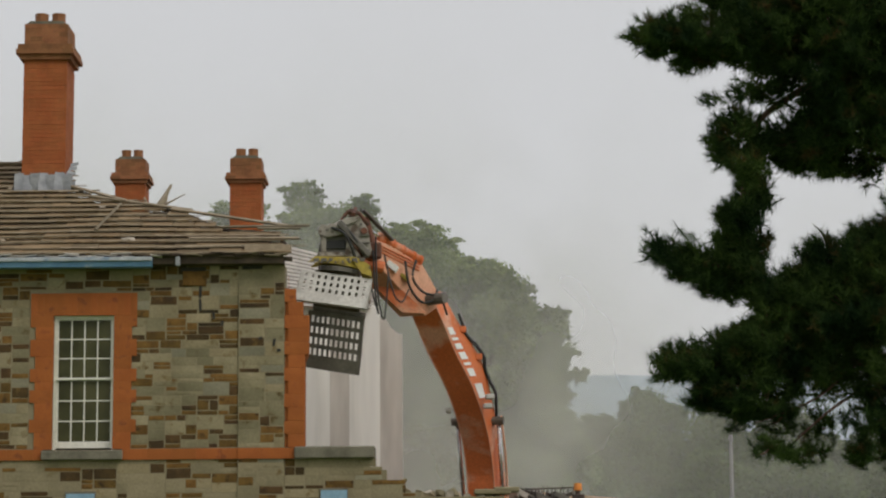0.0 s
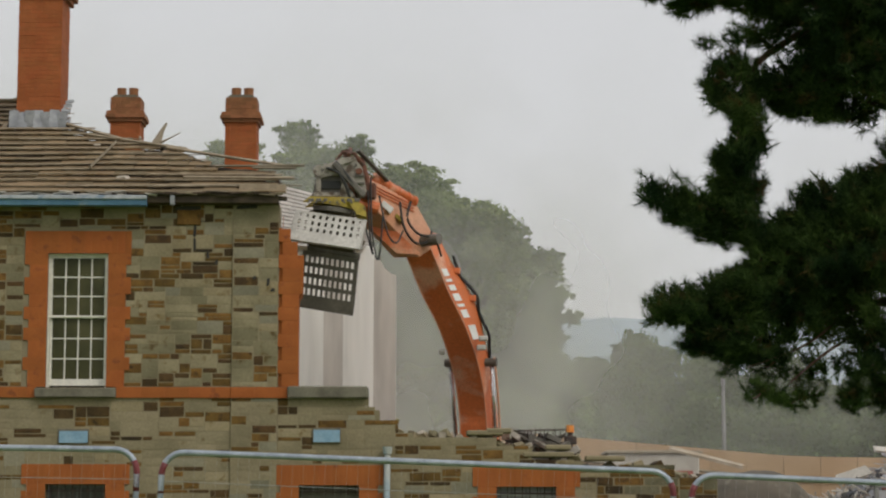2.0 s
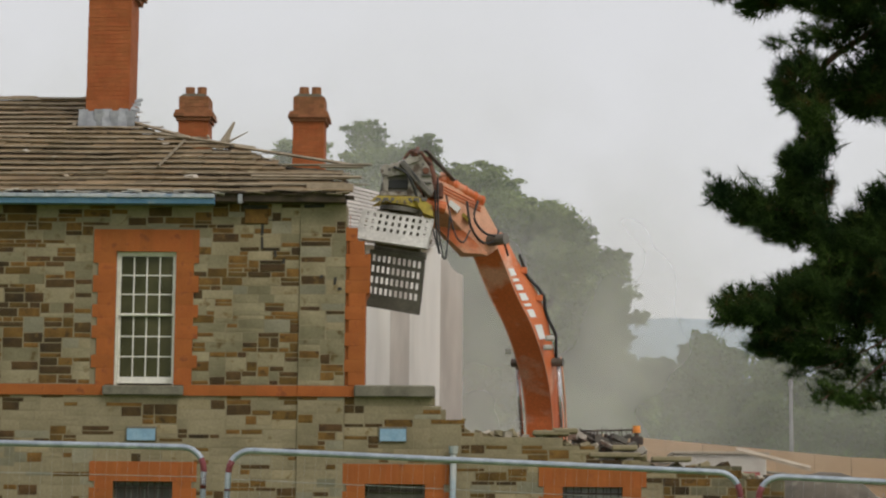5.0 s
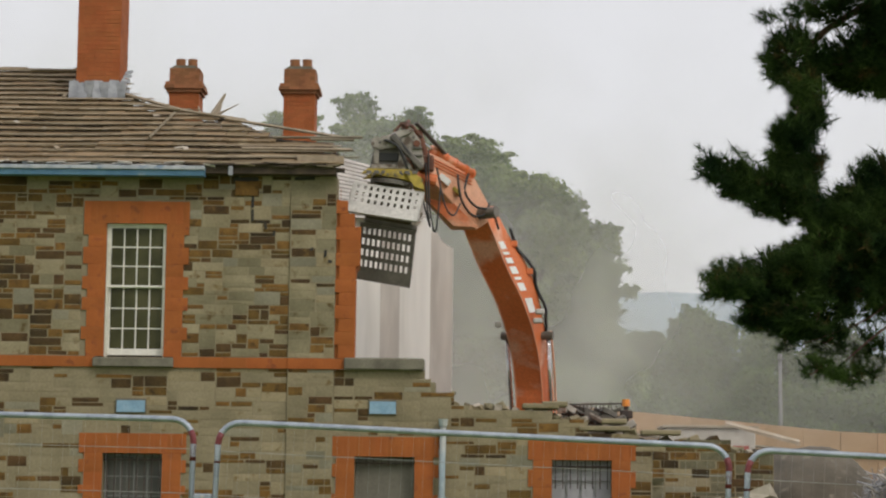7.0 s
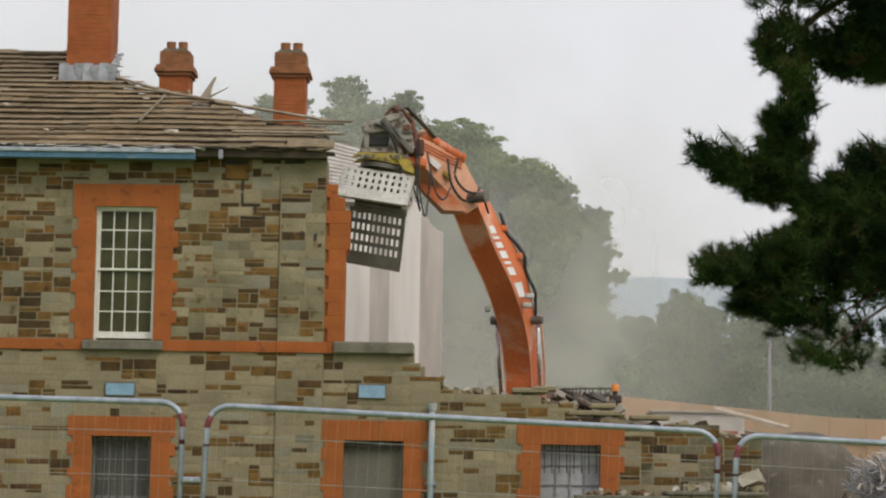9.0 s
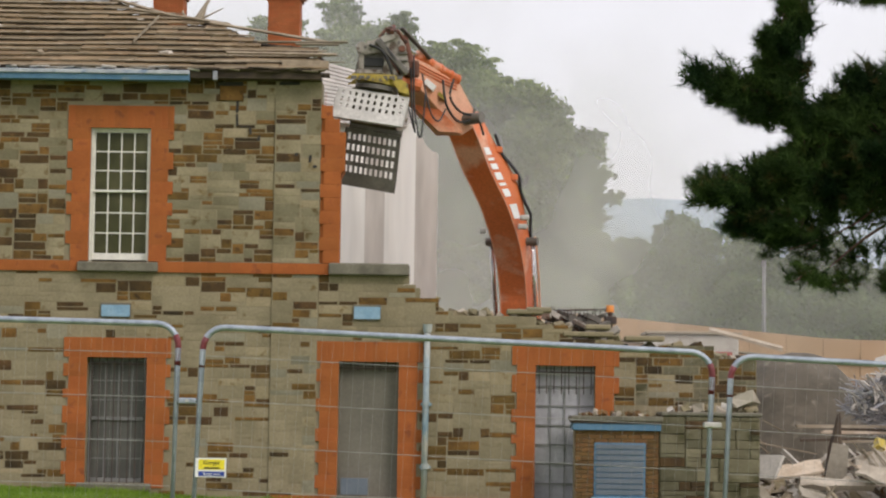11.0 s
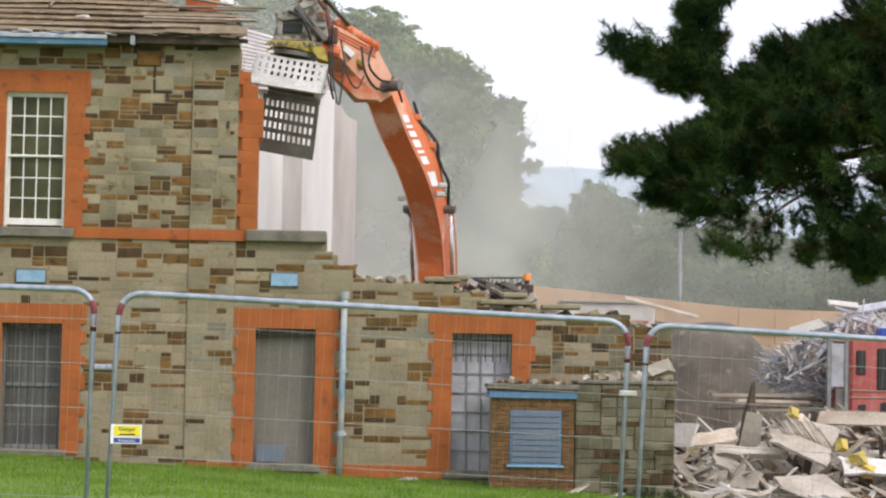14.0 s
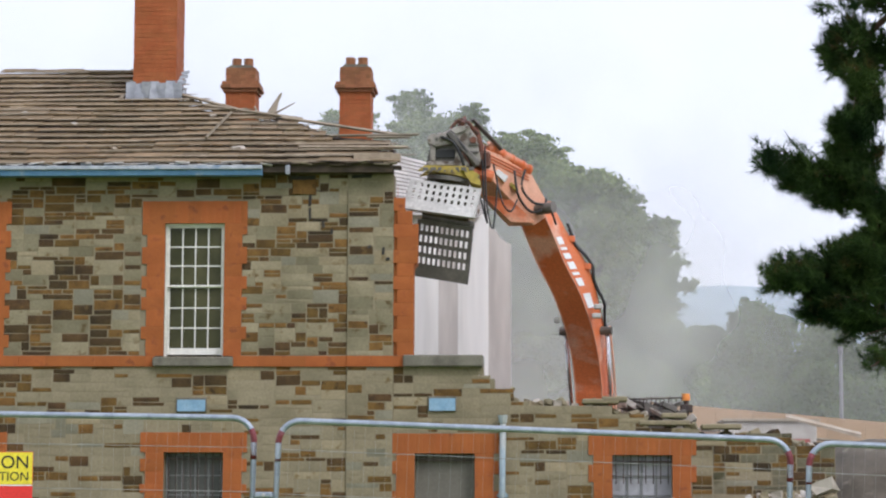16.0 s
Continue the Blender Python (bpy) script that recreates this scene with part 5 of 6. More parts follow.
part("yoke", made(prism, [(-2.38, 7.50), (-2.25, 7.60), (-1.50, 7.58), (-1.24, 7.42), (-1.22, 7.22), (-1.40, 7.28), (-1.55, 7.50), (-2.2, 7.52)], "y", 40.92, 41.0), YELLOW, rot)
part("yoke", made(prism, [(-2.38, 7.50), (-2.25, 7.60), (-1.50, 7.58), (-1.24, 7.42), (-1.22, 7.22), (-1.40, 7.28), (-1.55, 7.50), (-2.2, 7.52)], "y", 41.6, 41.68), YELLOW, rot)
part("hub", made(box, -2.3, -1.45, 41.05, 41.5, 6.55, 7.36, 0.04, pose(0, 0, 0)), MUDDY, ex, "dark muddy grapple hub")


def jaw(tl, tr, bl, cols, rows, hole, lip, material, label, shift):
    """A perforated shell: strips of plate round rows of oval holes, a solid lip and side cheeks."""
    tl, tr, bl = Vector(tl), Vector(tr), Vector(bl)
    u, v = tr - tl, bl - tl
    w, h = u.length, v.length
    n = u.cross(v).normalized()
    bm = bmesh.new()
    P = lambda a, b, t=0.0: tl + u * a + v * b + n * t

    def slab(a0, a1, b0, b1, th=0.03):
        q = [P(a0, b0), P(a1, b0), P(a1, b1), P(a0, b1)]
        f = [bm.verts.new(x) for x in q]
        g = [bm.verts.new(x + n * th) for x in q]
        bm.faces.new(f), bm.faces.new(g)
        for k in range(4):
            bm.faces.new((f[k], f[(k + 1) % 4], g[(k + 1) % 4], g[k]))

    top, bottom = 0.04, 1 - lip
    ph = (bottom - top) / rows
    hh = ph * hole[1]
    slab(0, 1, 0, top)
    slab(0, 1, bottom, 1.0, 0.05)
    for r in range(rows):
        b0 = top + r * ph
        gap = (ph - hh) / 2
        slab(0, 1, b0, b0 + gap), slab(0, 1, b0 + ph - gap, b0 + ph)
        pw = 0.94 / cols
        hw = pw * hole[0]
        off = 0.03 + (shift * r)
        x = 0.0
        for c in range(cols + 1):
            x1 = off + c * pw + (pw - hw) / 2 if c < cols else 1.0
            x1 = min(1.0, x1)
            if x1 > x:
                slab(x, x1, b0 + gap, b0 + ph - gap)
            x = x1 + hw
    j = part("jaw", bm, material, ex, label)
    for a in (0.0, 1.0):
        bm = bmesh.new()
        q = [P(a, 0), P(a, 1), P(a, 0.8, 0.22), P(a, 0.1, 0.3)]
        d = u.normalized() * 0.03
        f = [bm.verts.new(x - d / 2) for x in q]
        g = [bm.verts.new(x + d / 2) for x in q]
        bm.faces.new(f), bm.faces.new(g)
        for k in range(4):
            bm.faces.new((f[k], f[(k + 1) % 4], g[(k + 1) % 4], g[k]))
        part("cheek", bm, material, j)
    return j


# Upper jaw is coloured as lit steel, lower jaw as shaded steel.
jaw((-2.50, 40.98, 7.36), (-1.22, 40.98, 7.18), (-2.62, 40.68, 6.78), 10, 3, (0.40, 0.58), 0.30, STEEL_P, "worn upper grapple jaw coloured pale as lit, rows of holes", 0.004)
jaw((-2.36, 41.0, 6.62), (-1.38, 41.0, 6.46), (-2.46, 41.28, 5.60), 10, 4, (0.55, 0.62), 0.20, STEEL_D, "lower grapple jaw coloured dark as shaded, rows of oval holes", -0.004)
part("jaw_hinge", made(rod, (-2.3, 41.1, 6.66), (-1.34, 41.1, 6.50), 0.07, 10), STEEL_D, ex)
# hoses that hang from the stick's nose
for a, b, c, d in (((-1.15, 41.2, 8.0), (-1.12, 41.1, 7.0), (-1.00, 41.1, 6.45), (-0.92, 41.2, 7.3)), ((-1.2, 41.2, 7.75), (-1.16, 41.1, 6.95), (-1.1, 41.1, 6.55), (-1.28, 41.15, 7.2)), ((-1.0, 41.5, 7.7), (-0.84, 41.4, 7.0), (-0.68, 41.5, 6.82), (-0.56, 41.9, 7.1))):
    part("hose", made(tube, smooth_path([a, b, c, d], 6), 0.017, 6), RUBBER, ex, "hanging black hydraulic hose", smooth=True)
for pts in (((-0.62, 42.0, 7.66), (-0.55, 41.98, 7.2), (-0.34, 42.2, 6.92), (-0.10, 42.5, 6.98), (-0.02, 42.6, 7.2)), ((-0.42, 42.2, 7.70), (-0.48, 42.1, 7.35), (-0.28, 42.3, 7.10), (0.02, 42.6, 7.05), (0.16, 42.9, 6.75))):
    part("hose", made(tube, smooth_path(pts, 6), 0.024, 6), RUBBER, ex, "black hydraulic hose", smooth=True)
part("elbow_pin", made(rod, (-0.35, 42.75, 7.0), (0.12, 42.45, 7.02), 0.11, 12), STEEL_D, ex)
part("bracket_clutter", made(box, -1.3, -1.05, 41.2, 41.4, 7.6, 7.9, 0.03), STEEL_R, ex)
# body, cab deck and tracks
body = part("body", made(box, 1.25, 3.0, 46.0, 50.0, 1.1, 3.20, 0.06), STEEL_D, ex, "dark dusty engine deck")
rd = random.Random(91)
for i in range(15):
    x = 1.5 + i * 0.085
    part("rail_post", made(rod, (x, 46.1 + rd.uniform(-0.05, 0.05), 3.1), (x + rd.uniform(-0.03, 0.03), 46.1, 3.60 + rd.uniform(-0.03, 0.06)), 0.011, 5), IRON, body)
part("hand_rail", made(rod, (1.45, 46.1, 3.56), (2.78, 46.1, 3.60), 0.016, 6), IRON, body)
for i in range(46):
    x = rd.uniform(1.3, 2.85)
    z = rd.uniform(3.1, 3.54 - 0.12 * max(0, x - 2.0))
    m = Matrix.Translation((x, 46.0 + rd.uniform(-0.1, 0.5), z)) @ pose(0, 0, 0, rd.uniform(-20, 20), rd.uniform(-35, 35), rd.uniform(-30, 30))
    part("deck_clutter", made(box, -rd.uniform(0.06, 0.2), rd.uniform(0.06, 0.2), -0.08, 0.08, -rd.uniform(0.02, 0.08), rd.uniform(0.02, 0.08), 0.01, m), rd.choice((STEEL_D, IRON, HEADSTEEL, STEEL_D)), body)
part("sloping_cover", made(prism, [(1.95, 3.50), (2.95, 3.16), (2.95, 2.98), (1.95, 3.28)], "y", 45.9, 46.05), STEEL_D, body)
part("sloping_cover", made(prism, [(2.3, 3.18), (3.0, 2.98), (3.0, 2.86), (2.3, 3.02)], "y", 45.7, 45.8), HEADSTEEL, body)
bc = part("beacon", made(rod, (2.80, 46.1, 3.54), (2.80, 46.1, 3.68), 0.085, 12, 0.075), AMBER, body, "amber warning beacon")
part("beacon_stand", made(rod, (2.80, 46.1, 3.0), (2.80, 46.1, 3.54), 0.05, 8), IRON, bc)
part("control_box", made(box, 2.68, 2.93, 46.0, 46.2, 3.30, 3.46, 0.015), IRON, body)
for x in (0.9, 3.1):
    tr_ = part("track", made(box, x, x + 0.6, 45.6, 50.2, -0.3, 0.75, 0.25), RUBBER, ex, "steel crawler track")
part("turntable", made(rod, (2.2, 48, 0.6), (2.2, 48, 1.15), 0.9, 20), STEEL_D, ex)
# hoses and pins over the head
for pts in (((-1.78, 41.0, 8.26), (-1.62, 40.95, 8.05), (-1.48, 40.95, 7.86), (-1.34, 41.0, 7.62)), ((-1.95, 41.0, 8.14), (-1.72, 40.93, 8.02), (-1.58, 40.95, 7.75), (-1.50, 41.0, 7.50))):
    part("hose", made(tube, smooth_path(pts, 5), 0.026, 6), RUBBER, ex, "black hydraulic hose", smooth=True)
for k in range(7):
    part("yoke_rib", made(box, -2.28 + 0.14 * k, -2.18 + 0.14 * k, 40.90, 40.92, 7.50, 7.56, 0.005), STEEL_D, rot)
# A black plate paints the deepest shade of the hanger opening.
part("slot_plate", made(box, -2.10, -1.70, 41.10, 41.14, 7.76, 7.92, 0.01), INK_AND_SHADE, head)
part("cross_pin", made(rod, (-1.36, 40.98, 8.08), (-1.36, 41.6, 8.08), 0.06, 10), STEEL_R, head)
# ---- demolition site beyond the house ----
rb = random.Random(77)


def mound(name, cx, cy, rx, ry, top, material, label, seed, rough=0.35, kind="structure"):
    """A heap of earth with an uneven skin, sunk into the ground."""
    nx, ny = 26, 20
    vs = []
    for j in range(ny + 1):
        for i in range(nx + 1):
            u, v = 2 * i / nx - 1, 2 * j / ny - 1
            d = min(1, math.hypot(u, v))
            x, y = cx + u * rx, cy + v * ry
            prof = (1 - d ** 2.2)
            z = ground_z(x, y) - 0.15 + (top - ground_z(x, y)) * prof + rough * prof * (noise.noise((x * 0.9 + seed, y * 0.9, 1.5)) + 0.5 * noise.noise((x * 2.7, y * 2.7, seed)))
            vs.append((x, y, z))
    w = nx + 1
    fs = [(j * w + i, j * w + i + 1, (j + 1) * w + i + 1, (j + 1) * w + i) for j in range(ny) for i in range(nx)]
    me = bpy.data.meshes.new(name)
    me.from_pydata(vs, [], fs)
    me.materials.append(material)
    for p in me.polygons:
        p.use_smooth = True
    return tagged(new(name, me), label, "earth heap", kind=kind)


mound("rubble_mound", 9.5, 44.5, 5.6, 3.8, 0.75, RUBBLE_FINE, "low mound of grey-brown rubble earth", 2.0)
mound("earth_bank", 7.9, 56.0, 2.9, 4.0, 3.25, SOIL, "steep bank of dark grey earth", 5.0, 0.15)
mound("scrap_mound", 10.9, 50.0, 2.6, 2.5, 2.4, SOIL, "mound of earth under scrap metal", 8.0)


def heap_z(x, y):
    d = min(1, math.hypot((x - 9.5) / 5.6, (y - 44.5) / 3.8))
    g = ground_z(x, y)
    return max(g, g - 0.15 + (0.75 - g) * (1 - d ** 2.2))


def plank(c, l, w, t, ax, ay, az, material, name, label, group):
    m = Matrix.Translation(c) @ Euler((ax, ay, az)).to_matrix().to_4x4()
    bm = bmesh.new()
    vs = box(bm, -l / 2, l / 2, -w / 2, w / 2, -t / 2, t / 2)
    for v in vs:
        v.co.x += rb.uniform(-0.06, 0.06) * min(1, l)
        v.co.z += rb.uniform(-0.3, 0.3) * t
        v.co = m @ v.co
    return tagged(part(name, bm, material), label, "debris", group=group)


# broken boards and slabs, nearest rows
for i in range(185):
    x, y = rb.uniform(5.15, 10.6), rb.uniform(40.0, 46.5)
    z = heap_z(x, y) + rb.uniform(0.02, 0.22)
    plank((x, y, z), rb.uniform(0.3, 1.4), rb.uniform(0.05, 0.2), rb.uniform(0.025, 0.06), rb.uniform(-0.9, 0.9), rb.uniform(-0.8, 0.8), rb.uniform(-1.5, 1.5), rb.choice((WOOD, WOOD, WOOD, LATH, LATH_D, CONC, CONC, PALE)), "broken_board", "splintered pale board lying in the rubble", "broken boards")
for i in range(260):
    x, y = rb.uniform(5.1, 10.6), rb.uniform(39.6, 46.0)
    r = rb.uniform(0.05, 0.2)
    bm = bmesh.new()
    rock(bm, (x, y, heap_z(x, y) + r * 0.4), r, rb, 0.8)
    tagged(part("masonry_lump", bm, rb.choice((CONC, CONC, STONE_P, PALE, BRICK_H))), "lump of broken masonry in the rubble", "rubble", group="masonry lumps")
for i in range(85):
    x, y = rb.uniform(5.3, 10.2), rb.uniform(40.2, 41.9)
    plank((x, y, heap_z(x, y) + rb.uniform(0.1, 0.5)), rb.uniform(0.25, 1.0), rb.uniform(0.04, 0.16), rb.uniform(0.02, 0.05), rb.uniform(-1.2, 1.2), rb.uniform(-0.9, 0.9), rb.uniform(-1.5, 1.5), rb.choice((WOOD, WOOD, PALE, CONC, CONC, LATH, LATH_D)), "broken_board", "splintered pale board lying in the rubble", "broken boards")
# spill at the edge of the lawn
for i in range(70):
    x, y = rb.uniform(5.05, 9.6), rb.uniform(38.7, 40.3)
    if i % 2:
        r = rb.uniform(0.05, 0.17)
        bm = bmesh.new()
        rock(bm, (x, y, heap_z(x, y) + r * 0.35), r, rb, 0.8)
        tagged(part("masonry_lump", bm, rb.choice((CONC, CONC, STONE_P, PALE))), "lump of broken masonry in the rubble", "rubble", group="masonry lumps")
    else:
        plank((x, y, heap_z(x, y) + rb.uniform(0.05, 0.2)), rb.uniform(0.3, 1.1), rb.uniform(0.06, 0.2), rb.uniform(0.025, 0.05), rb.uniform(-0.9, 0.9), rb.uniform(-0.5, 0.5), rb.uniform(-1.2, 1.2), rb.choice((WOOD, WOOD, PALE, CONC, LATH)), "broken_board", "splintered pale board lying in the rubble", "broken boards")
# big plaster sheets and slabs
for c, l, w, ax, az, m, lab in (((6.2, 40.3, -0.2), 0.9, 0.4, 0.8, -0.5, CONC, "pale broken slab in the rubble"), ((5.3, 41.2, 0.55), 0.7, 0.5, 1.0, -0.7, PALE, "white sheet leaning behind the annex"), ((8.9, 42.6, 0.9), 1.6, 0.3, 0.9, -0.5, WOOD, "splintered pale board on the rubble")):
    plank(c, l, w, 0.05, ax, 0.0, az, m, "rubble_sheet", lab, "rubble sheets")
for k in range(22):
    u = k / 22
    plank((7.2 + 0.95 * u, 41.32 - 0.05 * u, 0.66 - 0.22 * u + rb.uniform(-0.05, 0.05)), rb.uniform(0.75, 0.95), 0.016, 0.012, 0.3, 0.9 + rb.uniform(-0.05, 0.05), 0.3 + rb.uniform(-0.08, 0.08), rb.choice((CONC, WOOD, LATH)), "plaster_lath", "thin pale lath on the plaster sheet", "plaster laths")
def debris_sheet(corners, thick, material, label):
    """A slab through four corners (x, y, z), with a broken rim."""
    bm = bmesh.new()
    ring = []
    for k in range(4):
        p, q = Vector(corners[k]), Vector(corners[(k + 1) % 4])
        ring += [p.lerp(q, f) + Vector((rb.uniform(-0.03, 0.03), 0, rb.uniform(-0.03, 0.03))) for f in (0.0, 0.22, 0.45, 0.7, 0.86)]
    nrm = (Vector(corners[1]) - Vector(corners[0])).cross(Vector(corners[3]) - Vector(corners[0])).normalized() * thick
    f = [bm.verts.new(v) for v in ring]
    g = [bm.verts.new(v + nrm) for v in ring]
    bm.faces.new(f), bm.faces.new(g)
    for k in range(len(f)):
        m = (k + 1) % len(f)
        bm.faces.new((f[k], f[m], g[m], g[k]))
    return tagged(part("rubble_sheet", bm, material), label, "debris", group="rubble sheets")


debris_sheet(((6.86, 40.1, -0.14), (7.78, 40.2, -0.07), (8.48, 39.45, -0.58), (7.1, 39.5, -0.54)), 0.06, CONC, "large pale plaster slab at the edge of the lawn")
debris_sheet(((7.43, 41.9, 0.90), (8.40, 41.8, 0.73), (7.97, 40.9, 0.05), (6.95, 41.0, 0.50)), 0.05, CONC, "large ribbed sheet of plaster and lath")
debris_sheet(((8.25, 41.2, 0.22), (9.5, 41.2, 0.16), (9.5, 40.8, -0.09), (8.27, 40.8, -0.05)), 0.04, PALE, "long white sheet in the rubble")
debris_sheet(((5.59, 41.7, 0.54), (6.41, 41.8, 0.70), (6.46, 41.5, 0.49), (5.59, 41.4, 0.35)), 0.04, WOOD, "tan chipboard sheet in the rubble")
debris_sheet(((5.98, 41.3, 0.39), (7.32, 41.3, 0.375), (7.32, 41.15, 0.23), (5.98, 41.15, 0.25)), 0.12, CONC, "long dusty timber beam in the rubble")
debris_sheet(((5.85, 40.8, 0.27), (6.49, 40.8, 0.05), (6.47, 40.5, -0.16), (5.9, 40.5, 0.08)), 0.07, CONC, "grey broken slab leaning in the rubble")
for c in ((7.45, 41.45, 0.98), (8.3, 41.2, 0.42), (8.55, 41.0, 0.18), (8.75, 40.95, -0.02)):
    bm = bmesh.new()
    rock(bm, c, 0.115, rb, 1.1)
    tagged(part("yellow_foam", bm, FOAM), "torn piece of yellow insulation foam", "insulation", group="yellow foam pieces")
tagged(part("charred_post", made(tube, [(6.75, 42.4, 0.2), (6.8, 42.4, 0.9), (6.87, 42.4, 1.55)], [0.19, 0.14, 0.03], 5), LATH_D), "dark broken post standing in the rubble", "post")
tagged(part("leaning_board", made(prism, [(6.55, 0.3), (6.95, 0.3), (7.0, 0.95), (6.7, 1.0)], "y", 42.1, 42.16), CONC), "pale board leaning on the dark post", "board")
for i in range(9):
    x = rb.uniform(5.2, 6.6)
    plank((x, rb.uniform(46, 49), 0.75 + rb.uniform(0, 0.6)), rb.uniform(0.6, 1.3), 0.022, 0.022, 0, rb.uniform(0.1, 0.8), rb.uniform(-0.7, 0.7), LATH, "bent_rod", "bent pale metal rod in the rubble", "bent rods")
for k in range(5):
    plank((8.2 + rb.uniform(-0.6, 0.6), 46.5 + 0.1 * k, 1.0 + 0.07 * k + rb.uniform(-0.03, 0.03)), rb.uniform(1.0, 2.2), 0.1, 0.05, 0, rb.uniform(-0.05, 0.05), rb.uniform(-0.1, 0.1), LATH_D if k % 2 else WOOD, "stacked_board", "long board lying on the earth", "long boards")

ends = bmesh.new()
for i in range(150):
    x, y = rb.uniform(5.1, 9.2), rb.uniform(43.0, 52.0)
    l, w, t = rb.uniform(0.15, 0.8), rb.uniform(0.03, 0.12), rb.uniform(0.02, 0.05)
    m = Matrix.Translation((x, y, heap_z(x, y) + rb.uniform(0.03, 0.28))) @ Euler((rb.uniform(-1.0, 1.0), rb.uniform(-0.7, 0.7), rb.uniform(-1.5, 1.5))).to_matrix().to_4x4()
    box(ends, -l / 2, l / 2, -w / 2, w / 2, -t / 2, t / 2, 0, m)
tagged(part("board_ends", ends, CRUMBS), "splintered board ends scattered over the grey earth", "debris", kind="stuff")
bits = bmesh.new()
for i in range(1500):
    x, y = rb.uniform(5.05, 10.4), rb.uniform(39.2, 46.5)
    r = rb.uniform(0.02, 0.07)
    rock(bits, (x, y, heap_z(x, y) + r * 0.5 + rb.uniform(0, 0.06)), r, rb, 0.8)
tagged(part("fine_rubble", bits, CRUMBS), "small broken bits of brick, plaster and stone", "rubble", kind="stuff")
# scrap metal heap
sc = bmesh.new()
for i in range(1100):
    x = rb.uniform(8.1, 12.2)
    hmax = max(0.15, 1.75 - abs(x - 10.2) * 0.55)
    low = 1.5 - 0.5 * max(0.0, 1 - abs(x - 8.9) / 0.7)
    z = low + rb.random() * (hmax + 1.5 - low)
    c = Vector((x, 48.0 + rb.uniform(-0.6, 0.6) + (z - 1.5) * 0.3, z))
    d = Vector((rb.uniform(-1, 1), rb.uniform(-0.6, 0.6), rb.uniform(-0.45, 0.45))).normalized() * rb.uniform(0.12, 0.5)
    if i % 7 or z < 1.7:
        rod(sc, c - d, c + d, rb.uniform(0.006, 0.014), 4)
    else:
        box(sc, -d.length * 0.6, d.length * 0.6, -0.06, 0.06, -0.008, 0.008, 0, Matrix.Translation(c) @ Euler((rb.uniform(-1, 1), rb.uniform(-1, 1), rb.uniform(0, 3))).to_matrix().to_4x4())
tagged(part("scrap_heap", sc, SCRAP), "heap of tangled silver scrap metal and bent sheets", "scrap heap", kind="stuff")
sp = bmesh.new()
for i in range(240):
    x = rb.uniform(8.0, 12.0)
    z = 1.6 + rb.random() * max(0.2, 1.6 - abs(x - 10.0) * 0.5)
    box(sp, -rb.uniform(0.06, 0.22), rb.uniform(0.06, 0.22), -0.022, 0.022, -0.008, 0.008, 0, Matrix.Translation((x, 47.5 + rb.uniform(-0.3, 0.3), z)) @ Euler((rb.uniform(-1.5, 1.5), rb.uniform(-1.2, 1.2), rb.uniform(0, 3))).to_matrix().to_4x4())
tagged(part("scrap_strips", sp, PALE), "pale strips of torn sheet among the scrap", "scrap", kind="stuff")
for c, l, w, ay, m in (((9.85, 47.6, 3.10), 0.9, 0.3, 0.3, SCRAP), ((8.85, 47.6, 2.74), 0.7, 0.35, -0.32, PALE), ((9.6, 47.6, 3.25), 0.6, 0.2, 0.1, PALE), ((10.2, 47.6, 3.2), 0.7, 0.25, -0.2, SCRAP), ((9.3, 47.4, 2.5), 0.9, 0.14, -0.9, SCRAP), ((10.3, 47.5, 2.85), 1.2, 0.3, 0.3, SCRAP), ((8.9, 47.4, 1.95), 1.1, 0.06, -0.5, SCRAP)):
    plank(c, l, w, 0.03, 0.6, ay, 0.0, m, "metal_sheet", "bent pale metal sheet on the scrap heap", "metal sheets")

# red machine and grey steel frame at the edge of the site
red = empty("red_machine", (9.9, 46, 0.2), "red site machine parked beside the scrap heap", "machine")
part("body", made(box, 9.42, 11.4, 46.0, 48.0, 0.75, 2.50, 0.06), RED_M, red)
# Black boxes on the body paint the shade of its openings.
for x0, x1, z0, z1 in ((9.55, 9.74, 1.75, 2.25), (9.98, 10.4, 1.45, 2.3), (9.6, 9.75, 0.85, 1.15), (10.05, 10.3, 0.9, 1.2)):
    part("opening", made(box, x0, x1, 45.96, 46.02, z0, z1, 0.02), INK_AND_SHADE, red)
for z in (1.28, 0.92, 1.42):
    part("panel_seam", made(box, 9.43, 11.3, 45.975, 46.0, z, z + 0.025), LATH, red)
part("wheel", made(rod, (10.2, 46.0, 0.42), (10.2, 46.3, 0.42), 0.42, 16), RUBBER, red)
part("wheel", made(rod, (11.1, 46.0, 0.42), (11.1, 46.3, 0.42), 0.42, 16), RUBBER, red)
part("blue_tank", made(box, 10.05, 10.6, 46.1, 46.5, 2.51, 2.72, 0.02), BLUEB, red, "blue plastic tank")
fr = empty("steel_frame", (9.2, 46.2, 0.5), "grey steel door frame standing in the site", "steel frame")
for x in (8.98, 9.33):
    part("post", made(box, x - 0.04, x + 0.04, 45.9, 46.0, 0.3, 2.42, 0.008), GREYP, fr)
part("panel", made(box, 9.03, 9.29, 45.93, 45.96, 1.5, 2.38), BOARD_P, fr)
part("panel", made(box, 9.12, 9.29, 45.93, 45.96, 0.5, 1.45), STEEL_D, fr)
part("top_rail", made(box, 8.94, 9.37, 45.89, 46.01, 2.425, 2.5, 0.01), GREYP, fr)

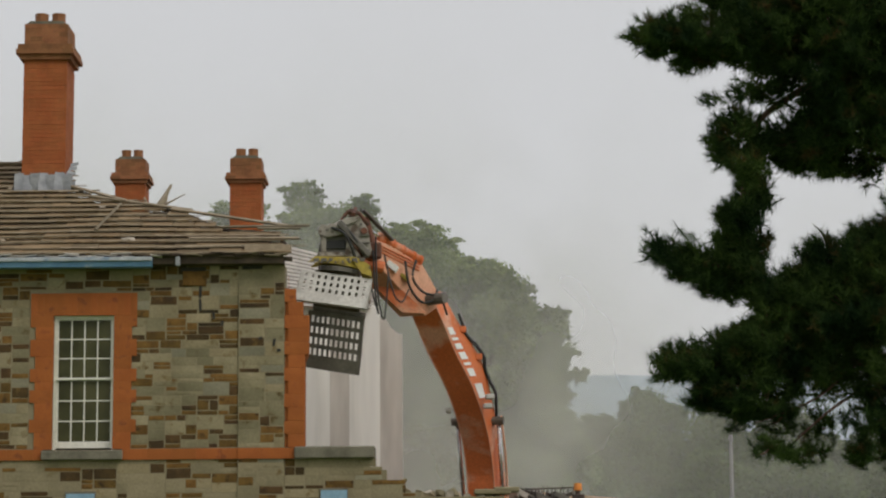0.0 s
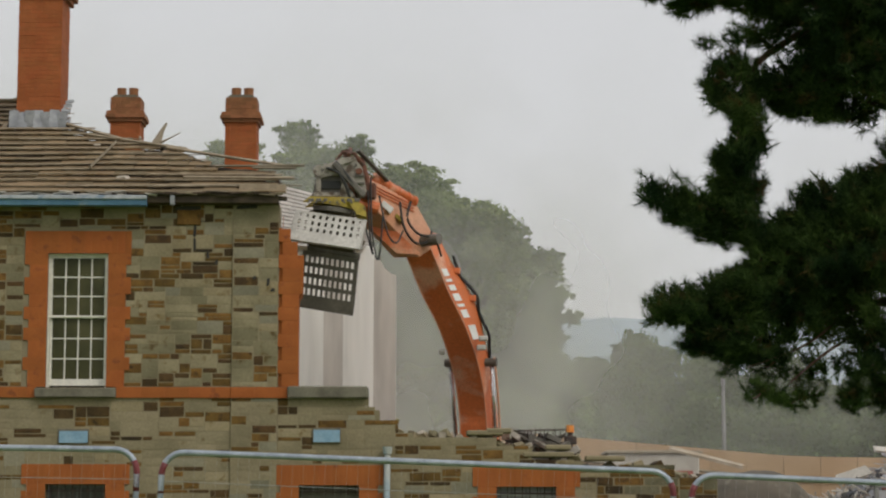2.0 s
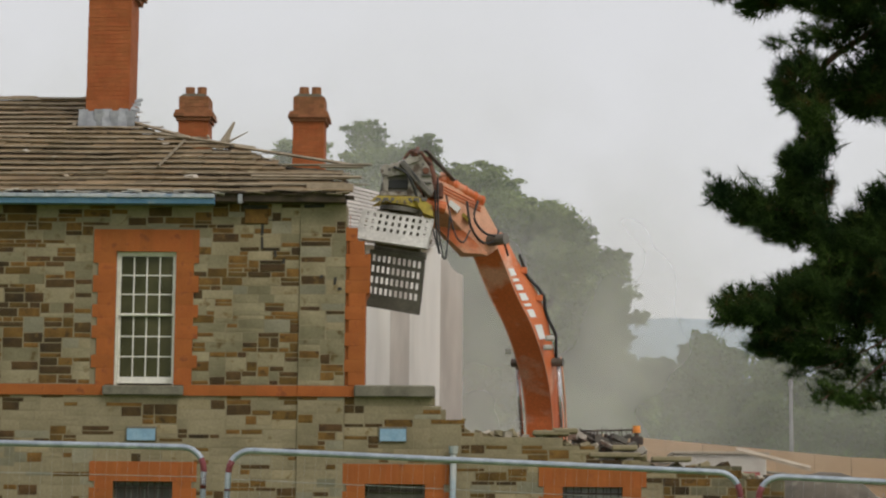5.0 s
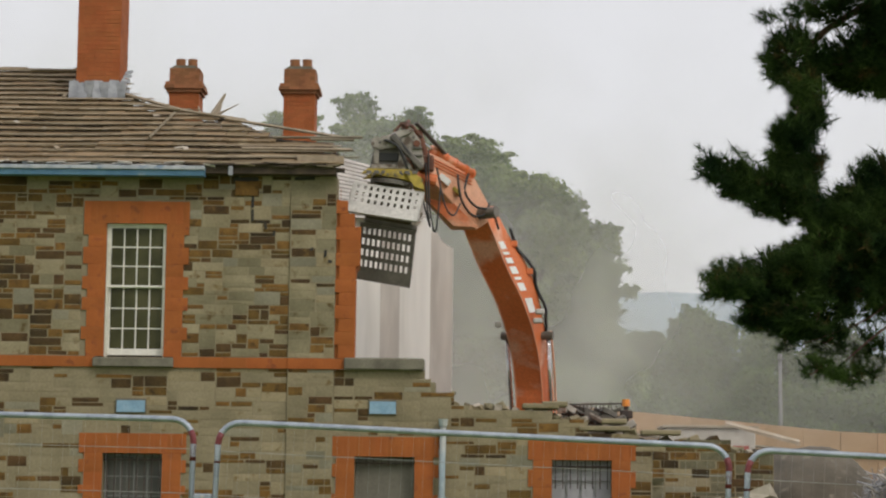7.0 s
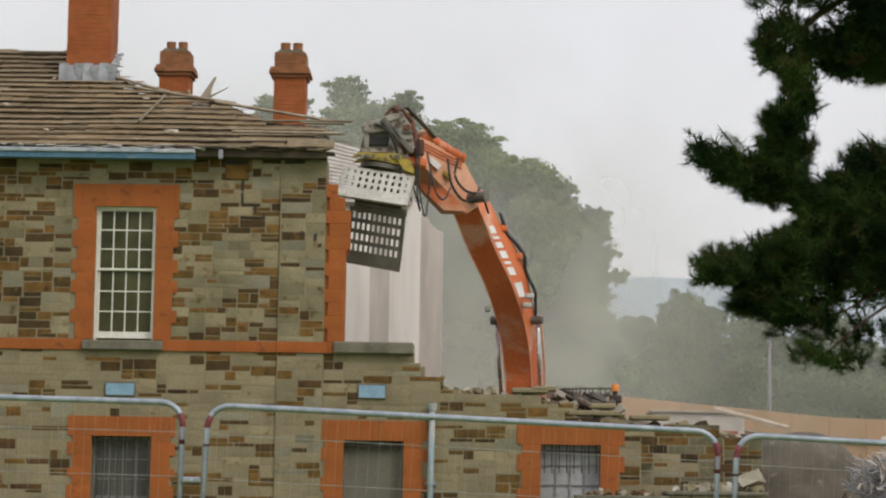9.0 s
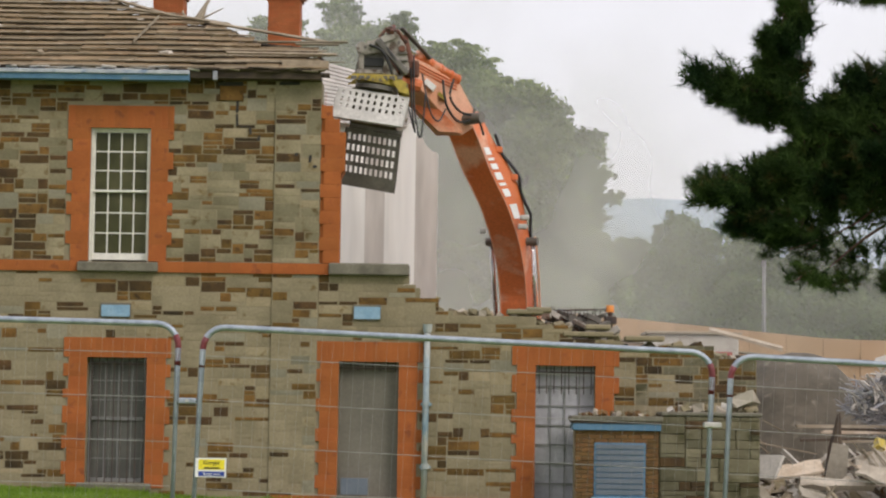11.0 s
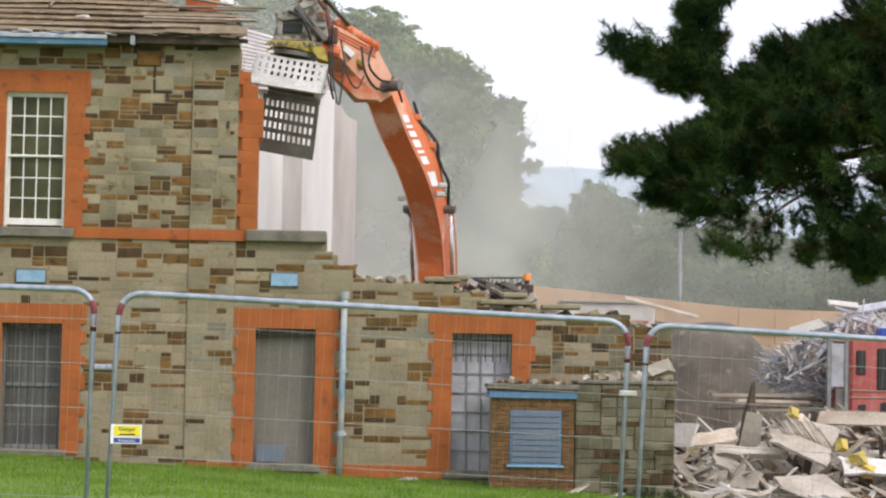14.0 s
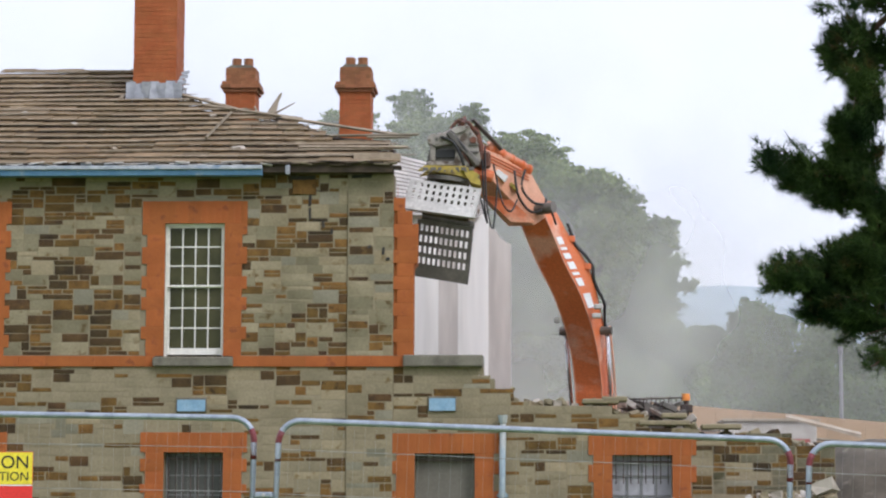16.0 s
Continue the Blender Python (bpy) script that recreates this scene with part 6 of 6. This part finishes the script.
# hoarding round the site
hd = empty("hoarding", (8, 75, 2.5), "long tan plywood hoarding round the site", "hoarding", kind="structure")
def hoard_top(x):
    return 4.78 - 0.085 * (x - 4.0) if x < 12 else 4.10 - 0.012 * (x - 12)
x = -14.0
while x < 34:
    zt = hoard_top(max(x, 3.0))
    bm = made(box, x, x + 1.21, 75 + rb.uniform(-0.03, 0.03), 75.08, zt - 2.4, zt, 0.004)
    for v in bm.verts:
        if v.co.z > zt - 1:
            v.co.z += (hoard_top(max(v.co.x, 3.0)) - zt)
    part("panel", bm, PLY, hd)
    x += 1.22
part("rail", made(tube, [(4, 74.9, hoard_top(4) - 0.75), (12, 74.9, hoard_top(12) - 0.75), (30, 74.9, hoard_top(30) - 0.75)], 0.05, 4), LATH, hd)
cab_ = empty("site_cabin", (7, 68, 2), "low white site cabin with a broken roof edge", "cabin", kind="")
part("wall", made(box, 5.3, 8.0, 68.0, 70.0, 1.6, 3.92, 0.03), PALE, cab_)
part("roof_edge", made(box, 5.2, 8.1, 67.9, 70.1, 3.93, 4.02, 0.02), WOOD, cab_)
part("red_stripe", made(box, 7.3, 7.8, 67.97, 68.0, 3.2, 3.42), RED_M, cab_)
plank((8.0, 66.5, 3.75), 2.2, 0.3, 0.1, 0.2, 0.25, 0.0, WOOD, "loose_sheet", "pale loose board on the cabin roof", "loose sheets")

lampc = empty("lamp_column", (10.95, 85, 2.5), "slender pale street lamp column beyond the hoarding", "street lamp")
part("column", made(rod, (10.95, 85, 1.5), (10.93, 85, 7.2), 0.09, 8, 0.06), LAMPP, lampc, smooth=True)
part("lantern", made(rod, (10.93, 85, 7.15), (10.93, 85, 7.38), 0.10, 8, 0.07), LAMPP, lampc)

# ---- distance ----
hv, hf = [], []
n = 120
for i in range(n + 1):
    x = -3000 + 6000 * i / n
    zt = 238 + 16 * noise.noise((x * 0.0016, 0.3, 0)) + 5 * noise.noise((x * 0.02, 1.3, 0)) - 18 * smoothstep(300, 1500, x)
    hv += [(x, 2500, -60), (x, 2600, zt * 1.04), (x, 2900, -60)]
for i in range(n):
    a = 3 * i
    hf += [(a, a + 3, a + 4, a + 1), (a + 1, a + 4, a + 5, a + 2)]
hm = bpy.data.meshes.new("haze_toned_hill")
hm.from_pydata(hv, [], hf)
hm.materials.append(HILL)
tagged(new("backdrop_hill", hm), "hill on the horizon with pale blue haze in its colour", "hill", kind="structure")


def leaf_cloud(blobs, per, size, seed, flat=0.8, shell=0.55):
    """Many small leaf sprays through ragged blobs, thicker towards their skins."""
    rng = np.random.default_rng(seed)
    allv = []
    for (cx, cy, cz, rx, ry, rz) in blobs:
        n = int(per * (rx * rz) ** 0.9)
        d = rng.normal(size=(n, 3))
        d /= np.linalg.norm(d, axis=1, keepdims=True)
        r = shell + (1.22 - shell) * rng.random(n) ** 1.1
        lump = 1 + 0.22 * np.sin(d[:, 0] * 7 + cx) * np.sin(d[:, 2] * 8 + cz) + rng.normal(size=n) * 0.06
        p = np.array([cx, cy, cz]) + d * (r * lump)[:, None] * np.array([rx, ry, rz])
        s = size * rng.uniform(0.6, 1.4, n)
        a = rng.normal(size=(n, 3)); a /= np.linalg.norm(a, axis=1, keepdims=True)
        b = np.cross(a, rng.normal(size=(n, 3))); b /= np.linalg.norm(b, axis=1, keepdims=True)
        q = np.stack([p - a * s[:, None], p + b * s[:, None] * flat, p + a * s[:, None], p - b * s[:, None] * flat], 1)
        allv.append(q.reshape(-1, 3))
    v = np.concatenate(allv)
    nf = len(v) // 4
    return v, np.arange(nf * 4).reshape(nf, 4)


def np_mesh(name, v, f, material):
    me = bpy.data.meshes.new(name)
    me.vertices.add(len(v)), me.loops.add(f.size), me.polygons.add(len(f))
    me.vertices.foreach_set("co", np.asarray(v, dtype=np.float32).ravel())
    me.loops.foreach_set("vertex_index", np.asarray(f, dtype=np.int32).ravel())
    me.polygons.foreach_set("loop_start", np.arange(0, f.size, f.shape[1], dtype=np.int32))
    me.update(calc_edges=True)
    me.materials.append(material)
    return me


def tree(x, y, top, rx, seed, material, label, per=2000, size=0.075, low=0.25, lean=0.0, group="trees"):
    z0 = ground_z(x, y)
    h = top - z0
    t = empty("tree", (x, y, z0), label, "tree", group=group)
    rnd = random.Random(seed)
    part("trunk", made(tube, [(x, y, z0 - 0.3), (x + 0.1, y, z0 + h * 0.3), (x - 0.1, y, z0 + h * 0.7)], [h * 0.03, h * 0.022, h * 0.008], 8), TRUNK, t)
    blobs = []
    for k in range(52):
        f = rnd.uniform(low, 0.95)
        env = rx * (1 - ((f - 0.5) / 0.5) ** 1.4 * 0.88) if f > 0.5 else rx * (0.8 + 0.2 * f / 0.5)
        a = rnd.uniform(0, 6.28)
        d = env * math.sqrt(rnd.random()) * 0.85
        r = rx * rnd.uniform(0.15, 0.28)
        blobs.append((x + d * math.cos(a) + lean * (f - 0.5), y + d * math.sin(a) * 0.7, z0 + h * f - r * 0.2, r, r, r * 0.8))
    for k, b in enumerate(blobs[:9]):
        part("limb", made(tube, [(x, y, z0 + h * 0.3), ((x + b[0]) / 2, (y + b[1]) / 2, (z0 + h * 0.3 + b[2]) / 2 + 0.4), (b[0], b[1], b[2])], [h * 0.014, h * 0.008, h * 0.003], 5), TRUNK, t)
    # small sprays that break up the outline
    for k in range(420):
        b = rnd.choice(blobs[:52])
        a = rnd.uniform(0, 6.28)
        e = rnd.uniform(-0.3, 1.3)
        r = b[3] * rnd.uniform(0.08, 0.24)
        o = rnd.uniform(0.95, 1.42)
        blobs.append((b[0] + b[3] * o * math.cos(a) * math.cos(e), b[1] + b[4] * o * math.sin(a) * math.cos(e), b[2] + b[5] * o * math.sin(e), r * 1.5, r, r * 0.6))
    v, f = leaf_cloud(blobs, per, size, seed)
    c = new("crown", np_mesh("crown", v, f, material))
    c.parent = t
    c.matrix_parent_inverse = t.matrix_basis.inverted()
    return t


tree(-9.3, 102, 19.9, 3.0, 11, LEAF, "broadleaf tree behind the house, leaf colour paled for haze")
tree(-3.7, 104, 20.4, 3.2, 12, LEAF, "broadleaf tree behind the house, leaf colour paled for haze")
tree(-6.3, 101, 20.4, 4.2, 1, LEAF, "broadleaf tree behind the house, leaf colour paled for haze")
tree(-11.5, 104, 17.0, 4.2, 2, LEAF, "broadleaf tree behind the house, leaf colour paled for haze")
tree(1.5, 98, 17.1, 3.8, 3, LEAF, "tall broadleaf tree behind the excavator, green paled for haze", lean=-1.0)
tree(-1.6, 103, 18.9, 4.2, 4, LEAF, "tall broadleaf tree behind the excavator, green paled for haze")
tree(3.3, 100, 16.2, 2.5, 13, LEAF, "broadleaf tree with a sloping outline, green paled for haze")
tree(4.75, 101, 14.5, 2.6, 5, LEAF, "broadleaf tree with a sloping outline, green paled for haze", low=0.15)
tree(3.4, 106, 12.2, 3.2, 6, LEAF, "broadleaf tree in the middle distance, green paled for haze", low=0.1)
FAR = ((8.6, 128, 11.6, 3.0), (12.0, 132, 13.4, 4.0), (16.2, 130, 11.6, 3.6), (20.5, 134, 12.2, 4.2), (25.5, 131, 10.6, 4.2), (30.5, 136, 11.2, 4.6), (36, 132, 11.5, 5), (5.0, 134, 9.5, 3.5), (0, 140, 10, 5), (-8, 140, 11, 5), (10.2, 118, 8.2, 2.6), (14.2, 119, 8.6, 3.2), (18.8, 118, 8.4, 3.2), (23.5, 120, 8.8, 3.4), (28.5, 119, 9.0, 3.6), (6.8, 116, 7.6, 2.6))
for i, (x, y, top, r) in enumerate(FAR):
    tree(x, y, top, r, 40 + i, LEAF_F, "hazy grey-green tree in the far belt of woodland", per=640, size=0.14, low=0.08, group="far woodland")

# ---- grass ----
rng = np.random.default_rng(9)
n = 170000
gx, gy = rng.uniform(-9.5, 6.5, n), 22 + 17.9 * rng.random(n) ** 0.6
gz = np.array([ground_z(a, b) for a, b in zip(gx, gy)])
h = rng.uniform(0.02, 0.055, n) * (0.7 + 0.6 * (np.sin(gx * 1.7) * np.sin(gy * 1.3) > 0.1))
near_wall = gy > 39.2
h[near_wall] *= 1.7
ang = rng.uniform(0, 6.28, n)
wv = np.stack([np.cos(ang), np.sin(ang), 0 * ang], 1) * 0.008
lean = rng.normal(size=(n, 3)) * 0.025
base = np.stack([gx, gy, gz - 0.01], 1)
tip = base + lean + np.stack([0 * h, 0 * h, h], 1)
v = np.stack([base - wv, base + wv, tip], 1).reshape(-1, 3)
tagged(new("grass", np_mesh("grass", v, np.arange(3 * n).reshape(n, 3), BLADE)), "short bright green lawn grass before the house", "grass", kind="stuff")


def weed(x, y, r, seed):
    """A low tuft of dark leaves on the ground."""
    z = ground_z(x, y)
    t = empty("weed", (x, y, z), "dark green weeds at the foot of the annex wall", "weed", group="weeds")
    rnd = random.Random(seed)
    for k in range(7):
        a = rnd.uniform(0, 6.28)
        d = rnd.uniform(0.2, 0.8) * r
        part("stem", made(tube, [(x, y, z - 0.02), (x + d * 0.5 * math.cos(a), y + d * 0.3 * math.sin(a), z + r * 0.6), (x + d * math.cos(a), y + d * 0.5 * math.sin(a), z + r * rnd.uniform(0.8, 1.2))], [0.006, 0.005, 0.003], 4), TRUNK, t)
    v_, f_ = leaf_cloud([(x + rnd.uniform(-r, r) * 0.6, y, z + r * rnd.uniform(0.25, 0.9), r * 0.45, r * 0.4, r * 0.3) for k in range(6)], 2600, 0.022, seed, shell=0.2)
    c_ = new("leaves", np_mesh("leaves", v_, f_, WEED))
    c_.parent = t
    c_.matrix_parent_inverse = t.matrix_basis.inverted()


for i, (x, y, r) in enumerate(((4.05, 38.85, 0.16), (4.3, 38.8, 0.2), (4.55, 38.85, 0.22), (4.8, 38.8, 0.19), (5.0, 38.9, 0.13))):
    weed(x, y, r, 500 + i)
for x, y, w in ((3.2, 38.6, 0.24), (3.9, 38.3, 0.12), (0.35, 39.6, 0.22)):
    bm = bmesh.new()
    rock(bm, (x, y, ground_z(x, y) + 0.03), w, random.Random(int(x * 10)), 0.22)
    tagged(part("flat_stone", bm, CONC), "flat pale stone lying in the grass", "stone", group="stones in the grass")


# ---- haze of the machine's dust, painted on hollow shells ----
def dust_haze_shell(cx, cy, cz, rx, ry, rz, material, seed, label):
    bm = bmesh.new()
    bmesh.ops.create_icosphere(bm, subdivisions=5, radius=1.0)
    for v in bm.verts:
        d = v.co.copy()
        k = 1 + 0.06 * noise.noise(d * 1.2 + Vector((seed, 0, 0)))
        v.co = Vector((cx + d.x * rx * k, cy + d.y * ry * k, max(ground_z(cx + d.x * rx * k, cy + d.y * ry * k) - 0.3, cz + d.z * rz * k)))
    return tagged(part("dust_haze_shell", bm, material, smooth=True), label, "dust", kind="stuff")


# Both shells lay a painted haze over whatever stands behind them.
dust_haze_shell(2.5, 60.0, 1.0, 45.0, 6.0, 45.0, DUST_NEAR, 1.0, "hollow translucent shell painted as haze of demolition dust")
dust_haze_shell(8.0, 90.0, 2.0, 75.0, 4.0, 46.0, DUST_FAR, 4.0, "hollow translucent shell painted as grey dust haze before trees")
# ---- pine tree close by ----
PX, PY = 5.6, 18.6
pine = empty("pine_tree", (PX, PY, ground_z(PX, PY)), "dark green pine tree with long spreading needled boughs", "tree")
part("trunk", made(tube, [(PX, PY, -0.5), (PX - 0.05, PY, 3.0), (PX + 0.05, PY, 6.0), (PX, PY, 9.0)], [0.32, 0.26, 0.18, 0.08], 10), BARK, pine, smooth=True)
# clumps of twigs: centre x, z, half sizes, how dense
CLUMPS = (
    (1.78, 5.98, 0.20, 0.10, 1.0), (2.25, 5.95, 0.35, 0.28, 1.1), (2.65, 5.93, 0.45, 0.32, 1.3), (3.25, 5.85, 0.65, 0.60, 1.5), (4.0, 5.7, 0.7, 0.8, 1.4), (2.42, 5.42, 0.22, 0.22, 0.12), (2.97, 5.08, 0.38, 0.26, 1.0), (3.5, 5.12, 0.6, 0.42, 1.3), (4.2, 4.98, 0.5, 0.5, 1.3), (3.1, 5.0, 0.35, 0.22, 1.0), (2.12, 5.80, 0.28, 0.18, 1.1), (1.85, 5.88, 0.26, 0.18, 1.1), (3.1, 6.4, 1.0, 0.35, 1.3),
    (2.44, 5.05, 0.24, 0.28, 1.2), (2.52, 4.72, 0.22, 0.28, 1.3), (2.42, 4.45, 0.20, 0.18, 1.1),
    (1.80, 4.13, 0.15, 0.10, 1.4), (2.02, 4.06, 0.20, 0.15, 1.5), (2.28, 4.00, 0.24, 0.22, 1.6), (2.50, 4.05, 0.18, 0.26, 1.4), (2.62, 3.78, 0.20, 0.20, 1.2),
    (2.95, 3.78, 0.30, 0.26, 1.6), (3.20, 3.98, 0.34, 0.28, 1.6), (3.55, 4.05, 0.40, 0.36, 1.6), (4.0, 4.2, 0.5, 0.45, 1.5), (3.1, 3.5, 0.55, 0.32, 1.7), (3.7, 3.72, 0.55, 0.32, 1.7), (4.3, 3.6, 0.5, 0.6, 1.5),
    (1.80, 3.22, 0.14, 0.16, 1.3), (2.02, 3.20, 0.20, 0.18, 1.5), (2.30, 3.28, 0.28, 0.24, 1.6), (2.62, 3.35, 0.32, 0.26, 1.6), (2.95, 3.15, 0.36, 0.28, 0.8), (3.45, 3.15, 0.45, 0.28, 0.42), (2.74, 5.44, 0.17, 0.14, 0.5), (2.62, 3.55, 0.2, 0.2, 1.3), (2.05, 3.97, 0.2, 0.12, 1.2), (2.28, 3.86, 0.2, 0.14, 1.2),
    (3.35, 3.62, 0.7, 0.32, 1.2), (3.5, 3.85, 0.45, 0.3, 1.2),
    (2.3, 3.02, 0.28, 0.18, 1.2), (2.62, 3.02, 0.34, 0.24, 0.6), (2.45, 4.25, 0.24, 0.24, 1.3),
    (2.15, 2.95, 0.16, 0.10, 0.8), (2.42, 2.85, 0.20, 0.14, 0.7), (2.72, 2.80, 0.26, 0.16, 0.6), (2.62, 2.56, 0.22, 0.10, 0.9), (3.05, 2.72, 0.25, 0.16, 0.4), (3.4, 2.75, 0.25, 0.16, 0.45), (3.62, 2.50, 0.34, 0.2, 1.7), (3.32, 2.56, 0.16, 0.12, 1.2), (3.95, 2.42, 0.34, 0.24, 1.7), (3.9, 2.85, 0.35, 0.25, 0.8), (4.25, 3.05, 0.4, 0.35, 1.1), (3.55, 2.92, 0.3, 0.2, 0.7), (3.75, 2.68, 0.32, 0.2, 1.2), (4.15, 2.7, 0.3, 0.25, 1.2), (2.95, 2.52, 0.2, 0.08, 0.6), (4.4, 2.7, 0.4, 0.5, 0.5),
)
rp = np.random.default_rng(5)
tv = []
twigs = bmesh.new()
for cx, cz, rx, rz, dense in CLUMPS:
    rx, rz = max(0.06, rx - 0.055), max(0.05, rz - 0.06)
    if cz < 3.0 and cx > 2.6:
        dense *= 0.42
    n = int(dense * 2700 * rx * rz) + 14
    depth = 0.28 + 0.5 * min(rx, 0.6)
    c = np.array([cx, 18.0 + 0.1 * math.sin(cx * 9), cz])
    d = rp.normal(size=(n, 3))
    d /= np.linalg.norm(d, axis=1, keepdims=True)
    r = rp.random(n) ** 0.45
    P = c + d * r[:, None] * np.array([rx, depth, rz])
    # two thirds of the shoots stand in tufts at the ends of side twigs
    tufts = max(4, n // 13)
    td = rp.normal(size=(tufts, 3))
    td /= np.linalg.norm(td, axis=1, keepdims=True)
    tc = c + td * rp.uniform(0.75, 1.12, (tufts, 1)) * np.array([rx, depth, rz])
    pick = np.nonzero(rp.random(n) < 0.66)[0]
    P[pick] = tc[pick % tufts] + rp.normal(size=(len(pick), 3)) * 0.04
    d[pick] = td[pick % tufts]
    for p, dd in zip(P, d):
        # a brush of needles round a shoot that points outward, to the left and up
        ax = dd * 0.6 + np.array([-0.45, 0, 0.45]) + rp.normal(size=3) * 0.25
        ax /= np.linalg.norm(ax)
        m = 56
        nd = ax * rp.uniform(0.15, 1.0, (m, 1)) + rp.normal(size=(m, 3)) * 0.5
        nd /= np.linalg.norm(nd, axis=1, keepdims=True)
        ln = rp.uniform(0.055, 0.12, (m, 1))
        b0 = p + ax * rp.uniform(-0.08, 0.06, (m, 1))
        w = np.cross(nd, rp.normal(size=(m, 3)))
        w = w / np.linalg.norm(w, axis=1, keepdims=True) * 0.0038
        tv.append(np.stack([b0 - w, b0 + w, b0 + nd * ln], 1).reshape(-1, 3))
    ctr = Vector(c)
    for k in range(max(2, n // 22)):
        q = Vector(P[rp.integers(0, n)])
        tube(twigs, [ctr, ctr.lerp(q, 0.5) + Vector((0, 0, -0.02)), q], [0.012, 0.008, 0.004], 4)
v = np.concatenate(tv)
nd_ob = new("foliage", np_mesh("needles", v, np.arange(len(v)).reshape(-1, 3), NEEDLE))
nd_ob.parent = pine
nd_ob.matrix_parent_inverse = pine.matrix_basis.inverted()
tagged(part("twiggery", twigs, BARK, pine), kind="stuff")
for pts, r in ((((PX, PY, 5.6), (4.3, 18.2, 5.5), (3.2, 18.0, 5.7), (2.2, 18.0, 5.95)), 0.07), (((3.2, 18.0, 5.6), (2.6, 18.0, 5.2), (2.48, 18.0, 4.7), (2.40, 18.0, 4.2), (1.9, 18, 4.1)), 0.035), (((PX, PY, 3.9), (4.4, 18.2, 3.8), (3.3, 18.0, 3.6), (2.5, 18.0, 3.95), (1.85, 18, 4.1)), 0.06), (((PX, PY, 3.5), (4.2, 18.2, 3.4), (3.1, 18.0, 3.2), (2.3, 18.0, 3.2), (1.75, 18, 3.15)), 0.06), (((3.5, 18.0, 3.1), (3.1, 17.9, 2.85), (2.75, 17.9, 2.55)), 0.018), (((3.4, 18.0, 3.3), (3.0, 17.9, 2.95), (2.5, 17.9, 2.75)), 0.015), (((PX, PY, 3.0), (4.4, 18.1, 2.7), (3.6, 18.0, 2.45)), 0.04), (((PX, PY, 4.3), (4.4, 18.1, 4.3), (3.6, 18.0, 4.2)), 0.05), (((PX, PY, 6.5), (4.2, 18.2, 6.3), (3.0, 18.0, 6.3)), 0.06)):
    path_ = smooth_path(pts, 5)
    part("bough", made(tube, path_, [r * (1 - 0.75 * i / len(path_)) for i in range(len(path_))], 6), BARK, pine, smooth=True)
